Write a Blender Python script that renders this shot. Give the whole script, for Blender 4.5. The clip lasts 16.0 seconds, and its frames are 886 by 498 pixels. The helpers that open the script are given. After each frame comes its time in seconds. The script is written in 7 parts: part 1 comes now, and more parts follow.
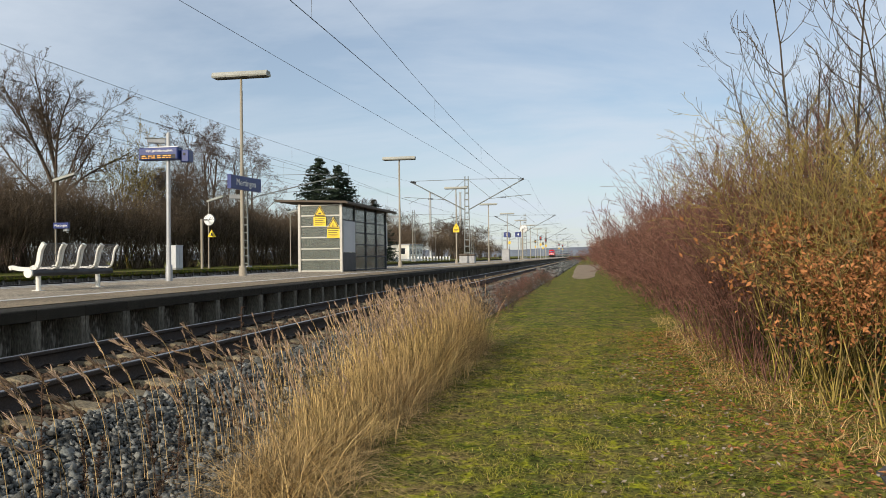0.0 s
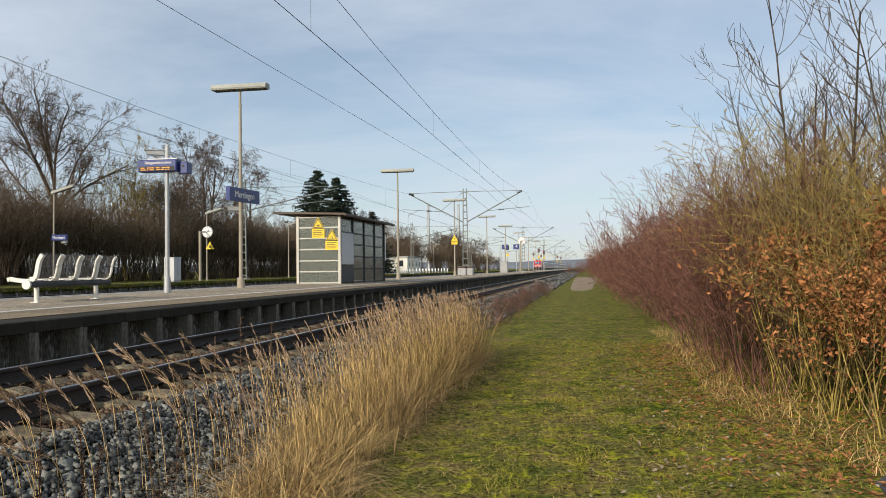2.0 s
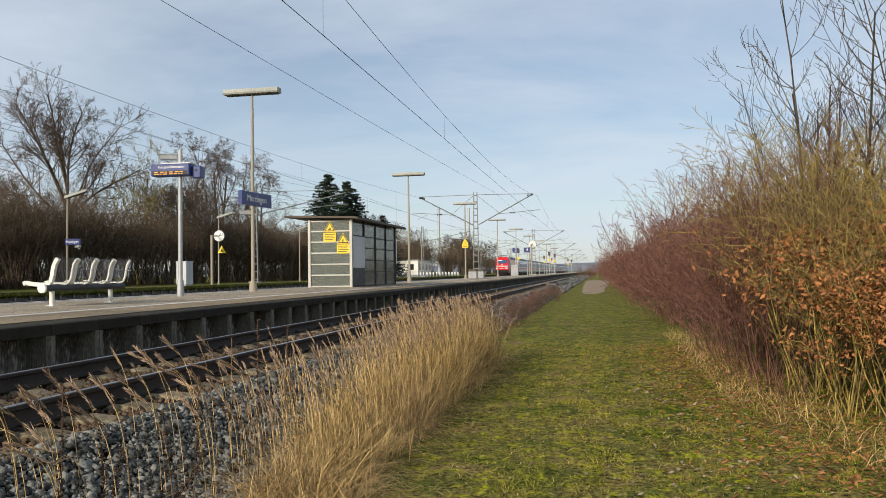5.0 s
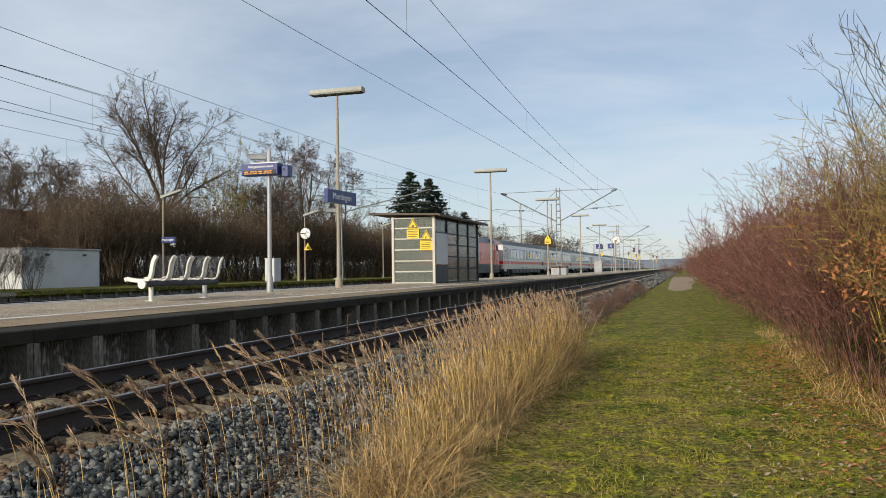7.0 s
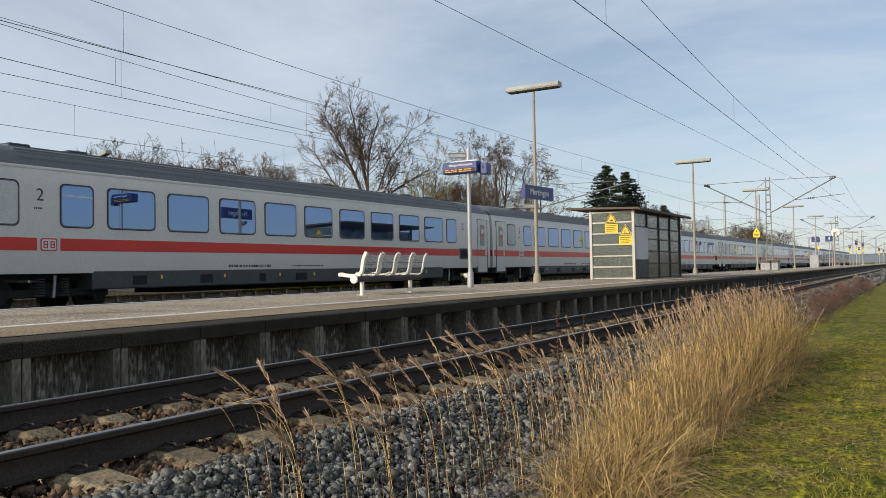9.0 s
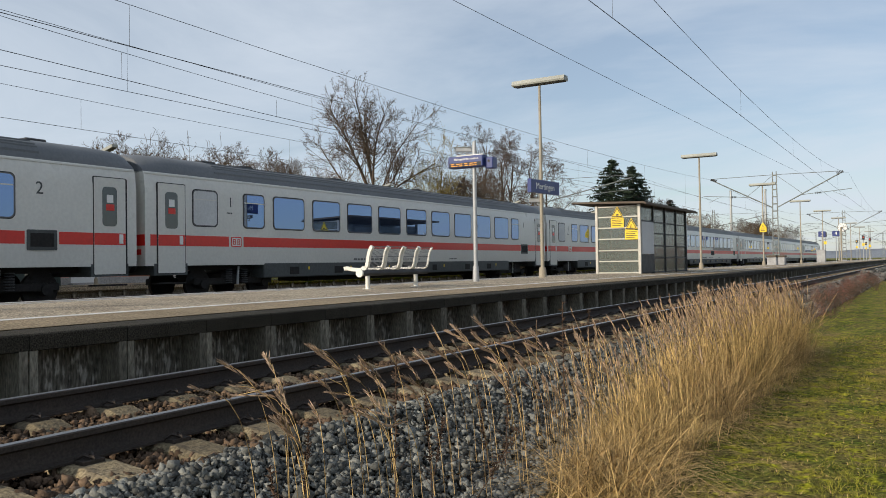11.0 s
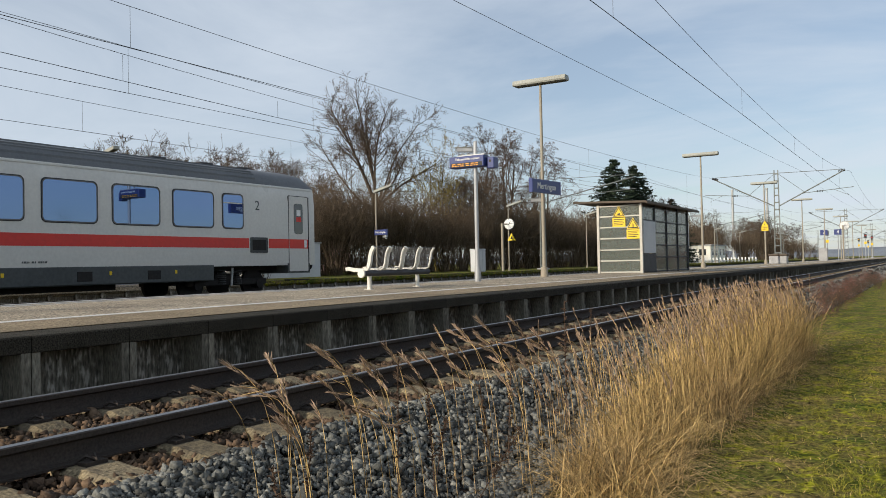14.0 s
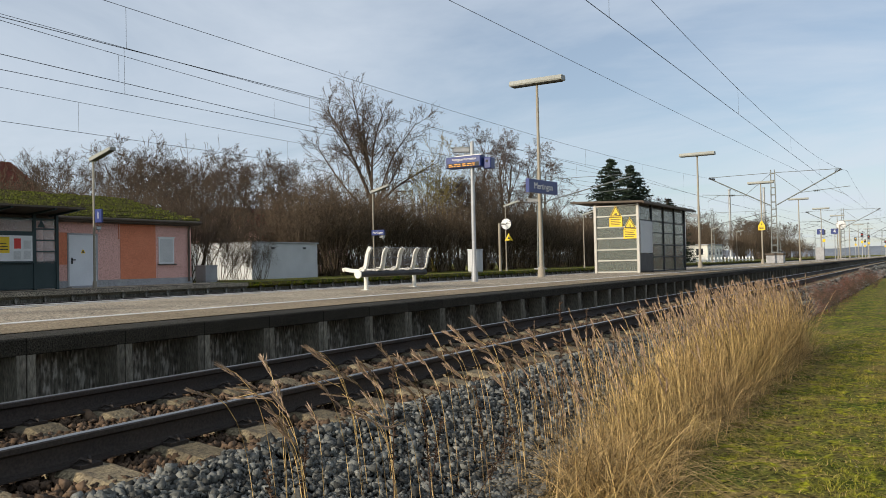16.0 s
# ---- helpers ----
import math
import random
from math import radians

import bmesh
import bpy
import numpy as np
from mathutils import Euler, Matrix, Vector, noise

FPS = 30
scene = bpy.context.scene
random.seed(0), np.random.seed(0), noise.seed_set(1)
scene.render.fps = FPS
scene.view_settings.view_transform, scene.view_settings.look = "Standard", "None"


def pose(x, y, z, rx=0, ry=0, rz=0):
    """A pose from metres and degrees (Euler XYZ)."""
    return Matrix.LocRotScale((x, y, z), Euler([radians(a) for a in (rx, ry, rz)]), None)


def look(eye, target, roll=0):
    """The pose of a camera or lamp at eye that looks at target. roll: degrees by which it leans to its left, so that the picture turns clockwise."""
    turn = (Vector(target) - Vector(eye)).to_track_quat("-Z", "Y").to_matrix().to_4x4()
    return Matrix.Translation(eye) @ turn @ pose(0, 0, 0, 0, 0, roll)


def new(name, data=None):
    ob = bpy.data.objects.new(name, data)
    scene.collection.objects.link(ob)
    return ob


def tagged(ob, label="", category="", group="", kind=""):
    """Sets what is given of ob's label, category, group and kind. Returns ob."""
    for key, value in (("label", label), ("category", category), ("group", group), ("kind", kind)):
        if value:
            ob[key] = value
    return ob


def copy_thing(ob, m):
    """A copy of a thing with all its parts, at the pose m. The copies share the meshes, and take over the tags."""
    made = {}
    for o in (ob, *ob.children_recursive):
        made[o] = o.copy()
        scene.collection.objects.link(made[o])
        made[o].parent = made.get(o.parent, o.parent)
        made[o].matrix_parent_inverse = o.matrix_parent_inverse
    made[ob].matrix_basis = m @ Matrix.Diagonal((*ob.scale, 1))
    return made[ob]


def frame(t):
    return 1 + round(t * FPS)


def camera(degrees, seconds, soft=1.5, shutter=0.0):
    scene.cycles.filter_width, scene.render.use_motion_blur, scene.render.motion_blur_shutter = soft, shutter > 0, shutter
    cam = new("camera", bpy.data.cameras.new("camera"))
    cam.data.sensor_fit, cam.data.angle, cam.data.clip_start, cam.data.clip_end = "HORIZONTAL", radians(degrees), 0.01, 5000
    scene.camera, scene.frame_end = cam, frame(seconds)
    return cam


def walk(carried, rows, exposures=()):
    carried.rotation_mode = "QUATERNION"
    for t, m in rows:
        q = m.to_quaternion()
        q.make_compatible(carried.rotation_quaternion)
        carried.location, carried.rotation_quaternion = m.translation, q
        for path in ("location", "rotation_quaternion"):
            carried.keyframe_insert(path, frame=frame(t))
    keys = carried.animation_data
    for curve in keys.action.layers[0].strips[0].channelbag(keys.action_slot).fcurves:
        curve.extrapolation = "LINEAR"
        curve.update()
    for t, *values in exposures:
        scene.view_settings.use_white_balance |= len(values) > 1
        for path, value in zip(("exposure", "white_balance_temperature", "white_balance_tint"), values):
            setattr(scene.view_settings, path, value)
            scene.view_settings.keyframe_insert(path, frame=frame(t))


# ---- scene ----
# camera and its path
cam = camera(57.8, 16.0, soft=0.9)
walk(cam, [
    (0, pose(0.150, 0.124, 0.983, 90.57, 0.63, 10.40)),
    (0.5, pose(0.154, 0.130, 0.980, 90.75, 0.65, 10.35)),
    (1, pose(0.151, 0.126, 0.976, 91.01, 0.64, 10.28)),
    (1.5, pose(0.148, 0.118, 0.967, 91.26, 0.63, 10.20)),
    (2, pose(0.146, 0.109, 0.968, 91.45, 0.63, 10.27)),
    (2.5, pose(0.143, 0.106, 0.969, 91.57, 0.62, 10.30)),
    (3, pose(0.142, 0.104, 0.971, 91.68, 0.62, 10.33)),
    (3.5, pose(0.136, 0.107, 0.970, 91.68, 0.67, 10.50)),
    (4, pose(0.118, 0.095, 0.963, 91.70, 0.72, 10.71)),
    (6.5, pose(0.101, 0.078, 0.958, 91.54, 0.74, 13.41)),
    (7, pose(0.076, 0.058, 0.955, 91.54, 0.80, 16.83)),
    (7.5, pose(0.037, 0.029, 0.948, 91.63, 0.89, 22.96)),
    (8, pose(0.002, -0.003, 0.940, 91.66, 0.97, 28.51)),
    (8.5, pose(-0.015, -0.012, 0.944, 91.56, 0.97, 30.15)),
    (9, pose(-0.010, -0.009, 0.942, 91.46, 0.96, 30.67)),
    (11.5, pose(-0.009, -0.007, 0.932, 91.04, 0.88, 31.07)),
    (12, pose(-0.012, -0.006, 0.930, 91.04, 0.89, 31.07)),
    (12.5, pose(-0.014, -0.005, 0.929, 91.04, 0.90, 31.08)),
    (13, pose(-0.009, -0.007, 0.931, 91.01, 1.00, 31.14)),
    (13.5, pose(-0.008, -0.006, 0.929, 91.03, 1.04, 31.14)),
    (14, pose(-0.009, -0.006, 0.930, 91.09, 1.14, 31.19)),
    (14.5, pose(0.000, -0.002, 0.936, 91.10, 1.21, 31.23)),
    (15, pose(0.001, 0.000, 0.937, 91.09, 1.27, 31.18)),
    (15.5, pose(0.003, 0.001, 0.938, 91.09, 1.27, 31.12)),
    (16, pose(0.003, 0.003, 0.938, 91.09, 1.27, 31.01)),
])

# world: pale winter sky with thin cirrus, low sun behind and to the left of the view
SUN_AZ, SUN_EL = 203.0, 23.0   # degrees clockwise from +Y, and height
world = bpy.data.worlds.new("sky")
scene.world = world
world.use_nodes = True
wn, wl = world.node_tree.nodes, world.node_tree.links
wn.clear()
w_out = wn.new("ShaderNodeOutputWorld")
w_bg = wn.new("ShaderNodeBackground")
w_bg.inputs["Strength"].default_value = 0.117
w_sky = wn.new("ShaderNodeTexSky")
w_sky.sky_type = "NISHITA"
w_sky.sun_disc = False
w_sky.sun_elevation = radians(SUN_EL)
w_sky.sun_rotation = radians(SUN_AZ)
w_sky.air_density = 1.0
w_sky.dust_density = 0.6
w_sky.ozone_density = 2.0
w_tc = wn.new("ShaderNodeTexCoord")
w_sep = wn.new("ShaderNodeSeparateXYZ")
wl.new(w_tc.outputs["Generated"], w_sep.inputs[0])
w_z = wn.new("ShaderNodeMath")
w_z.operation = "ADD"
w_z.inputs[1].default_value = 0.12
wl.new(w_sep.outputs["Z"], w_z.inputs[0])
w_zm = wn.new("ShaderNodeMath")
w_zm.operation = "MAXIMUM"
w_zm.inputs[1].default_value = 0.05
wl.new(w_z.outputs[0], w_zm.inputs[0])
w_div = []
for axis in ("X", "Y"):
    d = wn.new("ShaderNodeMath")
    d.operation = "DIVIDE"
    wl.new(w_sep.outputs[axis], d.inputs[0])
    wl.new(w_zm.outputs[0], d.inputs[1])
    w_div.append(d)
w_com = wn.new("ShaderNodeCombineXYZ")
wl.new(w_div[0].outputs[0], w_com.inputs[0])
wl.new(w_div[1].outputs[0], w_com.inputs[1])
w_map = wn.new("ShaderNodeMapping")
w_map.inputs["Rotation"].default_value = (0, 0, radians(24))
w_map.inputs["Scale"].default_value = (0.55, 0.85, 1.0)
wl.new(w_com.outputs[0], w_map.inputs[0])
w_n1 = wn.new("ShaderNodeTexNoise")
w_n1.inputs["Scale"].default_value = 0.8
w_n1.inputs["Detail"].default_value = 8.0
w_n1.inputs["Roughness"].default_value = 0.58
w_n1.inputs["Distortion"].default_value = 0.5
wl.new(w_map.outputs[0], w_n1.inputs["Vector"])
w_ramp = wn.new("ShaderNodeValToRGB")
w_ramp.color_ramp.elements[0].position = 0.38
w_ramp.color_ramp.elements[0].color = (0.30, 0.30, 0.30, 1)
w_ramp.color_ramp.elements[1].position = 0.68
w_ramp.color_ramp.elements[1].color = (0.92, 0.92, 0.92, 1)
wl.new(w_n1.outputs["Fac"], w_ramp.inputs[0])
w_mix = wn.new("ShaderNodeMixRGB")
wl.new(w_ramp.outputs[0], w_mix.inputs[0])
wl.new(w_sky.outputs[0], w_mix.inputs[1])
w_mix.inputs[2].default_value = (6.3, 7.0, 7.9, 1)
wl.new(w_mix.outputs[0], w_bg.inputs[0])
wl.new(w_bg.outputs[0], w_out.inputs[0])

sun = new("sun", bpy.data.lights.new("sun", "SUN"))
sun.data.energy = 4.6
sun.data.angle = radians(1.5)
sun.data.color = (1.0, 0.89, 0.74)
_a, _e = radians(SUN_AZ), radians(SUN_EL)
sun.matrix_world = look((math.sin(_a) * math.cos(_e) * 50, math.cos(_a) * math.cos(_e) * 50, math.sin(_e) * 50), (0, 0, 0))
scene.view_settings.exposure = -0.13


# materials
def mat(name, a, b=None, rough=0.75, metal=0.0, s1=1.5, s2=30.0, bump=0.15, mix=0.5, fine=0.25, spec=0.4, vary=0.0, island=False, stretch=(1, 1, 1), c=None):
    """A worn surface: colours a and b in blotches of size 1/s1, grain of size 1/s2, optional specks c and a change from piece to piece."""
    b = b or tuple(x * 0.7 for x in a)
    m = bpy.data.materials.new(name)
    m.use_nodes = True
    n, l = m.node_tree.nodes, m.node_tree.links
    p = n["Principled BSDF"]
    p.inputs["Metallic"].default_value = metal
    p.inputs["Specular IOR Level"].default_value = spec
    tc = n.new("ShaderNodeTexCoord")
    mp = n.new("ShaderNodeMapping")
    mp.inputs["Scale"].default_value = stretch
    l.new(tc.outputs["Object"], mp.inputs[0])
    n1 = n.new("ShaderNodeTexNoise")
    n1.inputs["Scale"].default_value = s1
    n1.inputs["Detail"].default_value = 6
    n1.inputs["Roughness"].default_value = 0.62
    l.new(mp.outputs[0], n1.inputs["Vector"])
    n2 = n.new("ShaderNodeTexNoise")
    n2.inputs["Scale"].default_value = s2
    n2.inputs["Detail"].default_value = 4
    l.new(mp.outputs[0], n2.inputs["Vector"])
    r = n.new("ShaderNodeValToRGB")
    r.color_ramp.elements[0].position = 0.5 - 0.28 * mix
    r.color_ramp.elements[1].position = 0.5 + 0.28 * mix
    r.color_ramp.elements[0].color = (*a, 1)
    r.color_ramp.elements[1].color = (*b, 1)
    l.new(n1.outputs["Fac"], r.inputs[0])
    col = r.outputs[0]
    if c:
        n3 = n.new("ShaderNodeTexNoise")
        n3.inputs["Scale"].default_value = s1 * 4.7
        n3.inputs["Detail"].default_value = 5
        l.new(mp.outputs[0], n3.inputs["Vector"])
        r3 = n.new("ShaderNodeValToRGB")
        r3.color_ramp.elements[0].position = 0.52
        r3.color_ramp.elements[1].position = 0.64
        l.new(n3.outputs["Fac"], r3.inputs[0])
        mc = n.new("ShaderNodeMixRGB")
        l.new(r3.outputs[0], mc.inputs[0])
        l.new(col, mc.inputs[1])
        mc.inputs[2].default_value = (*c, 1)
        col = mc.outputs[0]
    mr = n.new("ShaderNodeMapRange")
    mr.inputs["From Min"].default_value = 0.3
    mr.inputs["From Max"].default_value = 0.7
    mr.inputs["To Min"].default_value = 1 - fine
    mr.inputs["To Max"].default_value = 1 + fine
    l.new(n2.outputs["Fac"], mr.inputs[0])
    mul = n.new("ShaderNodeVectorMath")
    mul.operation = "SCALE"
    l.new(col, mul.inputs[0])
    l.new(mr.outputs[0], mul.inputs["Scale"])
    col = mul.outputs[0]
    if vary:
        if island:
            rnd = n.new("ShaderNodeNewGeometry").outputs["Random Per Island"]
        else:
            rnd = n.new("ShaderNodeObjectInfo").outputs["Random"]
        vr = n.new("ShaderNodeMapRange")
        vr.inputs["To Min"].default_value = 1 - vary
        vr.inputs["To Max"].default_value = 1 + vary
        l.new(rnd, vr.inputs[0])
        mv = n.new("ShaderNodeVectorMath")
        mv.operation = "SCALE"
        l.new(col, mv.inputs[0])
        l.new(vr.outputs[0], mv.inputs["Scale"])
        col = mv.outputs[0]
    l.new(col, p.inputs["Base Color"])
    rr = n.new("ShaderNodeMapRange")
    rr.inputs["To Min"].default_value = max(0.02, rough - 0.1)
    rr.inputs["To Max"].default_value = min(1.0, rough + 0.1)
    l.new(n1.outputs["Fac"], rr.inputs[0])
    l.new(rr.outputs[0], p.inputs["Roughness"])
    if bump:
        bp = n.new("ShaderNodeBump")
        bp.inputs["Strength"].default_value = bump
        bp.inputs["Distance"].default_value = 0.02
        l.new(n2.outputs["Fac"], bp.inputs["Height"])
        l.new(bp.outputs[0], p.inputs["Normal"])
    return m


M_GRASS = mat("winter_grass", (0.060, 0.085, 0.008), (0.165, 0.125, 0.045), 0.95, 0, 1.6, 24, 1.0, 0.45, 0.9, 0.1, c=(0.235, 0.235, 0.014))
M_SOIL = mat("soil", (0.075, 0.055, 0.035), (0.12, 0.09, 0.055), 0.95, 0, 0.7, 18, 0.5, 0.8, 0.4, 0.1)
M_SAND = mat("sandy_dirt", (0.34, 0.26, 0.18), (0.23, 0.175, 0.12), 0.95, 0, 0.6, 9, 0.4, 0.7, 0.2, 0.1)
# Near-black: the shade between the stones is put into both bed colours.
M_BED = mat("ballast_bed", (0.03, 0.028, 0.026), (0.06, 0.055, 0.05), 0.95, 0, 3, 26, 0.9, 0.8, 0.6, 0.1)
M_BEDRUSTSHADE = mat("rusty_shaded_ballast_bed", (0.028, 0.02, 0.016), (0.05, 0.036, 0.028), 0.95, 0, 3, 26, 0.9, 0.8, 0.6, 0.1)
M_STONE = mat("crushed_stone", (0.076, 0.080, 0.073), (0.185, 0.182, 0.160), 0.8, 0, 9, 70, 0.3, 0.7, 0.3, 0.3, vary=0.85, island=True)
M_STONERUST = mat("rust_stained_stone", (0.072, 0.047, 0.031), (0.135, 0.09, 0.056), 0.9, 0, 7, 60, 0.3, 0.8, 0.25, 0.2, vary=0.6, island=True)
M_SLEEPER = mat("concrete_sleeper", (0.27, 0.215, 0.125), (0.085, 0.072, 0.055), 0.9, 0, 6, 50, 0.5, 0.7, 0.5, 0.2, vary=0.3)
M_RAILSIDE = mat("rusty_rail_steel", (0.036, 0.030, 0.026), (0.058, 0.045, 0.036), 0.7, 0.2, 3, 60, 0.2, 0.7, 0.3, 0.3)
M_RAILTOP = mat("worn_rail_head", (0.36, 0.35, 0.34), (0.26, 0.25, 0.24), 0.33, 0.9, 1.5, 40, 0.05, 0.6, 0.15, 0.5, stretch=(1, 0.1, 1))
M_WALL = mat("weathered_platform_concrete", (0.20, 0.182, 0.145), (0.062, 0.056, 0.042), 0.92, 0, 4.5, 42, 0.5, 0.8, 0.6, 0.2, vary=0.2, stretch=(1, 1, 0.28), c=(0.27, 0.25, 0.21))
# Paler than M_WALL: light on ribs, slab shade on panels, put into colour.
M_RIB = mat("stained_lit_concrete_rib", (0.255, 0.232, 0.182), (0.10, 0.092, 0.07), 0.92, 0, 4.0, 45, 0.5, 0.8, 0.5, 0.2, vary=0.2, stretch=(1, 1, 0.3))
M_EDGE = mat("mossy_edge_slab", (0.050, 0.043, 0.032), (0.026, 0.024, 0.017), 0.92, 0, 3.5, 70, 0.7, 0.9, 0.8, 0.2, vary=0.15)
M_PAVE = mat("gritty_platform_surface", (0.44, 0.37, 0.27), (0.25, 0.205, 0.15), 0.92, 0, 0.9, 34, 0.9, 0.7, 0.85, 0.2, c=(0.33, 0.285, 0.21))
M_PAVE2 = mat("edge_strip_paving", (0.33, 0.255, 0.165), (0.21, 0.165, 0.105), 0.92, 0, 1.2, 38, 0.6, 0.8, 0.55, 0.2, vary=0.08)
M_WHITELINE = mat("worn_white_line", (0.72, 0.71, 0.68), (0.50, 0.48, 0.44), 0.8, 0, 2.5, 40, 0.1, 0.6, 0.15, 0.3)
M_GALV = mat("galvanised_steel", (0.46, 0.47, 0.47), (0.36, 0.37, 0.375), 0.5, 0.35, 3, 50, 0.05, 0.6, 0.1, 0.5)
M_POLE = mat("stained_grey_paint", (0.36, 0.335, 0.27), (0.27, 0.22, 0.155), 0.6, 0.0, 1.1, 40, 0.1, 0.8, 0.15, 0.4, stretch=(1, 1, 0.3))
M_LAMP = mat("lamp_housing", (0.37, 0.375, 0.33), (0.29, 0.295, 0.26), 0.5, 0.0, 2, 30, 0.05, 0.6, 0.1, 0.4)
M_LAMPDARK = mat("lamp_underside", (0.09, 0.085, 0.075), (0.06, 0.06, 0.05), 0.5, 0.0, 2, 30, 0.05)
M_BLUE = mat("blue_sign_enamel", (0.022, 0.038, 0.155), (0.028, 0.046, 0.18), 0.38, 0, 1.5, 40, 0.02, 0.5, 0.05, 0.5)
M_WHITE = mat("white_paint", (0.78, 0.78, 0.76), (0.70, 0.70, 0.68), 0.45, 0, 2, 30, 0.03, 0.5, 0.05, 0.4)
M_CREAM = mat("cream_powder_coat", (0.80, 0.78, 0.70), (0.72, 0.70, 0.62), 0.4, 0, 3, 40, 0.03, 0.5, 0.06, 0.5)
M_WIREMESH = mat("grey_wire", (0.15, 0.15, 0.16), (0.11, 0.11, 0.115), 0.45, 0.5, 4, 40, 0.05)
M_BEAM = mat("dark_grey_beam", (0.055, 0.055, 0.058), (0.04, 0.04, 0.042), 0.55, 0.2, 4, 60, 0.2)
M_YELLOW = mat("yellow_sign", (0.83, 0.58, 0.02), (0.78, 0.53, 0.02), 0.45, 0, 3, 40, 0.02, 0.5, 0.05)
M_BLACK = mat("black_print", (0.02, 0.02, 0.02), (0.03, 0.03, 0.03), 0.6, 0, 3, 40, 0.02)
M_FRAME = mat("aluminium_frame", (0.47, 0.45, 0.40), (0.39, 0.375, 0.33), 0.5, 0.25, 3, 40, 0.05, 0.7, 0.12)
M_ROOFDARK = mat("dark_roof_sheet", (0.13, 0.10, 0.075), (0.08, 0.065, 0.05), 0.8, 0, 1.5, 30, 0.2, 0.8, 0.25)
M_DARKSTEEL = mat("dark_steel", (0.045, 0.047, 0.05), (0.07, 0.07, 0.072), 0.6, 0.4, 3, 50, 0.1)
M_MAST = mat("mast_steel", (0.20, 0.215, 0.205), (0.15, 0.16, 0.15), 0.65, 0.3, 2, 40, 0.1)
M_WIRE = mat("overhead_wire", (0.035, 0.037, 0.04), (0.05, 0.05, 0.05), 0.6, 0.5, 3, 40, 0.0)
M_PINK = mat("pink_plaster", (0.80, 0.49, 0.42), (0.71, 0.41, 0.345), 0.9, 0, 2.5, 26, 0.7, 0.8, 0.25, 0.2, c=(0.60, 0.34, 0.28))
M_ORANGE = mat("orange_plaster", (0.74, 0.27, 0.15), (0.66, 0.23, 0.125), 0.9, 0, 2.0, 26, 0.5, 0.8, 0.18, 0.2)
M_PLINTH = mat("grey_plinth", (0.40, 0.40, 0.40), (0.32, 0.32, 0.32), 0.9, 0, 2, 26, 0.3)
M_MOSS = mat("mossy_roof_tile", (0.115, 0.09, 0.055), (0.15, 0.15, 0.03), 0.95, 0, 2.6, 16, 0.8, 0.6, 0.7, 0.1, vary=0.35, c=(0.24, 0.245, 0.035))
M_PALELEAF = mat("bleached_leaf", (0.36, 0.30, 0.23), (0.24, 0.18, 0.13), 0.9, 0, 3, 30, 0.0, 0.8, 0.2, 0.1, vary=0.4, island=True)
M_REDTILE = mat("red_clay_tile", (0.22, 0.085, 0.06), (0.16, 0.06, 0.045), 0.9, 0, 1.4, 12, 0.5, 0.8, 0.3, 0.15, vary=0.25)
M_DOORW = mat("pale_grey_door", (0.78, 0.80, 0.81), (0.72, 0.74, 0.75), 0.5, 0, 1.2, 30, 0.03, 0.5, 0.05)
M_BLIND = mat("closed_blind", (0.62, 0.62, 0.60), (0.54, 0.54, 0.52), 0.6, 0, 1, 60, 0.05)
M_WHITEWALL = mat("whitewashed_concrete", (0.62, 0.63, 0.63), (0.50, 0.51, 0.51), 0.85, 0, 0.8, 20, 0.15, 0.8, 0.08)
M_GREENFRAME = mat("dark_green_frame", (0.025, 0.045, 0.045), (0.035, 0.055, 0.055), 0.5, 0.1, 2, 40, 0.03)
M_BARK = mat("grey_brown_bark", (0.075, 0.060, 0.046), (0.115, 0.095, 0.070), 0.9, 0, 3, 30, 0.4, 0.8, 0.3, 0.1)
M_TWIG = mat("brown_twigs", (0.085, 0.064, 0.048), (0.13, 0.098, 0.07), 0.9, 0, 0.8, 8, 0.0, 0.8, 0.25, 0.1, vary=0.35, island=True)
# The dark of silhouettes against the sky is put into the bark colour.
M_SAPLING = mat("silhouette_sapling_bark", (0.062, 0.048, 0.037), (0.105, 0.082, 0.058), 0.9, 0, 1.5, 12, 0.0, 0.8, 0.3, 0.1, vary=0.3, island=True)
M_SEED = mat("dark_seed_clusters", (0.022, 0.017, 0.013), (0.035, 0.026, 0.02), 0.95, 0, 2, 12, 0.0)
M_BIRCH = mat("birch_twigs", (0.105, 0.08, 0.066), (0.15, 0.115, 0.095), 0.9, 0, 0.8, 8, 0.0, 0.8, 0.25, 0.1, vary=0.15)
M_THICKET = mat("dark_thicket_twigs", (0.105, 0.078, 0.055), (0.19, 0.145, 0.10), 0.95, 0, 0.5, 8, 0.0, 0.8, 0.25, 0.05, vary=0.55, island=True)
M_REDTWIG = mat("red_twigs", (0.150, 0.058, 0.048), (0.225, 0.130, 0.085), 0.75, 0, 0.6, 8, 0.0, 0.8, 0.25, 0.2, vary=0.65, island=True)
M_OLIVETWIG = mat("lichened_stems", (0.37, 0.285, 0.055), (0.19, 0.135, 0.08), 0.85, 0, 1.4, 8, 0.0, 0.6, 0.25, 0.15, vary=0.5, island=True)
M_NEEDLE = mat("spruce_needles", (0.026, 0.042, 0.028), (0.045, 0.06, 0.038), 0.9, 0, 1.0, 12, 0.0, 0.8, 0.3, 0.1)
M_STRAW = mat("dry_straw", (0.50, 0.35, 0.13), (0.36, 0.245, 0.125), 0.85, 0, 0.7, 20, 0.0, 0.8, 0.15, 0.15, vary=0.85, island=True)
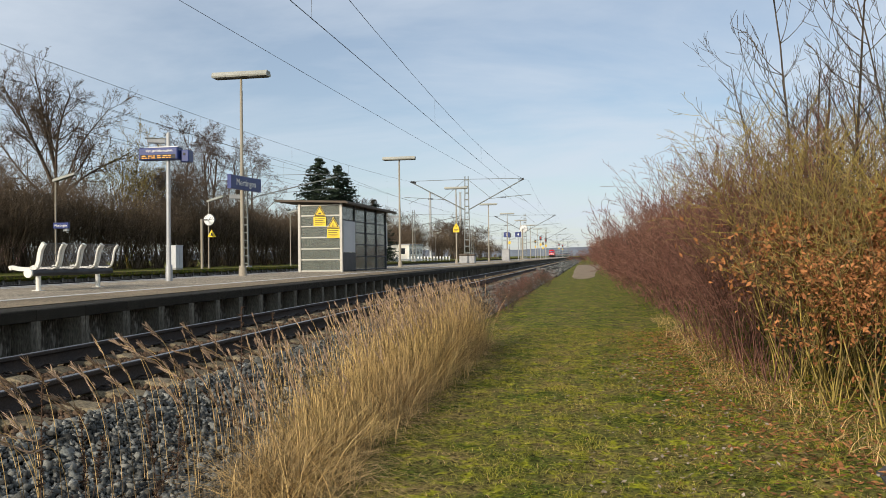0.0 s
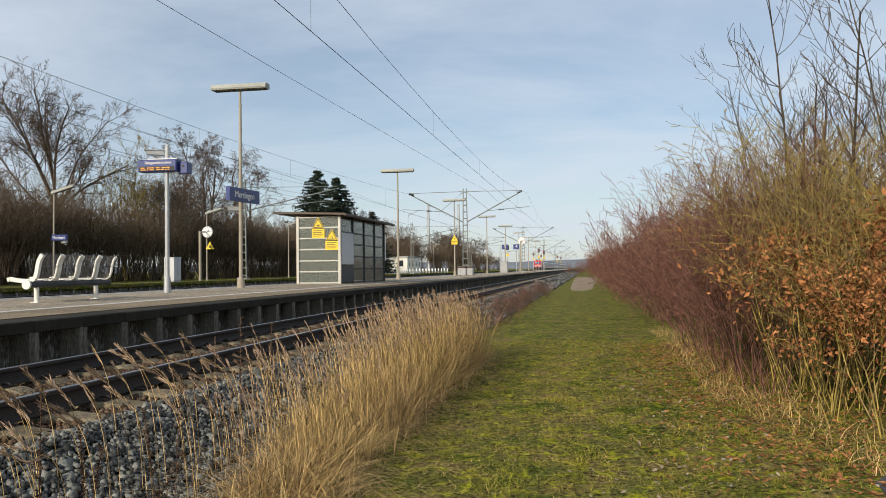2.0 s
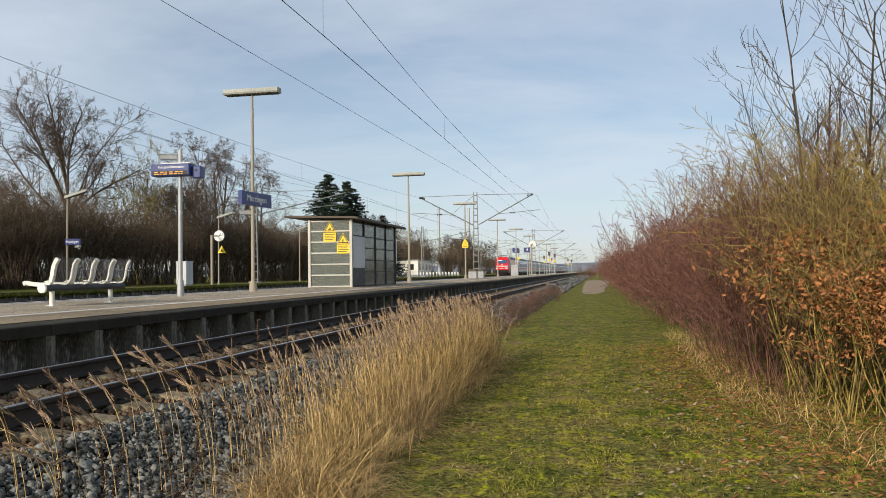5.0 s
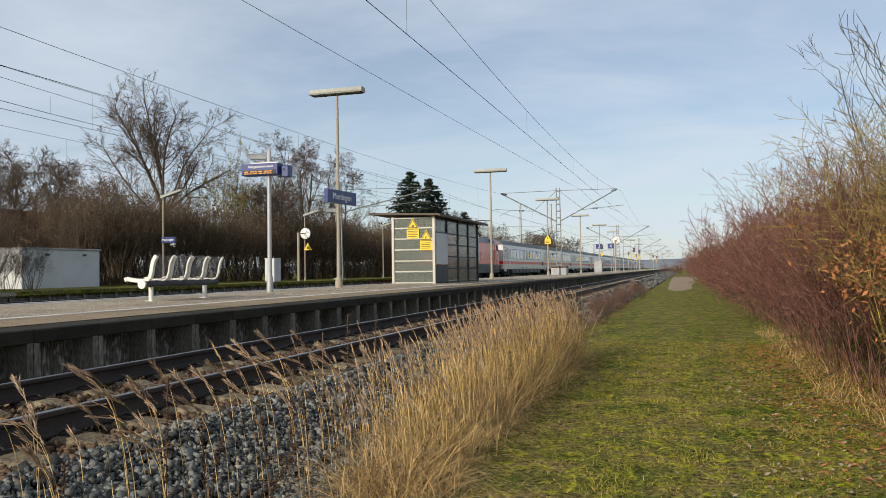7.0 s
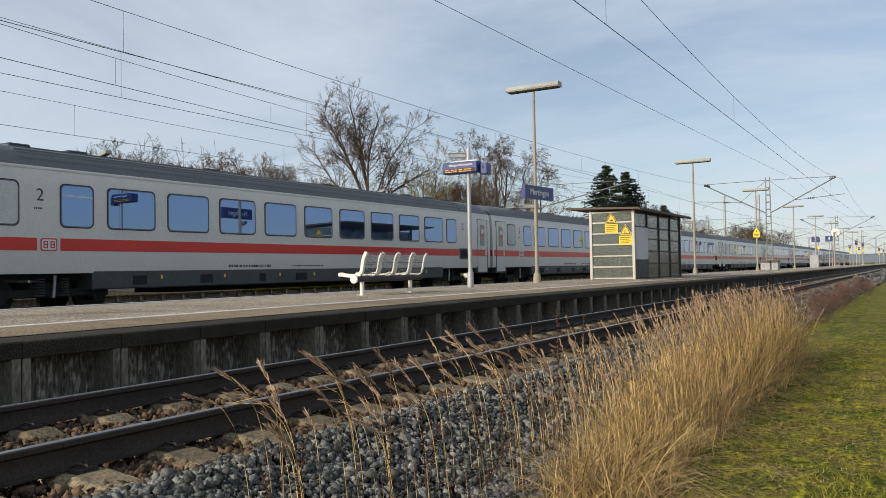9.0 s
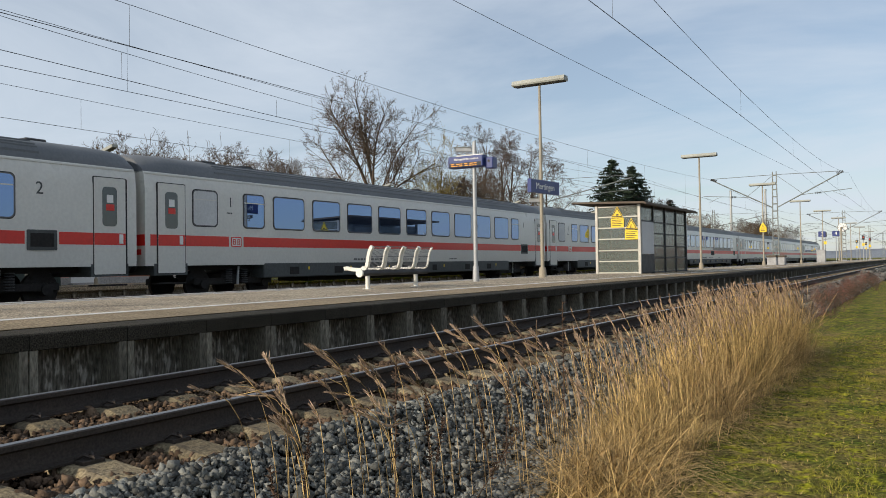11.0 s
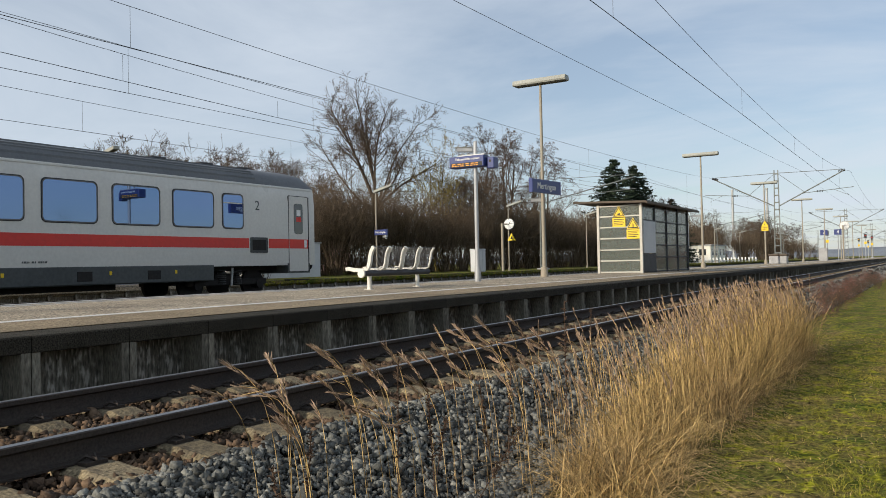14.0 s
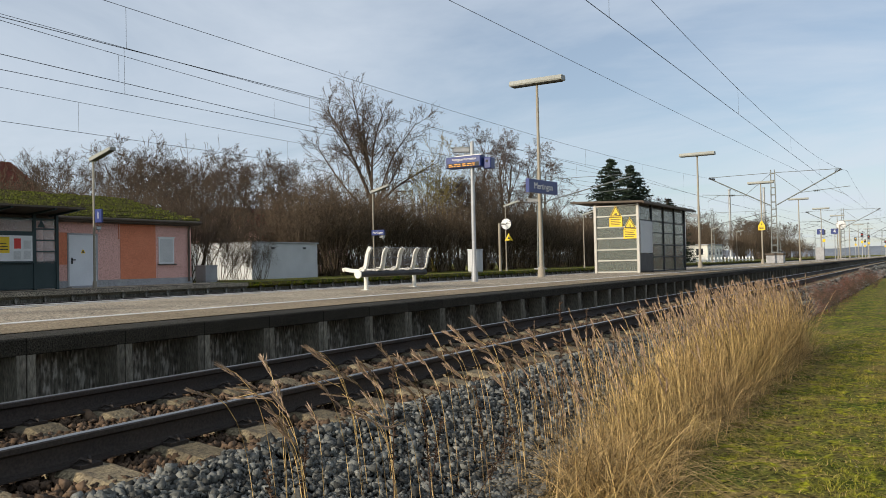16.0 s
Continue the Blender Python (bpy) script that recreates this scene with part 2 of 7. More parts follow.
M_STRAWDARK = mat("dark_dry_stalk", (0.075, 0.048, 0.035), (0.12, 0.08, 0.055), 0.9, 0, 2, 20, 0.0, 0.8, 0.2, 0.1, vary=0.3, island=True)
M_PLUME = mat("grass_plume", (0.40, 0.29, 0.20), (0.30, 0.21, 0.145), 0.9, 0, 2, 30, 0.0, 0.8, 0.15, 0.1, vary=0.35, island=True)
M_BLADE = mat("short_grass_blades", (0.115, 0.140, 0.010), (0.30, 0.25, 0.045), 0.9, 0, 1.4, 12, 0.0, 0.5, 0.3, 0.15, vary=0.85, island=True)
M_LEAF = mat("dead_leaves", (0.37, 0.155, 0.052), (0.21, 0.09, 0.042), 0.85, 0, 2, 20, 0.0, 0.8, 0.2, 0.15, vary=0.6, island=True)
M_HAZE = mat("hazy_woods", (0.20, 0.22, 0.25), (0.16, 0.18, 0.21), 1.0, 0, 0.02, 0.3, 0.0)
M_TRAINRED = mat("traffic_red_paint", (0.62, 0.010, 0.012), (0.54, 0.008, 0.010), 0.22, 0, 0.5, 10, 0.01, 0.6, 0.06, 0.5)
M_STRIPE = mat("red_stripe", (0.66, 0.028, 0.018), (0.60, 0.025, 0.018), 0.32, 0, 0.6, 10, 0.01, 0.6, 0.06, 0.5)
M_COACH = mat("light_grey_coach_paint", (0.655, 0.645, 0.595), (0.60, 0.59, 0.545), 0.30, 0, 0.5, 12, 0.01, 0.7, 0.05, 0.5)
M_REPAINT = mat("grey_repaint", (0.36, 0.345, 0.31), (0.28, 0.27, 0.24), 0.6, 0, 1.3, 14, 0.02, 0.8, 0.15, 0.3)
M_COACHROOF = mat("grey_coach_roof", (0.145, 0.155, 0.165), (0.12, 0.13, 0.14), 0.55, 0, 0.6, 14, 0.03, 0.7, 0.1, 0.4)
M_SKIRT = mat("dusty_grey_skirt", (0.080, 0.088, 0.088), (0.058, 0.064, 0.064), 0.55, 0, 0.8, 14, 0.03, 0.7, 0.15, 0.35)
M_LOCOROOF = mat("loco_roof_grey", (0.165, 0.185, 0.205), (0.14, 0.155, 0.175), 0.5, 0, 0.8, 14, 0.03, 0.7, 0.1, 0.4)
M_FRONTGREY = mat("pale_front_paint", (0.42, 0.40, 0.37), (0.36, 0.345, 0.32), 0.4, 0, 2, 20, 0.02)
M_ASPHALT = mat("old_asphalt", (0.055, 0.055, 0.057), (0.085, 0.082, 0.08), 0.92, 0, 2, 40, 0.5, 0.8, 0.4)
# Grime, with the shade beneath the train darkened into the same colour.
M_UNDER = mat("grimy_shaded_running_gear", (0.013, 0.012, 0.012), (0.024, 0.021, 0.019), 0.8, 0.1, 2, 20, 0.2, 0.7, 0.3)
M_RUBBER = mat("rubber_bellows", (0.018, 0.018, 0.019), (0.028, 0.028, 0.028), 0.75, 0, 3, 30, 0.1)


def glass(name, tint, rough=0.04, metal=0.0, alpha=1.0, trans=0.0):
    m = bpy.data.materials.new(name)
    m.use_nodes = True
    p = m.node_tree.nodes["Principled BSDF"]
    p.inputs["Base Color"].default_value = (*tint, 1)
    p.inputs["Roughness"].default_value = rough
    p.inputs["Metallic"].default_value = metal
    p.inputs["IOR"].default_value = 1.5
    p.inputs["Transmission Weight"].default_value = trans
    p.inputs["Alpha"].default_value = alpha
    p.inputs["Specular IOR Level"].default_value = 0.8
    return m


# The blue of the reflected sky is put into the metallic tint.
M_COACHGLASS = glass("coated_sky_tint_glass", (0.15, 0.225, 0.39), 0.015, 0.9)
M_DARKGLASS = glass("dark_window_glass", (0.03, 0.035, 0.04), 0.05, 0.0)
M_PANE = glass("dusty_shelter_pane", (0.17, 0.19, 0.165), 0.16, 0.0, 0.5)
M_CLEARPANE = glass("clear_pane", (0.65, 0.70, 0.70), 0.05, 0.0, 0.18)


def glow(name, col, strength):
    m = bpy.data.materials.new(name)
    m.use_nodes = True
    p = m.node_tree.nodes["Principled BSDF"]
    p.inputs["Base Color"].default_value = (*col, 1)
    p.inputs["Emission Color"].default_value = (*col, 1)
    p.inputs["Emission Strength"].default_value = strength
    return m


M_AMBER = glow("amber_display_dots", (0.85, 0.36, 0.04), 0.15)
M_HEADLIGHT = mat("headlight_glass", (0.70, 0.70, 0.66), (0.60, 0.60, 0.56), 0.15, 0.1, 8, 40, 0.0)
M_SIGNALRED = glow("signal_red", (0.9, 0.05, 0.03), 0.6)
M_SIGNALYEL = glow("signal_yellow", (1.0, 0.6, 0.1), 0.6)


# mesh building
class Geo:
    """Vertices and faces gathered into one mesh."""

    def __init__(self):
        self.v, self.f = [], []

    def add(self, vs, fs):
        o = len(self.v)
        self.v.extend(vs)
        self.f.extend(tuple(i + o for i in f) for f in fs)
        return self

    def box(self, x0, x1, y0, y1, z0, z1, c=0.0):
        """A box; c cuts its twelve edges."""
        if not c:
            return self.add([(x, y, z) for z in (z0, z1) for y in (y0, y1) for x in (x0, x1)],
                            [(0, 2, 3, 1), (4, 5, 7, 6), (0, 1, 5, 4), (2, 6, 7, 3), (0, 4, 6, 2), (1, 3, 7, 5)])
        c = min(c, 0.45 * min(abs(x1 - x0), abs(y1 - y0), abs(z1 - z0)))
        bm = bmesh.new()
        bmesh.ops.create_cube(bm, size=1)
        for w in bm.verts:
            w.co = Vector(((x0 + x1) / 2 + w.co.x * (x1 - x0), (y0 + y1) / 2 + w.co.y * (y1 - y0), (z0 + z1) / 2 + w.co.z * (z1 - z0)))
        bmesh.ops.bevel(bm, geom=bm.edges[:], offset=c, segments=1, profile=0.5, affect="EDGES")
        return self.bm(bm)

    def bm(self, bm):
        bm.verts.index_update()
        self.add([tuple(w.co) for w in bm.verts], [tuple(w.index for w in f.verts) for f in bm.faces])
        bm.free()
        return self

    def tube(self, pts, r, n=8, r2=None, cap=True):
        pts = [Vector(p) for p in pts]
        rs = [r + ((r2 if r2 is not None else r) - r) * i / max(1, len(pts) - 1) for i in range(len(pts))]
        o = len(self.v)
        up = None
        for i, p in enumerate(pts):
            d = (pts[min(i + 1, len(pts) - 1)] - pts[max(i - 1, 0)]).normalized()
            if up is None:
                up = d.orthogonal().normalized()
            up = (up - d * up.dot(d))
            up = up.normalized() if up.length > 1e-6 else d.orthogonal().normalized()
            s = d.cross(up)
            for k in range(n):
                a = 2 * math.pi * k / n
                self.v.append(tuple(p + (up * math.cos(a) + s * math.sin(a)) * rs[i]))
        for i in range(len(pts) - 1):
            for k in range(n):
                a, b = o + i * n + k, o + i * n + (k + 1) % n
                self.f.append((a, b, b + n, a + n))
        if cap:
            self.f.append(tuple(o + k for k in reversed(range(n))))
            self.f.append(tuple(o + (len(pts) - 1) * n + k for k in range(n)))
        return self

    def prism(self, prof, a0, a1, axis="y"):
        """A closed outline, extruded along an axis: (x, z) along y, (y, z) along x, (x, y) along z."""
        n = len(prof)
        put = {"y": lambda p, a: (p[0], a, p[1]), "x": lambda p, a: (a, p[0], p[1]), "z": lambda p, a: (p[0], p[1], a)}[axis]
        vs = [put(p, a0) for p in prof] + [put(p, a1) for p in prof]
        fs = [(i, (i + 1) % n, (i + 1) % n + n, i + n) for i in range(n)]
        return self.add(vs, fs + [tuple(reversed(range(n))), tuple(range(n, 2 * n))])

    def disc(self, c, r, axis="y", t=0.02, n=24):
        a = {"y": (0, 1, 0), "x": (1, 0, 0), "z": (0, 0, 1)}[axis]
        c = Vector(c)
        return self.tube([c, c + Vector(a) * t], r, n)


def link(name, geo, material, parent=None, label="", smooth=False, at=None):
    """One mesh object, a thing of its own or a part under parent."""
    if isinstance(geo, Geo):
        me = bpy.data.meshes.new(name)
        me.from_pydata(geo.v, [], geo.f)
        bm = bmesh.new()
        bm.from_mesh(me)
        bmesh.ops.recalc_face_normals(bm, faces=bm.faces[:])
        bm.to_mesh(me)
        bm.free()
        if smooth:
            me.shade_smooth()
            if len(me.polygons) < 200000:
                me.set_sharp_from_angle(angle=radians(40))
    else:
        me = geo
    if material and not me.materials:
        me.materials.append(material)
    ob = new(name, me)
    if parent:
        ob.parent = parent
    if at:
        ob.matrix_basis = at if isinstance(at, Matrix) else Matrix.Translation(at)
    if label:
        tagged(ob, label)
    return ob


part = link


def thing(name, label, category, at=(0, 0, 0), rz=0, group="", kind=""):
    ob = new(name)
    ob.empty_display_size = 0.2
    ob.matrix_basis = pose(*at, 0, 0, rz)
    return tagged(ob, label, category, group, kind)


def fast(name, verts, faces, material, smooth=False):
    """A large mesh from arrays of triangles or quads."""
    me = bpy.data.meshes.new(name)
    verts = np.asarray(verts, dtype=np.float32)
    faces = np.asarray(faces, dtype=np.int32)
    k = faces.shape[1]
    me.vertices.add(len(verts))
    me.vertices.foreach_set("co", verts.ravel())
    me.loops.add(faces.size)
    me.loops.foreach_set("vertex_index", faces.ravel())
    me.polygons.add(len(faces))
    me.polygons.foreach_set("loop_start", np.arange(0, faces.size, k, dtype=np.int32))
    me.update(calc_edges=True)
    me.validate()
    if material:
        me.materials.append(material)
    if smooth:
        me.shade_smooth()
    return me


def lettering(text, size, depth=0.004):
    """A mesh of built-in letters, centred, standing in the XZ plane and facing -Y."""
    cu = bpy.data.curves.new("letters", "FONT")
    cu.body, cu.size, cu.extrude, cu.align_x, cu.align_y = text, size, depth, "CENTER", "CENTER"
    ob = bpy.data.objects.new("letters", cu)
    scene.collection.objects.link(ob)
    me = bpy.data.meshes.new_from_object(ob.evaluated_get(bpy.context.evaluated_depsgraph_get()))
    bpy.data.objects.remove(ob)
    bpy.data.curves.remove(cu)
    me.transform(Matrix.Rotation(radians(90), 4, "X"))
    return me


# ---- the ground and the railway ----
TRACKS = (-5.01, -15.15, -19.2, -23.25)
P_NEAR, P_FAR, P1 = -6.69, -13.55, -24.9      # platform edges
Y0, Y1 = -60.0, 620.0


def crown(x):
    """Height of the island platform, which drains to both sides."""
    return 0.38 + 0.07 * max(0.0, 1 - abs(x + 10.1) / 3.4)


def lie(x, y=0.0):
    """Height of the natural ground."""
    pts = ((-4000, 0.3), (-30, 0.3), (-27.2, 0.2), (-25.5, -0.35), (-7, -0.40), (-4.2, -0.40), (-2.75, -0.62), (-1.9, -0.62), (-1.2, -0.58), (1.2, -0.56), (2.2, -0.50), (6, -0.45), (4000, -0.45))
    for (a, za), (b, zb) in zip(pts, pts[1:]):
        if x <= b:
            z = za + (zb - za) * (x - a) / (b - a)
            break
    if -1.6 < x < 6:
        z += 0.035 * noise.noise(Vector((x * 0.9, y * 0.5, 3.1))) + 0.016 * noise.noise(Vector((x * 4, y * 3, 1.1)))
        if 2 < y < 17:
            z += 0.022 * noise.noise(Vector((x * 8, y * 6, 2.1))) + 0.012 * noise.noise(Vector((x * 19, y * 15, 4.1)))
    return z


def ground_sheet():
    xs = [-4000, -900, -300, -120, -60, -40, -30, -27.2, -25.5, -20, -12, -7, -4.2, -3.4, -2.75] + [-2.4 + 0.065 * i for i in range(80)] + [2.82, 3.4, 4.2, 6, 10, 20, 60, 200, 900, 4000]
    ys = [-3000, -600, -150, -50, -20, -8, -4, -2, 0, 1] + [2 + 0.08 * i for i in range(187)] + [17 + 0.5 * i for i in range(19)] + [27, 29, 32, 36, 42, 50, 60, 80, 110, 160, 300, 700, 2000, 4500]
    g = Geo()
    g.v = [(x, y, lie(x, y)) for y in ys for x in xs]
    n = len(xs)
    g.f = [(j * n + i, j * n + i + 1, (j + 1) * n + i + 1, (j + 1) * n + i) for j in range(len(ys) - 1) for i in range(n - 1)]
    tagged(link("ground", g, M_GRASS, smooth=True), "mossy winter grass ground beside the railway", "ground", kind="structure")


def rail_profile(x):
    half = [(0.0, 0), (0.026, 0), (0.034, -0.006), (0.036, -0.034), (0.012, -0.050), (0.009, -0.12), (0.022, -0.145), (0.07, -0.158), (0.07, -0.170)]
    return [(x + a, z) for a, z in half] + [(x - a, z) for a, z in reversed(half[1:])]


def tracks():
    for k, cx in enumerate(TRACKS):
        tr = thing("railway_track", "running track with rusty rails on concrete sleepers in ballast", "railway track", (cx, 0, 0), kind="structure")
        bed = Geo()
        w = 2.15 if k == 0 else 2.0
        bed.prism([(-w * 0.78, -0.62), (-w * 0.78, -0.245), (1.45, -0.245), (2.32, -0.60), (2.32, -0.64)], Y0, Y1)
        part("ballast_bed", bed, M_BEDRUSTSHADE if k == 0 else M_BED, tr, "rust-stained ballast bed with the shade between stones in its colour")
        for s in (-0.7525, 0.7525):
            r = part("rail", Geo().prism(rail_profile(s), Y0, Y1), M_RAILSIDE, tr, "rusty steel rail", smooth=True)
            head = Geo().prism([(s - 0.026, 0.0005), (s + 0.026, 0.0005), (s + 0.024, 0.003), (s - 0.024, 0.003)], Y0, Y1)
            part("running_surface", head, M_RAILTOP, r, "polished running surface")


def island_platform():
    pf = thing("platform_island", "long island platform with concrete wall, gritty surface and white lines", "platform", kind="structure")
    xs = [P_NEAR, -7.2, -8.22, -8.36, -10.1, -11.9, -12.2, P_FAR]
    top = Geo().prism([(P_NEAR - 0.45, 0.12)] + [(x, crown(x)) for x in xs[1:-1]] + [(P_FAR + 0.3, crown(P_FAR)), (P_FAR + 0.3, 0.1)], -40, 420)
    part("surface", top, M_PAVE, pf, "gritty grey-brown platform surface")
    strip = Geo().prism([(-7.19, crown(-7.19)), (-7.19, crown(-7.19) + 0.006), (-8.20, crown(-8.2) + 0.006), (-8.20, crown(-8.2))], -40, 420)
    part("edge_paving", strip, M_PAVE2, pf, "brownish edge paving with moss in the joints")
    for a, b in ((-8.22, -8.36), (-12.1, -12.22), (-13.30, -13.55)):
        ln = Geo().prism([(a, crown(a) - 0.01), (a, crown(a) + 0.008), (b, crown(b) + 0.008), (b, crown(b) - 0.01)], -40, 420)
        part("white_line", ln, M_WHITELINE, pf, "worn white safety line")
    core = Geo().prism([(P_NEAR - 0.32, -0.6), (P_NEAR - 0.32, 0.12), (P_FAR + 0.1, 0.12), (P_FAR + 0.1, -0.6)], -40, 420)
    part("core", core, M_WALL, pf)
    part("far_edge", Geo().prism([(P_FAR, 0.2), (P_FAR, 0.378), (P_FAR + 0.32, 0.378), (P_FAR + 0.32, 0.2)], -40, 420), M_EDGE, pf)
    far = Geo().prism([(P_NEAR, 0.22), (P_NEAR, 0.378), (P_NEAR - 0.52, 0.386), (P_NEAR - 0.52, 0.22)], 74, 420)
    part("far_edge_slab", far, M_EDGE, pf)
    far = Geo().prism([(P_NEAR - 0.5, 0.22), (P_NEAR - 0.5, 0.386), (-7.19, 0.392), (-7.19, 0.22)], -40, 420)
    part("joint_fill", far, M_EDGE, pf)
    return pf


def side_platform():
    pf = thing("platform_side", "side platform along the station building with dark ribbed wall", "platform", kind="structure")
    part("surface", Geo().prism([(P1, 0.2), (P1, 0.34), (-27.62, 0.36), (-27.62, 0.0), (P1 - 0.3, 0.0)], -40, 25.2), M_PAVE, pf)
    part("grassy_stretch", Geo().prism([(P1, 0.2), (P1, 0.34), (-27.4, 0.36), (-27.4, 0.0), (P1 - 0.3, 0.0)], 25.2, 400), M_GRASS, pf, "overgrown grassy stretch")
    part("wall", Geo().prism([(P1 - 0.15, -0.5), (P1 - 0.15, 0.2), (P1 - 0.4, 0.2), (P1 - 0.4, -0.5)], -40, 400), M_WALL, pf)
    g = Geo().prism([(P1 - 0.05, 0.343), (P1 - 0.05, 0.348), (P1 - 0.3, 0.35), (P1 - 0.3, 0.343)], -40, 400)
    part("edge_slab", g, M_EDGE, pf)
    rib = Geo().box(-0.06, 0.06, -0.06, 0.06, -0.5, 0.19)
    me = None
    for i in range(70):
        if me is None:
            ob = part("rib", rib, M_WALL, pf, at=(P1 - 0.1, 8.0, 0))
            me = ob.data
        else:
            part("rib", me, M_WALL, pf, at=(P1 - 0.1, 8.0 + i, 0))


def far_ground():
    m = thing("dirt_road", "bare sandy dirt road at the end of the grass path", "dirt road", kind="structure")
    g = Geo()
    ys = [53, 56, 60, 65, 72, 80, 90, 102, 116, 132]
    for y in ys:
        t = (y - 53) / 79
        a, b = -1.25 - 0.7 * t + max(0.0, 58 - y) * 0.12, 0.45 + 1.9 * t - max(0.0, 60 - y) * 0.07
        for k in range(7):
            u = k / 6
            x = a + (b - a) * u + 0.16 * noise.noise(Vector((k, y * 0.4, 0)))
            edge = k in (0, 6) or y == 53
            g.v.append((x, y, -0.60 if edge else lie(x, y) + 0.035 + 0.02 * noise.noise(Vector((x * 3, y * 0.3, 5)))))
    g.f = [(j * 7 + i, j * 7 + i + 1, (j + 1) * 7 + i + 1, (j + 1) * 7 + i) for j in range(len(ys) - 1) for i in range(6)]
    part("dirt", g, M_SAND, m, smooth=True)
    slab = Geo().prism([(1.95, 5.0), (4.2, 4.7), (4.4, 6.7), (2.35, 6.45), (2.0, 5.9)], -0.56, -0.475, "z")
    tagged(link("pavement", slab, M_ASPHALT), "patch of old dark asphalt beside the path", "pavement", kind="structure")
    hill = Geo()
    n = 60
    for i in range(n + 1):
        x = -2200 + 3200 * i / n
        hh = 26 + 14 * noise.noise(Vector((i * 0.13, 0, 0))) + 5 * noise.noise(Vector((i * 0.9, 0, 4)))
        hill.v += [(x, 2600, -5), (x, 2700, hh), (x, 3000, -5)]
    hill.f = [q for i in range(n) for q in ((i * 3, i * 3 + 3, i * 3 + 4, i * 3 + 1), (i * 3 + 1, i * 3 + 4, i * 3 + 5, i * 3 + 2))]
    tagged(link("backdrop", hill, M_HAZE, smooth=True), "hazy blue wooded hills on the horizon", "hills", kind="structure")


ground_sheet()
tracks()
ISLAND = island_platform()
side_platform()
far_ground()


# ---- things on the island platform ----
def lamp_post(x, y, height, head_w=1.9, single=False):
    """A tall platform lamp with a long box head across the platform."""
    z = crown(x)
    ob = thing("lamp_post", "tall stained grey steel lamp post with long box head", "lamp post", (x, y, z), group="platform lamps")
    h = height - z
    part("collar", Geo().tube([(0, 0, 0), (0, 0, 0.03), (0, 0, 0.22), (0, 0, 0.34)], 0.15, 14, 0.105), M_POLE, ob, smooth=True)
    part("pole", Geo().tube([(0, 0, 0.2), (0, 0, h * 0.55)], 0.064, 12, 0.060).tube([(0, 0, h * 0.55), (0, 0, h - 0.45)], 0.052, 12, 0.046).tube([(0, 0, h - 0.45), (0, 0, h)], 0.042, 10), M_POLE, ob, "rust-stained grey pole", smooth=True)
    w = head_w / 2
    head = part("head", Geo().prism([(-0.17, 0.0), (-0.19, 0.05), (-0.15, 0.17), (0.15, 0.17), (0.19, 0.05), (0.17, 0.0)], -w, w, "x"), M_LAMP, ob, "pale lamp housing", at=(0, 0, h))
    part("diffuser", Geo().box(-w + 0.05, w - 0.05, -0.14, 0.14, -0.025, 0.002, 0.01), M_LAMPDARK, head)
    return ob


def cctv(x, y, z, rz, parent=None):
    ob = thing("security_camera", "grey box security camera on a bracket", "camera", (x, y, z), rz)
    part("housing", Geo().box(-0.07, 0.07, -0.24, 0.2, -0.06, 0.06, 0.015), M_GALV, ob)
    part("sunshield", Geo().box(-0.085, 0.085, -0.3, 0.2, 0.06, 0.075), M_LAMP, ob)
    part("lens_window", Geo().box(-0.045, 0.045, -0.247, -0.239, -0.04, 0.04), M_DARKGLASS, ob)
    part("bracket", Geo().tube([(0, 0.05, -0.06), (0, 0.05, -0.13), (0.0, 0.22, -0.13)], 0.02, 6), M_GALV, ob)
    return ob


def station_sign(x, y, z, w, h, rz, size, letters="Mertingen"):
    ob = thing("station_sign", "dark blue station name sign with white lettering", "sign", (x, y, z), rz)
    part("panel", Geo().box(-w / 2, w / 2, -0.06, 0.06, -h / 2, h / 2, 0.012), M_BLUE, ob)
    part("lettering", lettering(letters, size), M_WHITE, ob, "white station name", at=(0.0, -0.064, 0))
    part("lettering", lettering(letters, size), M_WHITE, ob, "white station name", at=pose(0.0, 0.064, 0, 0, 0, 180))
    for s in (-1, 1):
        part("side_cap", Geo().box(s * w / 2 - 0.004, s * w / 2 + 0.012, -0.07, 0.07, -h / 2 - 0.005, h / 2 + 0.005, 0.006), M_BLUE, ob)
    return ob


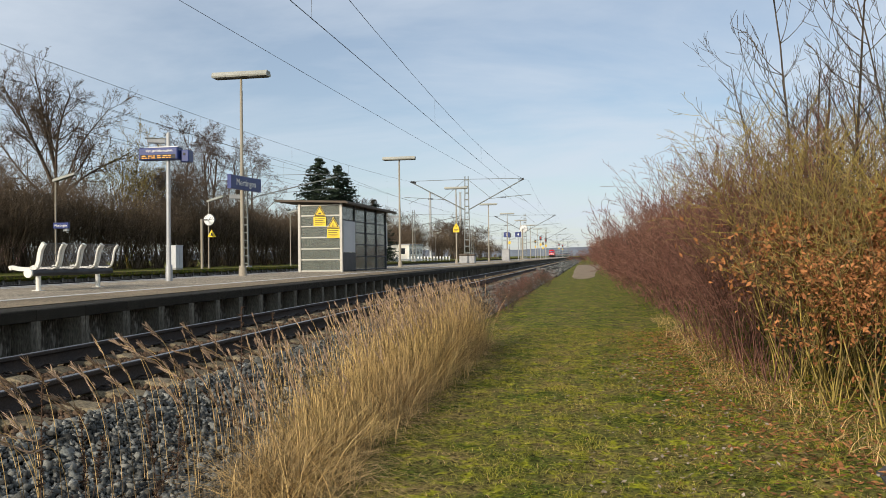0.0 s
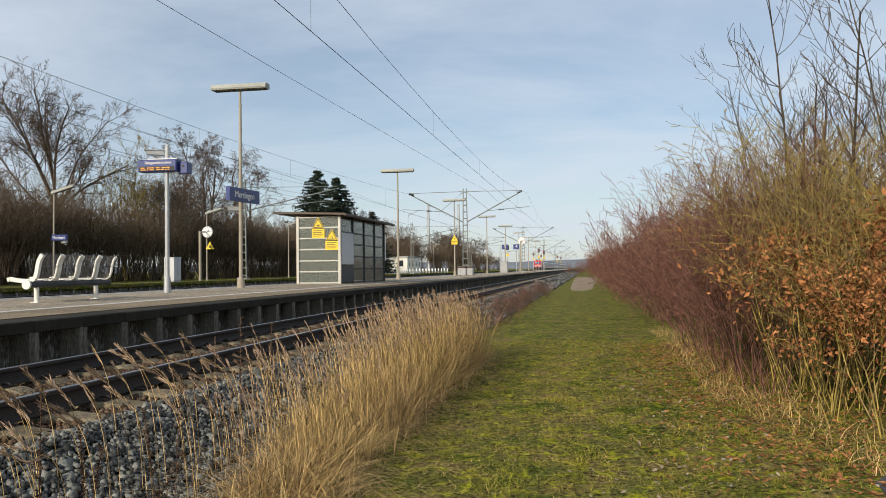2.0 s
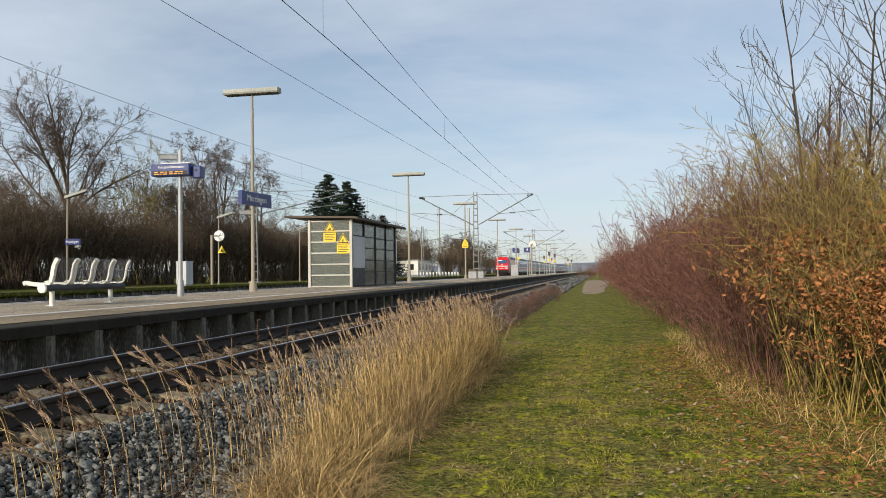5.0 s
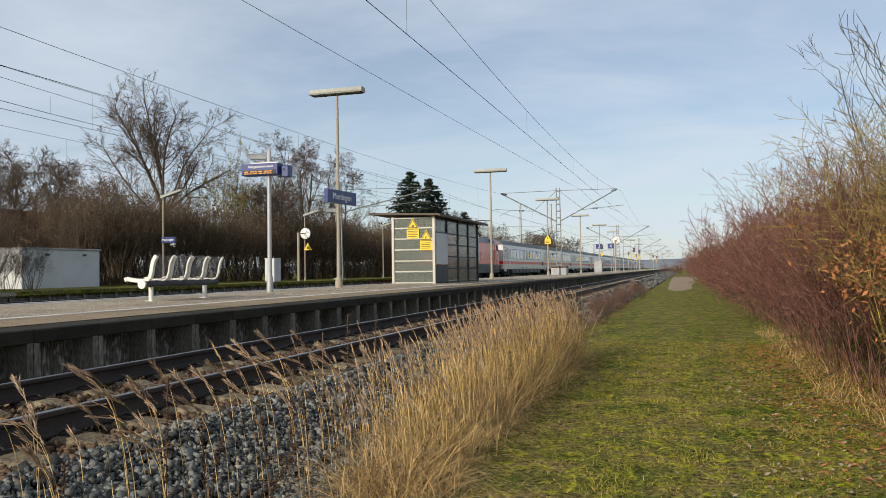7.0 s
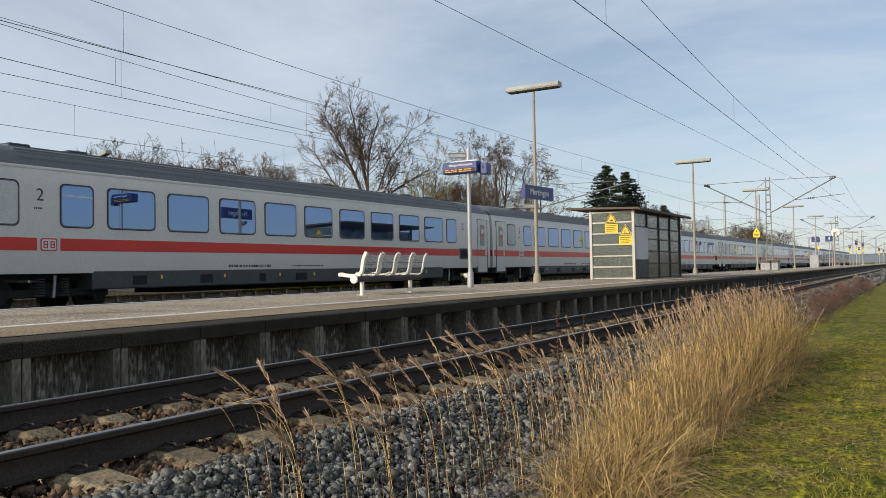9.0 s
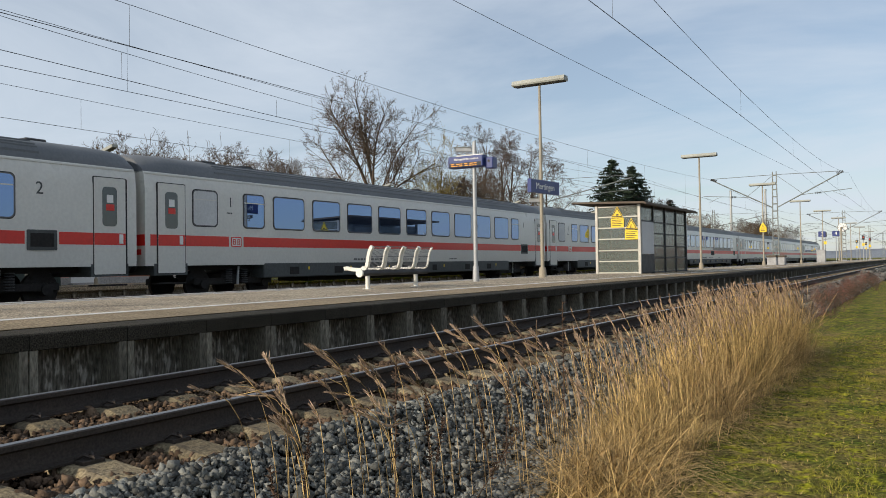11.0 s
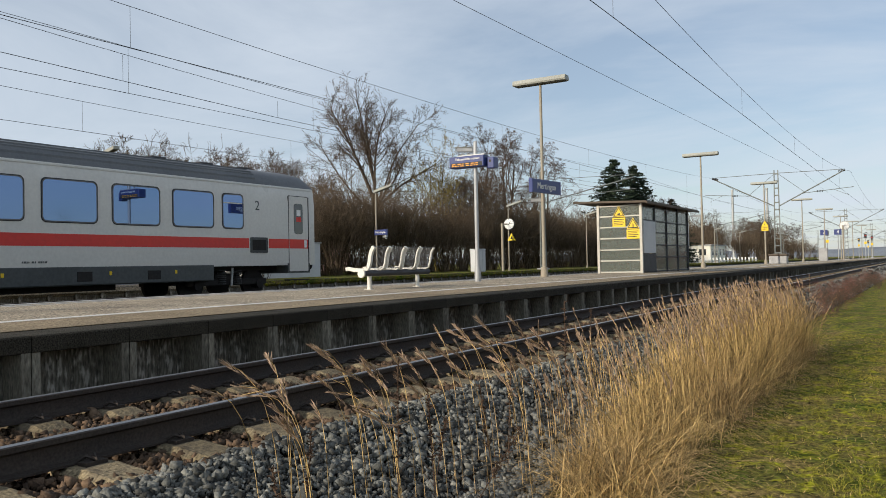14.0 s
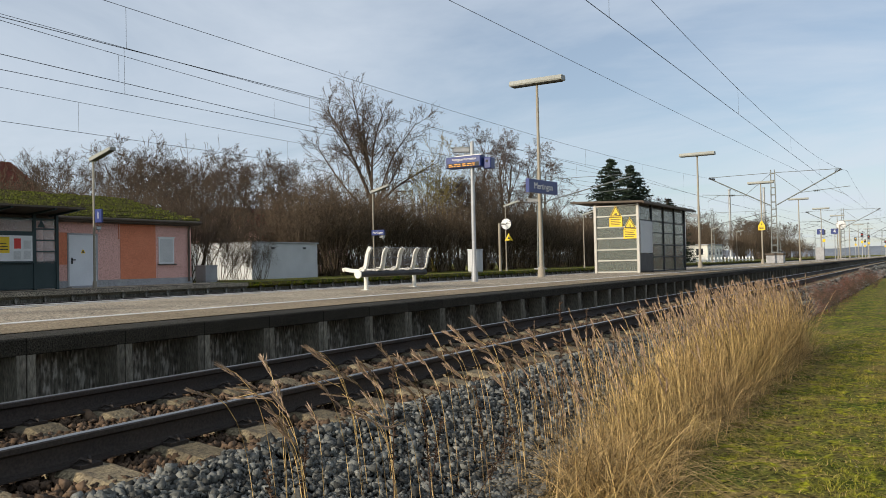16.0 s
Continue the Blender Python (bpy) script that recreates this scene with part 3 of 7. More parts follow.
def bench():
    ob = thing("bench", "cream steel bench with four wire seats on a dark beam", "bench", (-9.8, 13.15, crown(-9.8)))
    for y in (0.1, 1.9):
        leg = part("leg", Geo().tube([(0, y, 0), (0, y, 0.30)], 0.045, 10), M_CREAM, ob, smooth=True)
        part("foot_plate", Geo().box(-0.08, 0.08, y - 0.08, y + 0.08, 0, 0.012), M_CREAM, leg)
    part("beam", Geo().tube([(0.02, -0.18, 0.33), (0.02, 2.32, 0.33)], 0.062, 12), M_BEAM, ob, "dark perforated steel beam", smooth=True)
    part("beam_cap", Geo().tube([(0.02, -0.21, 0.33), (0.02, -0.17, 0.33)], 0.085, 14), M_CREAM, ob, smooth=True)
    # outline of a seat's side in (x, z): the seat runs to -x, the back rises at +x
    side = [(-0.47, 0.415), (-0.42, 0.435), (-0.30, 0.41), (-0.12, 0.395), (0.0, 0.40), (0.085, 0.44), (0.125, 0.55), (0.14, 0.66), (0.17, 0.77), (0.235, 0.87)]
    for k in range(4):
        y0 = -0.04 + 0.585 * k
        frame_g = Geo()
        y = y0
        pts = [Vector((a, y, b)) for a, b in side]
        for i in range(len(pts) - 1):
            p, q = pts[i], pts[i + 1]
            d = (q - p).normalized()
            nrm = Vector((-d.z, 0, d.x)) * 0.036
            e = Vector((0, 0.034, 0))
            frame_g.add([tuple(v) for v in (p - nrm - e, p + nrm - e, p + nrm + e, p - nrm + e, q - nrm - e, q + nrm - e, q + nrm + e, q - nrm + e)],
                        [(0, 1, 2, 3), (7, 6, 5, 4), (0, 4, 5, 1), (1, 5, 6, 2), (2, 6, 7, 3), (3, 7, 4, 0)])
        fr = part("side_frame", frame_g, M_CREAM, ob, "cream cast side frame")
        y2 = y0 + 0.53
        g2 = Geo().tube([(a, y2, b) for a, b in side[1:]], 0.024, 8)
        part("outer_frame", g2, M_CREAM, ob, "cream tubular outer frame", smooth=True)
        wires = Geo()
        for j in range(12):
            yy = y0 + 0.05 + (y2 - y0 - 0.07) * j / 11
            wires.tube([(a, yy, b - 0.01 * math.sin(math.pi * j / 11)) for a, b in side[1:]], 0.0036, 4, cap=False)
        for a, b in (side[1], side[3], side[5], side[7], side[9]):
            wires.tube([(a, y0, b), (a, y2, b)], 0.006, 5)
        tagged(part("wire_seat", wires, M_WIREMESH, ob, "grey wire seat and back"), kind="stuff")
        part("bracket", Geo().box(-0.10, 0.06, y0 + 0.2, y0 + 0.3, 0.34, 0.40, 0.01), M_BEAM, ob)
    return ob


def info_display():
    x, y = -10.53, 19.19
    ob = thing("passenger_display", "blue train information display on a galvanised post", "information display", (x, y, crown(x)))
    part("collar", Geo().tube([(0, 0, 0), (0, 0, 0.36), (0, 0, 0.42)], 0.09, 14, 0.08), M_GALV, ob, smooth=True)
    part("post", Geo().tube([(0, 0, 0.2), (0, 0, 3.8)], 0.060, 14, 0.052), M_GALV, ob, "galvanised steel post", smooth=True)
    part("camera_mast", Geo().tube([(0.02, 0, 3.2), (0.02, 0, 3.83)], 0.045, 10), M_GALV, ob, smooth=True)
    case = part("display_case", Geo().box(-0.74, 0.34, -0.16, 0.16, 3.12, 3.43, 0.02), M_BLUE, ob, "blue display case")
    part("display_tail", Geo().box(0.34, 0.58, -0.02, 0.24, 3.06, 3.37, 0.02), M_BLUE, case)
    part("top_plate", Geo().box(-0.5, 0.34, -0.12, 0.12, 3.43, 3.46), M_GALV, case)
    part("screen", Geo().box(-0.69, 0.29, -0.168, -0.158, 3.14, 3.25), M_BLACK, case, "black dot-matrix screen")
    part("title", lettering("Fahrgastinformation", 0.092, 0.002), M_WHITE, case, at=(-0.16, -0.164, 3.345))
    rng = random.Random(4)
    rows = Geo()
    for zz in (3.155, 3.205):
        xx = -0.64
        while xx < 0.16:
            w = rng.uniform(0.03, 0.12)
            rows.box(xx, xx + w, -0.172, -0.168, zz, zz + 0.022)
            xx += w + rng.uniform(0.02, 0.08)
    tagged(part("amber_text", rows, M_AMBER, case, "amber running text"), kind="stuff")
    part("tail_mark", Geo().disc((0.46, -0.030, 3.26), 0.035, "y", 0.01), M_BLACK, case)
    cctv(x - 0.30, y, crown(x) + 3.62, -62)
    return ob


def warning_sign(parent, x, z, kind, y=-0.045, s=0.36):
    tri = part("warning_triangle", Geo().prism([(x - s / 2, z), (x + s / 2, z), (x, z + s * 0.88)], y - 0.006, y), M_YELLOW, parent, "yellow warning triangle with black border")
    g = Geo()
    c = [(x - s * 0.44, z + s * 0.05), (x + s * 0.44, z + s * 0.05), (x, z + s * 0.81)]
    inn = [(x - s * 0.34, z + s * 0.115), (x + s * 0.34, z + s * 0.115), (x, z + s * 0.69)]
    for i in range(3):
        a, b, d, e = c[i], c[(i + 1) % 3], inn[(i + 1) % 3], inn[i]
        g.prism([a, b, d, e], y - 0.009, y - 0.005)
    if kind == "bolt":
        g.prism([(x - 0.05, z + 0.08), (x + 0.06, z + 0.08), (x + 0.06, z + 0.15), (x - 0.05, z + 0.13)], y - 0.009, y - 0.005)
    else:
        g.prism([(x - 0.045, z + 0.06), (x - 0.02, z + 0.06), (x - 0.01, z + 0.2), (x - 0.02, z + 0.2)], y - 0.009, y - 0.005)
        g.prism([(x + 0.045, z + 0.06), (x + 0.02, z + 0.06), (x + 0.01, z + 0.2), (x + 0.02, z + 0.2)], y - 0.009, y - 0.005)
    part("pictogram", g, M_BLACK, tri, "black border and pictogram")
    pl = part("text_plate", Geo().box(x - s * 0.52, x + s * 0.52, y - 0.006, y, z - s * 0.78, z - s * 0.06), M_YELLOW, parent, "yellow text plate")
    g = Geo()
    for i in range(4):
        g.box(x - s * 0.42, x + s * (0.42 - 0.12 * (i % 2)), y - 0.009, y - 0.005, z - s * (0.22 + 0.14 * i), z - s * (0.17 + 0.14 * i))
    part("text_bars", g, M_BLACK, pl)


def shelter():
    x0, x1, y0, y1 = -11.25, -9.52, 30.6, 37.5
    zb = 0.43
    ob = thing("waiting_shelter", "aluminium waiting shelter with dusty glass panels and yellow warning signs", "shelter", (x0, y0, zb))
    w, l, h = x1 - x0, y1 - y0, 2.72
    roof = part("roof", Geo().prism([(-0.95, 2.83), (-0.95, 2.90), (w + 0.30, 2.80), (w + 0.30, 2.72)], -0.28, l + 0.9), M_ROOFDARK, ob, "dark sheet roof that overhangs")
    part("gutter", Geo().box(w + 0.29, w + 0.36, -0.3, l + 0.92, 2.68, 2.76, 0.01), M_ROOFDARK, roof)
    # Side posts and rails take dark steel to imitate shade on the +x side.
    for px, py, m in ((0, 0, M_FRAME), (w, 0, M_FRAME), (0, l, M_FRAME), (w, l, M_DARKSTEEL)):
        part("post", Geo().box(px - 0.055, px + 0.055, py - 0.055, py + 0.055, 0, h, 0.008), m, ob)
    for i in range(1, 4):
        part("post", Geo().box(w - 0.04, w + 0.05, l * i / 4 - 0.045, l * i / 4 + 0.045, 0, h, 0.008), M_DARKSTEEL, ob)
    zs = [0.05, 0.50, 0.93, 1.38, 1.82, 2.25, 2.66]
    for i, z in enumerate(zs):
        part("rail", Geo().box(0.05, w - 0.05, -0.03, 0.03, z - 0.028, z + 0.028, 0.005), M_FRAME, ob)
        if i + 1 < len(zs):
            part("pane", Geo().box(0.05, w - 0.05, -0.008, 0.008, z + 0.028, zs[i + 1] - 0.028), M_PANE, ob, "dusty grey glass pane")
    zs = [0.05, 0.62, 1.12, 1.62, 2.08, 2.62]
    for k in range(4):
        a, b = l * k / 4 + 0.045, l * (k + 1) / 4 - 0.045
        for i, z in enumerate(zs):
            part("rail", Geo().box(w - 0.02, w + 0.03, a, b, z - 0.025, z + 0.025, 0.005), M_DARKSTEEL, ob)
            if i + 1 < len(zs):
                if k == 0 and 0 < i < 4:
                    continue
                part("pane", Geo().box(w - 0.006, w + 0.006, a, b, z + 0.025, zs[i + 1] - 0.025), M_PANE, ob)
    part("notice_panel", Geo().box(w + 0.01, w + 0.075, 0.10, l / 4 - 0.06, 0.78, 2.05, 0.01), M_WHITEWALL, ob, "blank pale grey notice panel")
    part("notice_panel_foot", Geo().box(w + 0.01, w + 0.055, 0.10, l / 4 - 0.06, 0.06, 0.76, 0.01), M_BEAM, ob)
    for i in range(4):
        part("back_panel", Geo().box(-0.01, 0.01, l * i / 4 + 0.04, l * (i + 1) / 4 - 0.04, 0.05, 2.6), M_PANE, ob)
    part("rear_panel", Geo().box(0.05, w - 0.05, l - 0.01, l + 0.01, 0.05, 2.6), M_PANE, ob)
    seat = part("inner_seat", Geo().box(0.1, 0.5, 1.0, l - 1.0, 0.42, 0.46, 0.01), M_BEAM, ob)
    for yy in (1.5, 3.2, 5.2):
        part("seat_leg", Geo().box(0.25, 0.31, yy, yy + 0.06, 0, 0.42), M_BEAM, seat)
    warning_sign(ob, 0.86, 2.22, "bolt", s=0.50)
    warning_sign(ob, 1.42, 1.74, "gap", s=0.50)
    return ob


def catenary_mast(x, y, top=8.0, arms=True, z=None):
    """A lattice mast with two arms that carry the wires."""
    z = crown(x) if z is None else z
    ob = thing("catenary_mast", "grey-green steel lattice mast carrying overhead line arms", "catenary mast", (x, y, z), group="overhead line masts")
    h = top - z
    b, t = 0.24, 0.14
    part("foundation", Geo().box(-0.4, 0.4, -0.4, 0.4, -0.3, 0.12, 0.03), M_PLINTH, ob)
    for sx in (-1, 1):
        part("chord", Geo().tube([(sx * b, 0, 0), (sx * t, 0, h)], 0.05, 4), M_MAST, ob)
    for sx in (-1, 1):
        part("flange", Geo().tube([(sx * b, 0.14, 0), (sx * t, 0.10, h)], 0.035, 4), M_MAST, ob)
    n = 13
    for i in range(n):
        f = (i + 0.5) / n
        ww = b + (t - b) * f
        part("batten", Geo().box(-ww, ww, -0.03, 0.13, h * f - 0.045, h * f + 0.045), M_MAST, ob)
    if not arms:
        return ob
    for s in (-1, 1):
        e = 5.0 * s
        arm = part("arm", Geo().tube([(s * 0.2, 0, h - 2.9), (e, 0, h - 0.35)], 0.045, 8).tube([(s * 0.15, 0, h - 0.25), (e, 0, h - 0.30)], 0.022, 6), M_MAST, ob, "slanting tubular bracket arm")
        part("stay", Geo().tube([(s * 0.15, 0, h - 0.3), (s * 2.15, 0, h - 1.95)], 0.018, 6), M_MAST, arm)
        ins = Geo()
        for i in range(5):
            ins.tube([(e - s * 0.1 * i, 0, h - 0.34 - 0.028 * i * 1.0), (e - s * (0.1 * i + 0.05), 0, h - 0.36 - 0.028 * i)], 0.10, 10)
        part("insulator", ins, M_DARKSTEEL, arm, "dark ribbed insulator", smooth=True)
        part("steady_arm", Geo().tube([(s * 2.0, 0, h - 1.98), (s * 5.6, 0, h - 1.70)], 0.022, 6).tube([(s * 4.2, 0, h - 1.82), (s * 5.2, 0, h - 2.3)], 0.014, 5), M_MAST, arm)
        ins = Geo()
        for i in range(4):
            ins.tube([(s * (3.0 + 0.12 * i), 0, h - 1.90), (s * (3.05 + 0.12 * i), 0, h - 1.895)], 0.075, 8)
        part("insulator", ins, M_DARKSTEEL, arm)
    return ob


def wire(name, pts, r, label, parent=None):
    g = Geo().tube(pts, r * 0.75, 5, cap=False)
    if parent:
        return part(name, g, M_WIRE, parent)
    return tagged(link(name, g, M_WIRE), label, "overhead wire", group="overhead wires")


def catenary(cx, zc, ya, yb, zm, sag, drops, ends=((None, None))):
    """Contact wire, messenger wire and droppers of one span, hung between two masts."""
    ob = thing("overhead_line", "thin dark overhead contact line with messenger wire and droppers", "overhead wire", (0, 0, 0), group="overhead wires")
    n = 16

    def mess(y):
        u = (y - ya) / (yb - ya)
        return zm - sag * 4 * u * (1 - u)

    part("contact_wire", Geo().tube([(cx, ya + (yb - ya) * i / n, zc) for i in range(n + 1)], 0.008, 5), M_WIRE, ob)
    part("messenger_wire", Geo().tube([(cx, ya + (yb - ya) * i / n, mess(ya + (yb - ya) * i / n)) for i in range(n + 1)], 0.007, 5), M_WIRE, ob)
    for y in drops:
        if ya < y < yb:
            part("dropper", Geo().tube([(cx, y, zc), (cx, y, mess(y))], 0.004, 4), M_WIRE, ob)
    return ob


LAMPS = [(-11.0, 24.68, 6.92), (-10.6, 45.04, 6.60), (-10.7, 65.5, 6.6), (-10.7, 87, 6.6), (-10.7, 107, 6.6), (-10.7, 128, 6.6), (-10.7, 149, 6.6), (-10.7, 170, 6.6), (-10.7, 200, 6.6), (-10.7, 4.0, 6.7)]
for lx, ly, lh in LAMPS:
    lamp_post(lx, ly, lh)
station_sign(-10.88, 24.62, 3.44, 1.86, 0.44, 84, 0.30)
cctv(-11.2, 24.7, 3.02, -60)
cctv(-10.85, 45.0, 3.3, -70)
bench()
info_display()
shelter()
for my in (69.4, 133.0, 196.0, 260.0, 325.0, 390.0):
    catenary_mast(-10.4, my)


# ---- overhead line ----
def line(name, pts, r=0.009):
    return wire(name, pts, r, "thin dark overhead wire strung between masts")


def hang(a, b, sag, n=18):
    a, b = Vector(a), Vector(b)
    return [tuple(a + (b - a) * (i / n) - Vector((0, 0, sag * 4 * (i / n) * (1 - i / n)))) for i in range(n + 1)]


catenary(-5.01, 5.55, 2.6, 69.4, 7.5, 1.22, [14.67, 27.0, 38.8, 50, 60])
catenary(-5.01, 5.55, -62.0, 2.6, 7.5, 1.2, [-10, -25, -40])
catenary(-15.15, 5.9, -15.0, 69.4, 7.6, 0.88, [0, 11.7, 20.1, 30, 40, 50, 60])
for ya, yb in ((69.4, 133.0), (133.0, 196.0), (196.0, 260.0), (260.0, 325.0), (325.0, 390.0)):
    catenary(-5.01, 5.55, ya, yb, 7.5, 1.2, [yb - 10 * k for k in range(1, 6)])
    catenary(-15.15, 5.9, ya, yb, 7.6, 0.85, [yb - 10 * k for k in range(1, 6)])
for ya, yb in ((-2.0, 60.0), (60.0, 122.0), (122.0, 185.0), (185.0, 250.0), (250.0, 320.0), (-64.0, -2.0)):
    catenary(-19.2, 5.93, ya, yb, 7.6, 0.45, [14.75, 22.7, 31, 40, 49] if ya == -2.0 else [ya + 6 + 10 * k for k in range(6)])
    catenary(-23.25, 5.45, ya, yb, 6.75, 0.40, [16.1, 26, 36, 46] if ya == -2.0 else [ya + 8 + 10 * k for k in range(5)])
line("feeder_wire", hang((-10.75, -4, 7.65), (-8.45, 69.4, 7.75), 0.12), 0.010)
line("feeder_wire", hang((-8.45, 69.4, 7.75), (-8.45, 133, 7.75), 0.5), 0.010)
line("crossover_contact_wire", [(-16.3, -15, 5.9), (-16.9, 4, 5.75), (-17.2, 10, 5.75), (-17.8, 19.3, 5.75), (-18.4, 40, 5.78), (-19.0, 60.1, 6.44)], 0.011)
line("crossover_messenger_wire", hang((-16.8, 2, 6.75), (-19.1, 60, 7.3), 0.76), 0.009)
for yd, x, z in ((13.2, -17.4, 6.42), (19.3, -17.8, 6.28)):
    line("dropper_wire", [(x, yd, 5.75), (x, yd, z)], 0.006)
for my in (60.0, 122.0, 185.0, 250.0, 320.0):
    catenary_mast(-26.8, my, 8.3, False, 0.34)
    m = thing("catenary_bracket", "tubular bracket carrying the overhead line over two tracks", "catenary bracket", (-26.8, my, 0.34), group="overhead brackets")
    part("tube", Geo().tube([(0, 0.1, 5.4), (7.6, 0.1, 7.0)], 0.045, 8).tube([(0, 0.1, 7.3), (7.7, 0.1, 7.2)], 0.02, 6), M_MAST, m)
    part("steady_arm", Geo().tube([(2.0, 0.1, 5.8), (7.8, 0.1, 6.1)], 0.022, 6), M_MAST, m)


# ---- the side platform and the station building ----
def small_lamp(x, y, top, head=1.15, group="side platform lamps", zb=0.345):
    ob = thing("small_lamp_post", "slim grey lamp post with slanted flat head", "lamp post", (x, y, zb), group=group)
    h = top - zb
    part("pole", Geo().tube([(0, 0, 0), (0, 0, h)], 0.05, 10, 0.038), M_POLE, ob, smooth=True)
    part("base", Geo().tube([(0, 0, 0), (0, 0, 0.25)], 0.09, 10, 0.07), M_POLE, ob, smooth=True)
    hd = part("head", Geo().prism([(-0.08, h - 0.05), (-0.08, h + 0.09), (head, h + 0.40), (head, h + 0.29)], -0.13, 0.13), M_LAMP, ob, "pale slanted lamp head")
    part("diffuser", Geo().prism([(0.05, h - 0.03), (0.05, h + 0.005), (head - 0.04, h + 0.295), (head - 0.04, h + 0.26)], -0.10, 0.10), M_LAMPDARK, hd)
    return ob


def building():
    ob = thing("station_building", "pink plastered station building with orange panels and mossy roof", "building", (-27.6, 0, 0.34))
    y0, y1, zt = -6.0, 24.5, 2.68
    xb = -10.0
    part("wall", Geo().box(xb, 0, y0, y1, 0, zt), M_PINK, ob, "rough pink plaster wall")
    part("plinth", Geo().box(xb - 0.02, 0.025, y0, y1 + 0.02, 0, 0.28), M_PLINTH, ob)
    for a, b, z0, z1 in ((20.9 - 0.02, 22.6, 0.28, zt - 0.1), (18.05, 18.55, 0.9, 2.1), (11.0, 13.0, 0.28, zt - 0.1)):
        part("colour_panel", Geo().box(-0.01, 0.012, a, b, z0, z1), M_ORANGE, ob, "orange painted plaster panel")
    part("drainpipe", Geo().tube([(0.08, 24.3, 0.1), (0.08, 24.3, 2.3), (0.25, 24.3, 2.6)], 0.045, 8), M_ROOFDARK, ob, smooth=True)
    part("cable_pipe", Geo().tube([(0.03, 20.8, 1.9), (0.03, 20.8, 2.6)], 0.02, 6), M_ORANGE, ob)
    dr = part("door", Geo().box(-0.05, 0.03, 18.62, 19.78, 0.08, 2.02, 0.01), M_DOORW, ob, "pale grey steel door with warning triangle")
    part("door_frame", Geo().box(-0.04, 0.036, 18.56, 18.62, 0.05, 2.08).box(-0.04, 0.036, 19.78, 19.84, 0.05, 2.08).box(-0.04, 0.036, 18.56, 19.84, 2.02, 2.08), M_GALV, dr)
    part("handle", Geo().box(0.03, 0.08, 18.70, 18.86, 1.05, 1.09).box(0.03, 0.045, 18.70, 18.76, 0.92, 1.16), M_BLACK, dr)
    part("warning_triangle", Geo().prism([(19.1, 1.32), (19.3, 1.32), (19.2, 1.5)], 0.03, 0.036, "x"), M_YELLOW, dr)
    part("pictogram", Geo().prism([(19.15, 1.345), (19.25, 1.345), (19.2, 1.44)], 0.036, 0.039, "x"), M_BLACK, dr)
    part("door_step", Geo().box(0.02, 0.35, 18.5, 19.9, 0.0, 0.07, 0.01), M_PLINTH, ob)
    for a, b in ((22.75, 23.55), (14.5, 15.5), (16.2, 17.2)):
        wf = part("window_frame", Geo().box(-0.06, 0.02, a, b, 0.88, 1.98).box(0.0, 0.03, a - 0.04, b + 0.04, 1.96, 2.02), M_WHITE, ob, "white window frame")
        part("blind", Geo().box(0.0, 0.026, a + 0.07, b - 0.07, 0.95, 1.92), M_BLIND, wf, "closed pale blind")
        part("sill", Geo().box(-0.02, 0.10, a - 0.06, b + 0.06, 0.83, 0.88), M_ROOFDARK, wf)
    roof_g = Geo().prism([(0.35, 2.62), (0.35, 2.72), (-5.0, 4.06), (xb - 0.45, 2.72), (xb - 0.45, 2.62), (-5.0, 3.94)], y0 - 0.3, y1 + 0.18)
    rf = part("roof", roof_g, M_MOSS, ob, "low roof thick with green moss")
    part("fascia", Geo().box(0.32, 0.4, y0 - 0.3, y1 + 0.18, 2.53, 2.66), M_ROOFDARK, rf)
    part("gutter", Geo().tube([(0.45, y0 - 0.3, 2.64), (0.45, y1 + 0.2, 2.64)], 0.06, 8), M_ROOFDARK, rf, smooth=True)
    part("soffit", Geo().box(0.0, 0.32, y0 - 0.2, y1 + 0.12, 2.5, 2.54), M_ROOFDARK, rf)
    rng = random.Random(9)
    rows = Geo()
    for i in range(11):
        f = (i + 0.5) / 11
        x, z = 0.35 - 5.35 * f, 2.735 + 1.34 * f
        y = 4.0
        while y < y1 + 0.12:
            w = rng.uniform(0.5, 1.1)
            rows.box(x - 0.26, x + 0.24, y, min(y + w - 0.015, y1 + 0.19), z - 0.05, z + rng.uniform(0.005, 0.05))
            y += w
    tagged(part("moss_courses", rows, M_MOSS, rf, "mossy tile courses"), kind="stuff")
    return ob


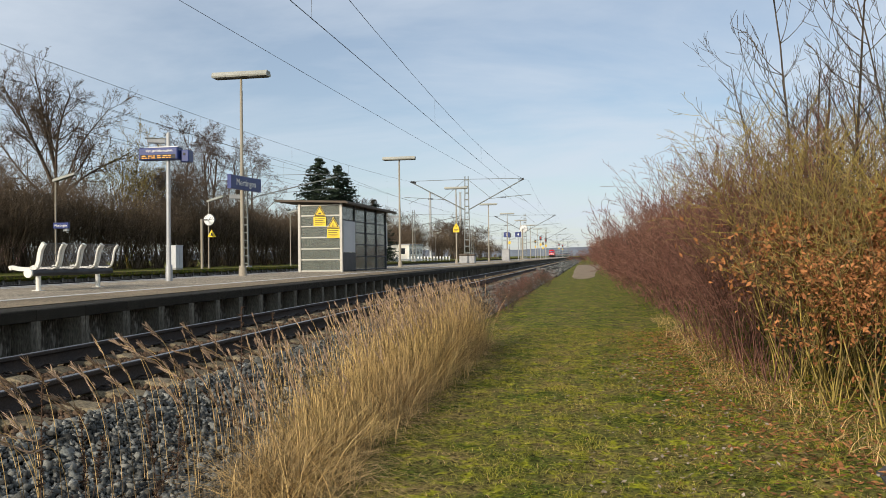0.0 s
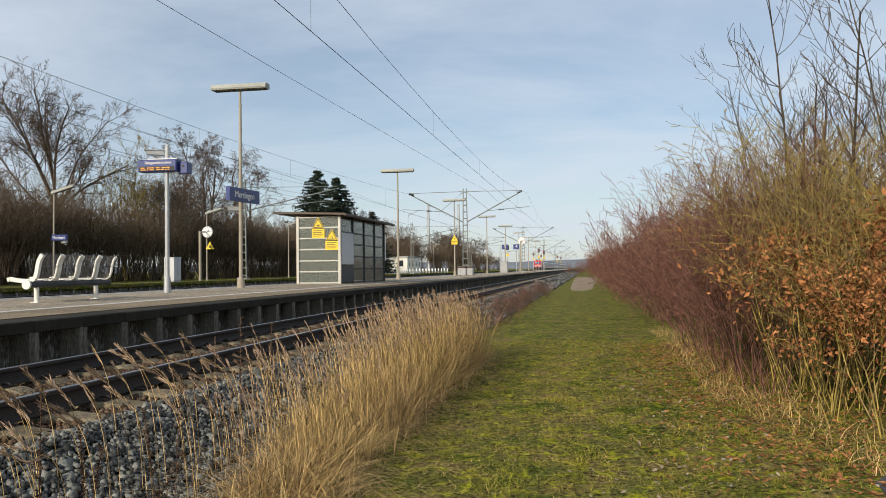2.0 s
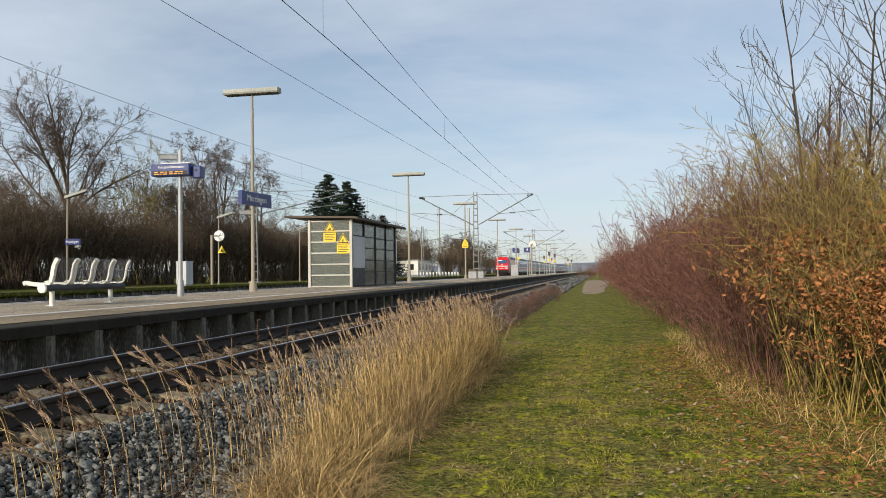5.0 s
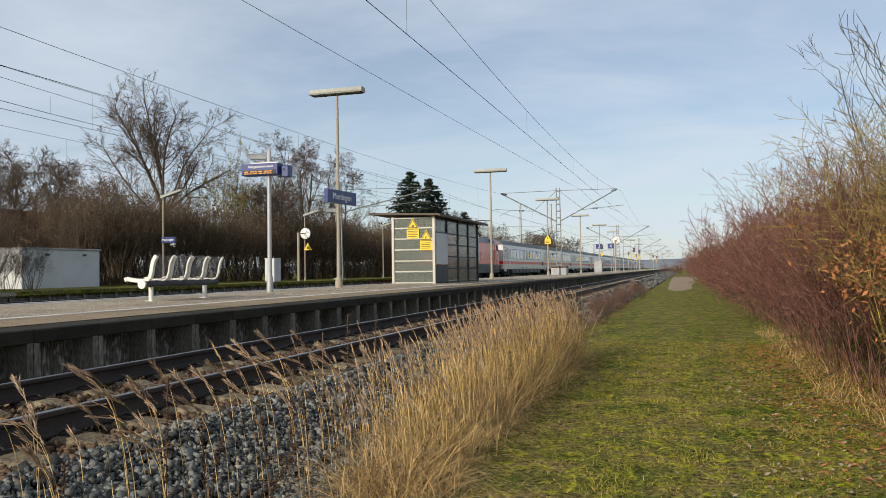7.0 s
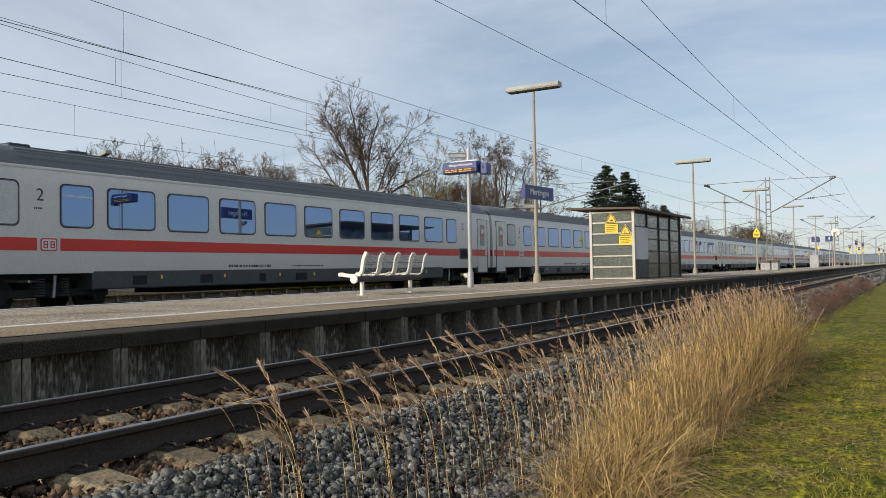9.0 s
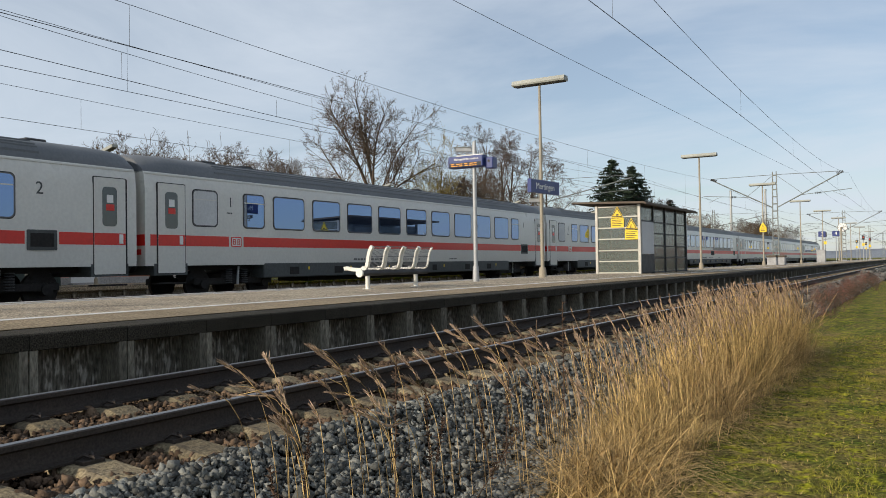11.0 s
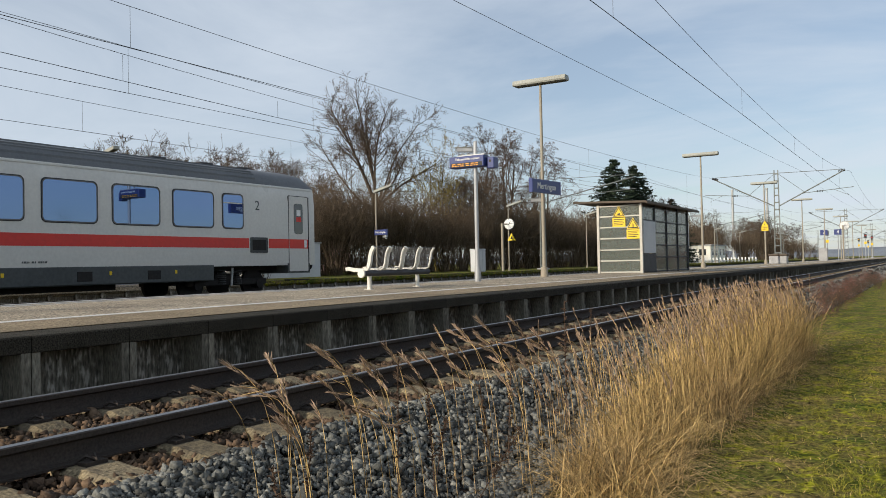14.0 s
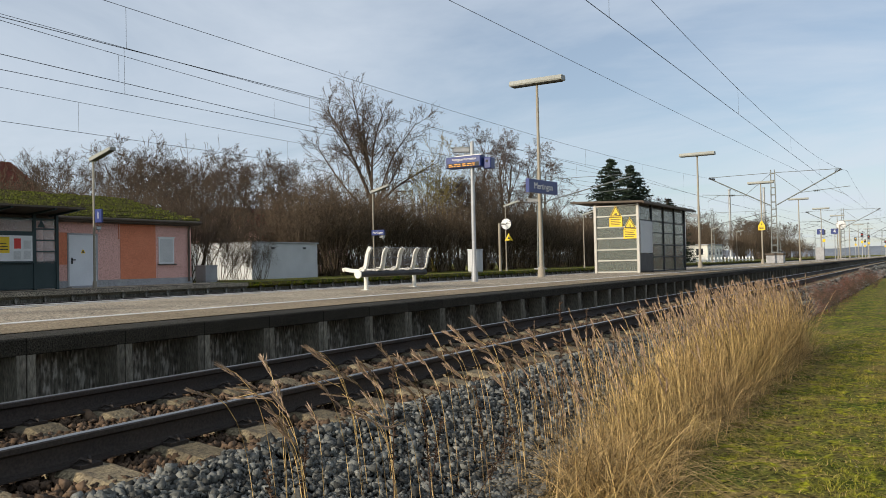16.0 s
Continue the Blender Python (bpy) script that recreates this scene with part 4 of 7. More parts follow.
def platform_canopy():
    ob = thing("glass_shelter", "dark green glazed platform shelter with posters and flat canopy", "shelter", (-26.7, 11.4, 0.345))
    L, h = 6.15, 2.55
    part("canopy", Geo().prism([(-0.85, h + 0.12), (-0.85, h + 0.17), (1.35, h + 0.32), (1.35, h + 0.26)], -0.5, L + 0.25), M_ROOFDARK, ob, "dark flat canopy")
    POSTS = (0.2, 2.0, 3.75, 5.3, L)
    for y in POSTS:
        part("post", Geo().box(-0.05, 0.05, y - 0.05, y + 0.05, 0, h + 0.15), M_GREENFRAME, ob)
        part("rafter", Geo().prism([(-0.8, h + 0.02), (-0.8, h + 0.11), (1.3, h + 0.25), (1.3, h + 0.2)], y - 0.04, y + 0.04), M_GREENFRAME, ob)
    for i in range(4):
        a, b = POSTS[i] + 0.05, POSTS[i + 1] - 0.05
        part("base_panel", Geo().box(-0.02, 0.02, a, b, 0.05, 0.95), M_GREENFRAME, ob, "dark green lower panel")
        for z in (0.98, 1.35, 1.75, 2.15, 2.5):
            if i == 3 or z in (0.98, 2.5):
                part("rail", Geo().box(-0.025, 0.025, a, b, z - 0.025, z + 0.025), M_GREENFRAME, ob)
        part("pane", Geo().box(-0.005, 0.005, a, b, 1.0, 2.5), M_CLEARPANE, ob).visible_shadow = False
    for k, y in enumerate((3.82, 2.2)):
        case = part("notice_case", Geo().box(0.05, 0.12, y, y + 1.4, 0.95, 2.05, 0.01), M_GREENFRAME, ob, "glazed notice case with posters")
        part("backing", Geo().box(0.11, 0.126, y + 0.06, y + 1.34, 1.02, 1.9), M_WHITE, case)
        part("yellow_poster", Geo().box(0.12, 0.13, y + 0.12, y + 0.52, 1.3, 1.85), M_YELLOW, case, "yellow timetable poster")
        part("red_poster", Geo().box(0.12, 0.13, y + 0.68, y + 0.92, 1.45, 1.8), M_STRIPE, case, "red poster")
        for j, (a, z) in enumerate(((0.66, 1.08), (1.02, 1.1), (1.02, 1.45))):
            part("white_notice", Geo().box(0.12, 0.129, y + a, y + a + 0.26, z, z + 0.28), M_BLIND, case)
        part("text_bars", Geo().box(0.128, 0.133, y + 0.16, y + 0.46, 1.4, 1.43).box(0.128, 0.133, y + 0.16, y + 0.46, 1.5, 1.53).box(0.128, 0.133, y + 0.16, y + 0.40, 1.6, 1.63), M_BLACK, case)
    part("side_glass", Geo().box(-0.8, -0.05, L - 0.01, L + 0.01, 1.0, 2.5), M_CLEARPANE, ob).visible_shadow = False
    part("triangle_sign", Geo().prism([(L - 0.75, 2.2), (L - 0.45, 2.2), (L - 0.6, 2.5)], 0.03, 0.04, "x"), M_GREENFRAME, ob)
    return ob


def clock(x, y, z, r, zb):
    ob = thing("platform_clock", "round white platform clock with black hands on a grey post", "clock", (x, y, zb))
    part("post", Geo().tube([(0, -1.0, 0), (0, -1.0, z - zb + 0.02)], 0.10, 10).tube([(0, -1.0, z - zb - 0.05), (0, -0.2, z - zb)], 0.05, 8), M_POLE, ob, smooth=True)
    c = Vector((0.1, -0.1, z - zb))
    # the face looks along -y, turned a little to the track
    dl = part("case", Geo().disc(c, r, "y", 0.16, 28), M_DARKSTEEL, ob, smooth=True)
    part("dial", Geo().disc(c + Vector((0, -0.012, 0)), r * 0.94, "y", 0.02, 28), M_WHITE, dl, "white dial")
    g = Geo()
    for i in range(12):
        a = radians(30 * i)
        p, q = c + Vector((math.sin(a) * r * 0.72, -0.02, math.cos(a) * r * 0.72)), c + Vector((math.sin(a) * r * 0.88, -0.02, math.cos(a) * r * 0.88))
        g.tube([p, q], r * 0.035, 4)
    part("hour_marks", g, M_BLACK, dl)
    for a, l, w in ((38, 0.5, 0.045), (78, 0.78, 0.035)):
        d = Vector((math.sin(radians(a)), 0, math.cos(radians(a))))
        part("hand_pointer", Geo().tube([c + Vector((0, -0.026, 0)) - d * r * 0.15, c + Vector((0, -0.026, 0)) + d * r * l], r * w, 4), M_BLACK, dl)
    return ob


def cabinet(x, y, z, w, d, h, material=None):
    ob = thing("utility_cabinet", "pale grey steel utility cabinet beside the track", "cabinet", (x, y, z))
    part("body", Geo().box(-w / 2, w / 2, -d / 2, d / 2, 0.08, h, 0.015), material or M_WHITEWALL, ob)
    part("plinth", Geo().box(-w / 2 + 0.03, w / 2 - 0.03, -d / 2 + 0.03, d / 2 - 0.03, 0, 0.08), M_PLINTH, ob)
    part("lid", Geo().box(-w / 2 - 0.03, w / 2 + 0.03, -d / 2 - 0.03, d / 2 + 0.03, h, h + 0.05, 0.01), material or M_WHITEWALL, ob)
    part("door_seam", Geo().box(w / 2, w / 2 + 0.004, -0.01, 0.01, 0.12, h - 0.05), M_PLINTH, ob)
    return ob


def shed():
    ob = thing("flat_roof_shed", "whitewashed flat-roofed concrete shed beside the hedge", "shed", (-33.0, 33.7, 0.28))
    part("wall", Geo().box(-6.5, 0, 0, 5.8, 0, 2.12, 0.02), M_WHITEWALL, ob)
    part("roof", Geo().box(-6.6, 0.08, -0.08, 5.88, 2.12, 2.2, 0.015), M_PLINTH, ob)
    for y in (1.6, 4.4):
        part("vent", Geo().box(-0.01, 0.015, y, y + 0.3, 1.78, 1.9), M_DARKSTEEL, ob)
    return ob


def red_roof_house(x, y, w, l, eave, ridge, wallmat):
    ob = thing("house", "house with steep red clay tile roof behind trees", "house", (x, y, 0.2))
    part("wall", Geo().prism([(-w / 2, 0), (-w / 2, eave), (0, ridge - 0.3), (w / 2, eave), (w / 2, 0)], -l / 2, l / 2), wallmat, ob)
    rf = part("roof", Geo().prism([(w / 2 + 0.5, eave - 0.35), (w / 2 + 0.5, eave - 0.2), (0, ridge), (-w / 2 - 0.5, eave - 0.2), (-w / 2 - 0.5, eave - 0.35), (0, ridge - 0.2)], -l / 2 - 0.4, l / 2 + 0.4), M_REDTILE, ob, "red clay tile roof")
    n = 26
    g = Geo()
    for i in range(n):
        f = (i + 0.5) / n
        xx, zz = (w / 2 + 0.5) * (1 - f), eave - 0.2 + (ridge - eave + 0.2) * f
        g.box(xx - 0.12, xx + 0.12, -l / 2 - 0.4, l / 2 + 0.4, zz - 0.1, zz + 0.06)
    tagged(part("tile_courses", g, M_REDTILE, rf), kind="stuff")
    part("chimney", Geo().box(-0.4, 0.4, l * 0.1, l * 0.1 + 0.7, ridge - 0.6, ridge + 0.9, 0.02), M_REDTILE, rf)
    for yy in (-l * 0.28, l * 0.1, l * 0.3):
        wn_ = part("window", Geo().box(w / 2 - 0.05, w / 2 + 0.02, yy, yy + 1.1, 0.9, 2.2), M_WHITE, ob)
        part("pane", Geo().box(w / 2, w / 2 + 0.026, yy + 0.08, yy + 1.02, 0.98, 2.12), M_DARKGLASS, wn_)
    return ob


def white_building():
    ob = thing("low_white_building", "low white flat-roofed building beyond the tracks", "building", (-36, 152, 0.0))
    part("wall", Geo().box(-4.5, 3, -6, 6, 0, 3.3, 0.03), M_CREAM, ob)
    part("roof", Geo().box(-4.7, 3.2, -6.2, 6.2, 3.3, 3.5, 0.03), M_PLINTH, ob)
    for y in (-5, -2, 1.2, 4.2):
        part("window", Geo().box(2.98, 3.03, y, y + 1.2, 1.6, 2.7), M_DARKGLASS, ob)
    for x in (-3, 1.0):
        part("window", Geo().box(x, x + 1.2, -6.03, -5.98, 1.6, 2.7), M_DARKGLASS, ob)
    fc = thing("picket_fence", "white picket fence before the low building", "fence", (-32.5, 134, 0.1))
    me = None
    for i in range(22):
        if me is None:
            me = part("picket", Geo().prism([(-0.12, 0), (-0.12, 0.95), (0, 1.1), (0.12, 0.95), (0.12, 0)], -0.02, 0.02), M_WHITE, fc, at=(0, 0, 0)).data
        else:
            part("picket", me, M_WHITE, fc, at=(i * 0.42 - 3.0, i * 0.9, 0))
    part("rail", Geo().tube([(-3.0, 0, 0.5), (6.2, 19, 0.5)], 0.05, 4), M_WHITE, fc)
    return ob


small_lamp(-26.5, 18.93, 5.1)
small_lamp(-26.5, 36.6, 5.05)
for yy, tt in ((53.2, 5.1), (69, 5.1), (86, 5.1), (103, 5.1), (120, 5.1), (138, 5.1)):
    small_lamp(-26.5, yy, tt)
sg = thing("platform_number_sign", "dark blue platform number sign with a white digit", "sign", (-26.33, 18.9, 3.0))
part("panel", Geo().box(-0.02, 0.36, -0.04, 0.04, -0.24, 0.26, 0.01), M_BLUE, sg)
part("digit", lettering("1", 0.36, 0.003), M_WHITE, sg, at=(0.17, -0.043, 0.01))
cctv(-26.2, 18.9, 2.55, -120)
station_sign(-26.1, 36.5, 2.78, 0.84, 0.30, 0, 0.17)
cctv(-25.9, 36.6, 2.55, -120)
clock(-26.5, 53.18, 3.8, 0.42, 0.345)
ws = thing("warning_sign", "yellow triangular warning sign on a lamp post", "sign", (-26.25, 53.17, 2.6))
part("triangle", Geo().prism([(-0.32, -0.02), (0.32, -0.02), (0, 0.52)], -0.02, 0.0), M_YELLOW, ws)
part("pictogram", Geo().prism([(-0.1, 0.08), (0.1, 0.08), (0, 0.3)], -0.028, -0.02), M_BLACK, ws)
building()
platform_canopy()
shed()
cabinet(-28.2, 25.9, 0.34, 0.7, 0.7, 0.75, M_PLINTH)
cabinet(-26.6, 48.6, 0.34, 0.7, 0.9, 1.55)
red_roof_house(-53.2, 25.2, 9, 12, 5.6, 8.3, M_CREAM)
red_roof_house(-62, 66, 11, 14, 4.0, 7.2, M_PINK)
red_roof_house(34, 12, 10, 12, 4.6, 8.4, M_WHITEWALL)
white_building()

# further along the island platform
ysg = thing("warning_sign", "yellow double warning sign on a lamp post", "sign", (-10.7, 65.50, 3.35))
part("triangle", Geo().prism([(-0.26, 0.0), (0.26, 0.0), (0, 0.42)], -0.08, -0.06), M_YELLOW, ysg)
part("text_plate", Geo().box(-0.25, 0.25, -0.08, -0.06, -0.34, -0.01), M_YELLOW, ysg)
part("text_bars", Geo().box(-0.18, 0.18, -0.085, -0.081, -0.13, -0.09).box(-0.18, 0.14, -0.085, -0.081, -0.24, -0.20), M_BLACK, ysg)
part("pictogram", Geo().prism([(-0.05, 0.08), (0.05, 0.08), (0, 0.25)], -0.085, -0.081), M_BLACK, ysg)
gb = thing("grit_bin", "beige grit bin with brown lid on the platform", "grit bin", (-10.1, 67.6, 0.44))
part("body", Geo().box(-0.65, 0.65, -0.45, 0.45, 0, 0.62, 0.04), M_PLINTH, gb)
part("lid", Geo().box(-0.7, 0.7, -0.5, 0.5, 0.62, 0.78, 0.05), M_ROOFDARK, gb)
for i, yy in enumerate((112.0, 118.0)):
    s34 = thing("platform_number_sign", "dark blue platform number sign with a white digit", "sign", (-11.3 + 1.6 * i, 112.0, 4.0))
    part("panel", Geo().box(-0.42, 0.42, -0.05, 0.05, -0.34, 0.34, 0.01), M_BLUE, s34)
    part("post", Geo().tube([(0, 0.06, -3.58), (0, 0.06, 0.3)], 0.05, 8), M_GALV, s34)
    part("digit", lettering(("3", "4")[i], 0.6, 0.004), M_WHITE, s34, at=(0, -0.055, 0))
nb = thing("notice_board", "white notice board with blue print on two posts", "notice board", (-10.3, 40.3, 0.44))
part("board", Geo().box(-0.03, 0.03, -0.55, 0.55, 1.0, 2.35, 0.01), M_WHITE, nb)
for py in (-0.5, 0.5):
    part("post", Geo().tube([(-0.06, py, 0), (-0.06, py, 2.3)], 0.03, 8), M_GALV, nb, smooth=True)
for bz, bl in ((2.1, 0.8), (1.95, 0.6), (1.7, 0.85), (1.55, 0.7), (1.4, 0.8), (1.2, 0.5)):
    part("text_bar", Geo().box(0.03, 0.034, -0.45, -0.45 + bl, bz, bz + 0.06), M_BLUE, nb)
for cx, cy in ((-117.0, 588.0), (-95.0, 593.0)):
    ch = thing("factory_chimney", "slim factory chimney far beyond the woods, coloured pale grey for haze", "chimney", (cx, cy, 0.2), group="factory chimneys")
    # Pale steel grey stands in for the haze over this distance.
    part("shaft", Geo().tube([(0, 0, 0), (0, 0, 49)], 1.0, 14, 0.75), M_GALV, ch, smooth=True)
    part("rim", Geo().tube([(0, 0, 48.2), (0, 0, 49.2)], 0.95, 14), M_GALV, ch, smooth=True)
clock(-9.6, 119.0, 5.0, 0.62, 0.44)
cabinet(-10.2, 100, 0.44, 0.9, 0.8, 1.4, M_PLINTH)
for yy in (125.0, 150.0, 168.0, 185.0, 215.0, 240.0, 270.0):
    sp = thing("platform_signal", "railway signal on a slim post beside the track", "signal", (-8.9 - 3.3 * (int(yy) % 2), yy, 0.4), group="signals")
    part("post", Geo().tube([(0, 0, 0), (0, 0, 4.1)], 0.06, 8), M_GALV, sp)
    part("screen", Geo().box(-0.2, 0.2, -0.1, 0.1, 3.5, 4.2, 0.03), M_BLACK, sp, "black signal screen")
    part("lamp", Geo().disc((0, -0.12, 3.9), 0.08, "y", 0.03), M_SIGNALYEL if int(yy) % 3 else M_SIGNALRED, sp)
    part("plate", Geo().box(-0.18, 0.18, -0.09, -0.06, 2.5, 2.9), M_YELLOW, sp)


# ---- the express train ----
SPEED = 50.0


def plate(parent, name, x, y0, y1, z0, z1, material, t=0.012, label="", c=0.0):
    """A flat panel on the side that faces +x (and its twin on the other side)."""
    g = Geo().box(x - t, x + t, y0, y1, z0, z1, c)
    return part(name, g, material, parent, label)


def rounded(y0, y1, z0, z1, r, n=4):
    pts = []
    for cy, cz, a0 in ((y1 - r, z1 - r, 0), (y0 + r, z1 - r, 90), (y0 + r, z0 + r, 180), (y1 - r, z0 + r, 270)):
        for i in range(n + 1):
            a = radians(a0 + 90 * i / n)
            pts.append((cy + r * math.cos(a), cz + r * math.sin(a)))
    return pts


def window(parent, y0, y1, z0, z1, x, material, vent=False):
    fr = part("window_frame", Geo().prism(rounded(y0 - 0.035, y1 + 0.035, z0 - 0.035, z1 + 0.035, 0.14), x - 0.02, x + 0.008, "x"), M_RUBBER, parent, "dark rubber window frame")
    part("trim", Geo().prism(rounded(y0 - 0.015, y1 + 0.015, z0 - 0.015, z1 + 0.015, 0.13), x - 0.01, x + 0.011, "x"), M_WIREMESH, fr)
    part("pane", Geo().prism(rounded(y0 + 0.012, y1 - 0.012, z0 + 0.012, z1 - 0.012, 0.115), x - 0.01, x + 0.014, "x"), material, fr, "reflecting window pane")
    if vent:
        part("vent_bar", Geo().box(x, x + 0.018, y0 + 0.02, y1 - 0.02, z1 - 0.27, z1 - 0.24), M_COACH, fr)
    return fr


def bogie(parent, y, base=2.5, x=1.0):
    b = part("bogie", Geo().box(-1.05, 1.05, y - 0.5, y + 0.5, 0.45, 0.78, 0.05)
             .box(0.92, 1.08, y - 1.6, y + 1.6, 0.42, 0.62, 0.03).box(-1.08, -0.92, y - 1.6, y + 1.6, 0.42, 0.62, 0.03), M_UNDER, parent, "grimy bogie, blackened further for the shade under the train")
    for s in (-1, 1):
        for yy in (y - base / 2, y + base / 2):
            part("wheel", Geo().tube([(s * 0.70, yy, 0.46), (s * 0.82, yy, 0.46)], 0.46, 20).tube([(s * 0.8, yy, 0.46), (s * 1.12, yy, 0.46)], 0.15, 10), M_UNDER, b, smooth=True)
        for yy in (y - 0.32, y + 0.32):
            g = Geo()
            for i in range(7):
                g.tube([(s * 1.08, yy, 0.46 + 0.065 * i), (s * 1.08, yy, 0.49 + 0.065 * i)], 0.13, 10)
            tagged(part("spring", g, M_DARKSTEEL, b), kind="stuff")
        part("damper", Geo().tube([(s * 1.16, y, 0.42), (s * 1.16, y + 0.04, 0.95)], 0.035, 8), M_GALV, b, smooth=True)
    return b


def logo(parent, y, z, w, x):
    lg = part("emblem", Geo().prism(rounded(y - w / 2, y + w / 2, z - w * 0.36, z + w * 0.36, 0.05), x - 0.005, x + 0.012, "x"), M_STRIPE, parent, "red framed white emblem")
    part("emblem_field", Geo().prism(rounded(y - w * 0.43, y + w * 0.43, z - w * 0.29, z + w * 0.29, 0.035), x, x + 0.015, "x"), M_WHITE, lg)
    g = Geo()
    for a in (-0.21, 0.21):
        for b in (-0.1, 0.1):
            g.box(x + 0.01, x + 0.018, y + (a + b) * w - w * 0.035, y + (a + b) * w + w * 0.035, z - w * 0.2, z + w * 0.2)
        for b in (-0.17, 0, 0.17):
            g.box(x + 0.01, x + 0.018, y + a * w - w * 0.12, y + a * w + w * 0.12, z + b * w - w * 0.03, z + b * w + w * 0.03)
    tagged(part("emblem_bars", g, M_STRIPE, lg), kind="stuff")


def small_print(parent, y, z, n, x, seed, size=0.045):
    rng = random.Random(seed)
    g = Geo()
    for i in range(n):
        w = rng.uniform(0.02, 0.055)
        g.box(x, x + 0.006, y, y + w, z, z + size)
        y += w + rng.choice((0.02, 0.02, 0.06))
    tagged(part("small_print", g, M_SKIRT, parent, "rows of small dark markings"), kind="stuff")


def coach(patched, digit="2"):
    """A passenger coach 26.4 m long; y runs from its front (-13.2) to its rear."""
    W = 1.41
    ob = thing("passenger_coach", "light grey express coach with red stripe and grey roof" if not patched else "light grey express coach with red stripe and repainted grey patch", "train coach", (-19.2, 0, 0), group="coaches of the express train")
    L = 13.06
    prof = [(W - 0.01, 1.0), (W - 0.005, 1.07), (W, 1.6), (W, 3.0), (W - 0.05, 3.45), (W - 0.10, 3.55)]
    outline = prof + [(-a, z) for a, z in reversed(prof)]
    body = part("body", Geo().prism(outline, -L, L), M_COACH, ob, "light grey painted body", smooth=True)
    roof = [(W - 0.10, 3.52), (W - 0.115, 3.60), (W - 0.21, 3.83), (W - 0.42, 3.99), (W - 0.78, 4.09), (0.25, 4.13)]
    g = Geo()
    ring = roof + [(-a, z) for a, z in reversed(roof)]
    n = len(ring)
    ys = [(-L, 0.93, 0.10), (-L + 0.25, 0.98, 0.03), (-L + 0.9, 1.0, 0.0), (L - 0.9, 1.0, 0.0), (L - 0.25, 0.98, 0.03), (L, 0.93, 0.10)]
    for y, s, dz in ys:
        g.v += [(a * s if z > 3.6 else a, y, z - (dz if z > 3.6 else 0)) for a, z in ring]
    g.f = [(j * n + i, j * n + i + 1, (j + 1) * n + i + 1, (j + 1) * n + i) for j in range(len(ys) - 1) for i in range(n - 1)]
    g.f += [tuple(range(n)), tuple((len(ys) - 1) * n + i for i in range(n))]
    rf = part("roof", g, M_COACHROOF, ob, "grey ribbed roof", smooth=True)
    for a, z in ((W - 0.17, 3.72), (W - 0.24, 3.85), (W - 0.34, 3.93), (W - 0.52, 4.02)):
        part("roof_rib", Geo().box(a - 0.018, a + 0.018, -L + 2.6, L - 2.6, z - 0.03, z + 0.026), M_COACHROOF, rf)
    for y in (-9.8, -8.2, -3.5, 2.2, 7.6, 9.4, 11.0):
        part("roof_vent", Geo().box(-0.25, 0.30, y - 0.28, y + 0.28, 4.1, 4.21, 0.03), M_DARKSTEEL, rf)
    part("gutter", Geo().box(W - 0.09, W - 0.045, -L + 0.02, L - 0.02, 3.475, 3.515), M_COACH, body)
    # stripe in lengths between the doors, the emblem and the grilles
    o = -13.2
    for a, b in ((0.3, 3.12), (3.72, 23.2), (24.06, 25.9)):
        plate(ob, "stripe", W, o + a, o + b, 1.545, 1.845, M_STRIPE, 0.005, "red stripe")
    logo(ob, o + 3.42, 1.69, 0.42, W)
    sk = part("skirt", Geo().box(-W + 0.06, W - 0.0, o + 4.6, o + 21.8, 0.58, 1.065, 0.03), M_SKIRT, ob, "dusty dark grey underfloor skirt")
    for a, b in ((0.42, 1.55), (24.92, 26.0)):
        part("end_skirt", Geo().box(-W, W + 0.004, o + a, o + b, 0.74, 1.06), M_SKIRT, ob)
    rng = random.Random(3)
    for i in range(7):
        y = o + 6 + i * 2.2 + rng.uniform(-0.4, 0.4)
        part("hatch", Geo().box(W - 0.01, W + 0.012, y, y + rng.uniform(0.25, 0.6), 0.68, 0.92, 0.005), M_UNDER, sk)
        part("label_tag", Geo().box(W, W + 0.008, y + 0.9, y + 0.97, 0.82, 0.92), M_YELLOW, sk)
    part("underframe", Geo().box(-0.9, 0.9, o + 1, o + 25.4, 0.85, 1.05).box(-0.7, 0.7, o + 7.5, o + 19, 0.42, 0.6), M_UNDER, ob)
    for a in (0.55, 25.0):
        dr = part("door", Geo().prism(rounded(o + a, o + a + 0.92, 0.80, 3.25, 0.03), W - 0.02, W + 0.010, "x"), M_COACH if a < 10 or not patched else M_REPAINT, ob, "folding entrance door")
        part("door_gap", Geo().prism(rounded(o + a - 0.022, o + a + 0.942, 0.78, 3.272, 0.04), W - 0.02, W + 0.006, "x"), M_RUBBER, dr)
        part("seam", Geo().box(W - 0.01, W + 0.012, o + a - 0.045 if a < 10 else o + a + 0.945, o + a - 0.022 if a < 10 else o + a + 0.968, 0.8, 3.25), M_RUBBER, dr)
        part("stripe", Geo().box(W, W + 0.013, o + a + 0.005, o + a + 0.915, 1.545, 1.845), M_STRIPE, dr)
        part("pane", Geo().prism(rounded(o + a + 0.24, o + a + 0.66, 2.02, 3.02, 0.1), W, W + 0.018, "x"), M_DARKGLASS, dr, "narrow dark door window")
        part("sticker", Geo().box(W + 0.012, W + 0.021, o + a + 0.36, o + a + 0.55, 2.62, 2.82), M_WHITE, dr)
        part("sticker", Geo().box(W + 0.012, W + 0.021, o + a + 0.34, o + a + 0.58, 2.42, 2.58), M_STRIPE, dr)
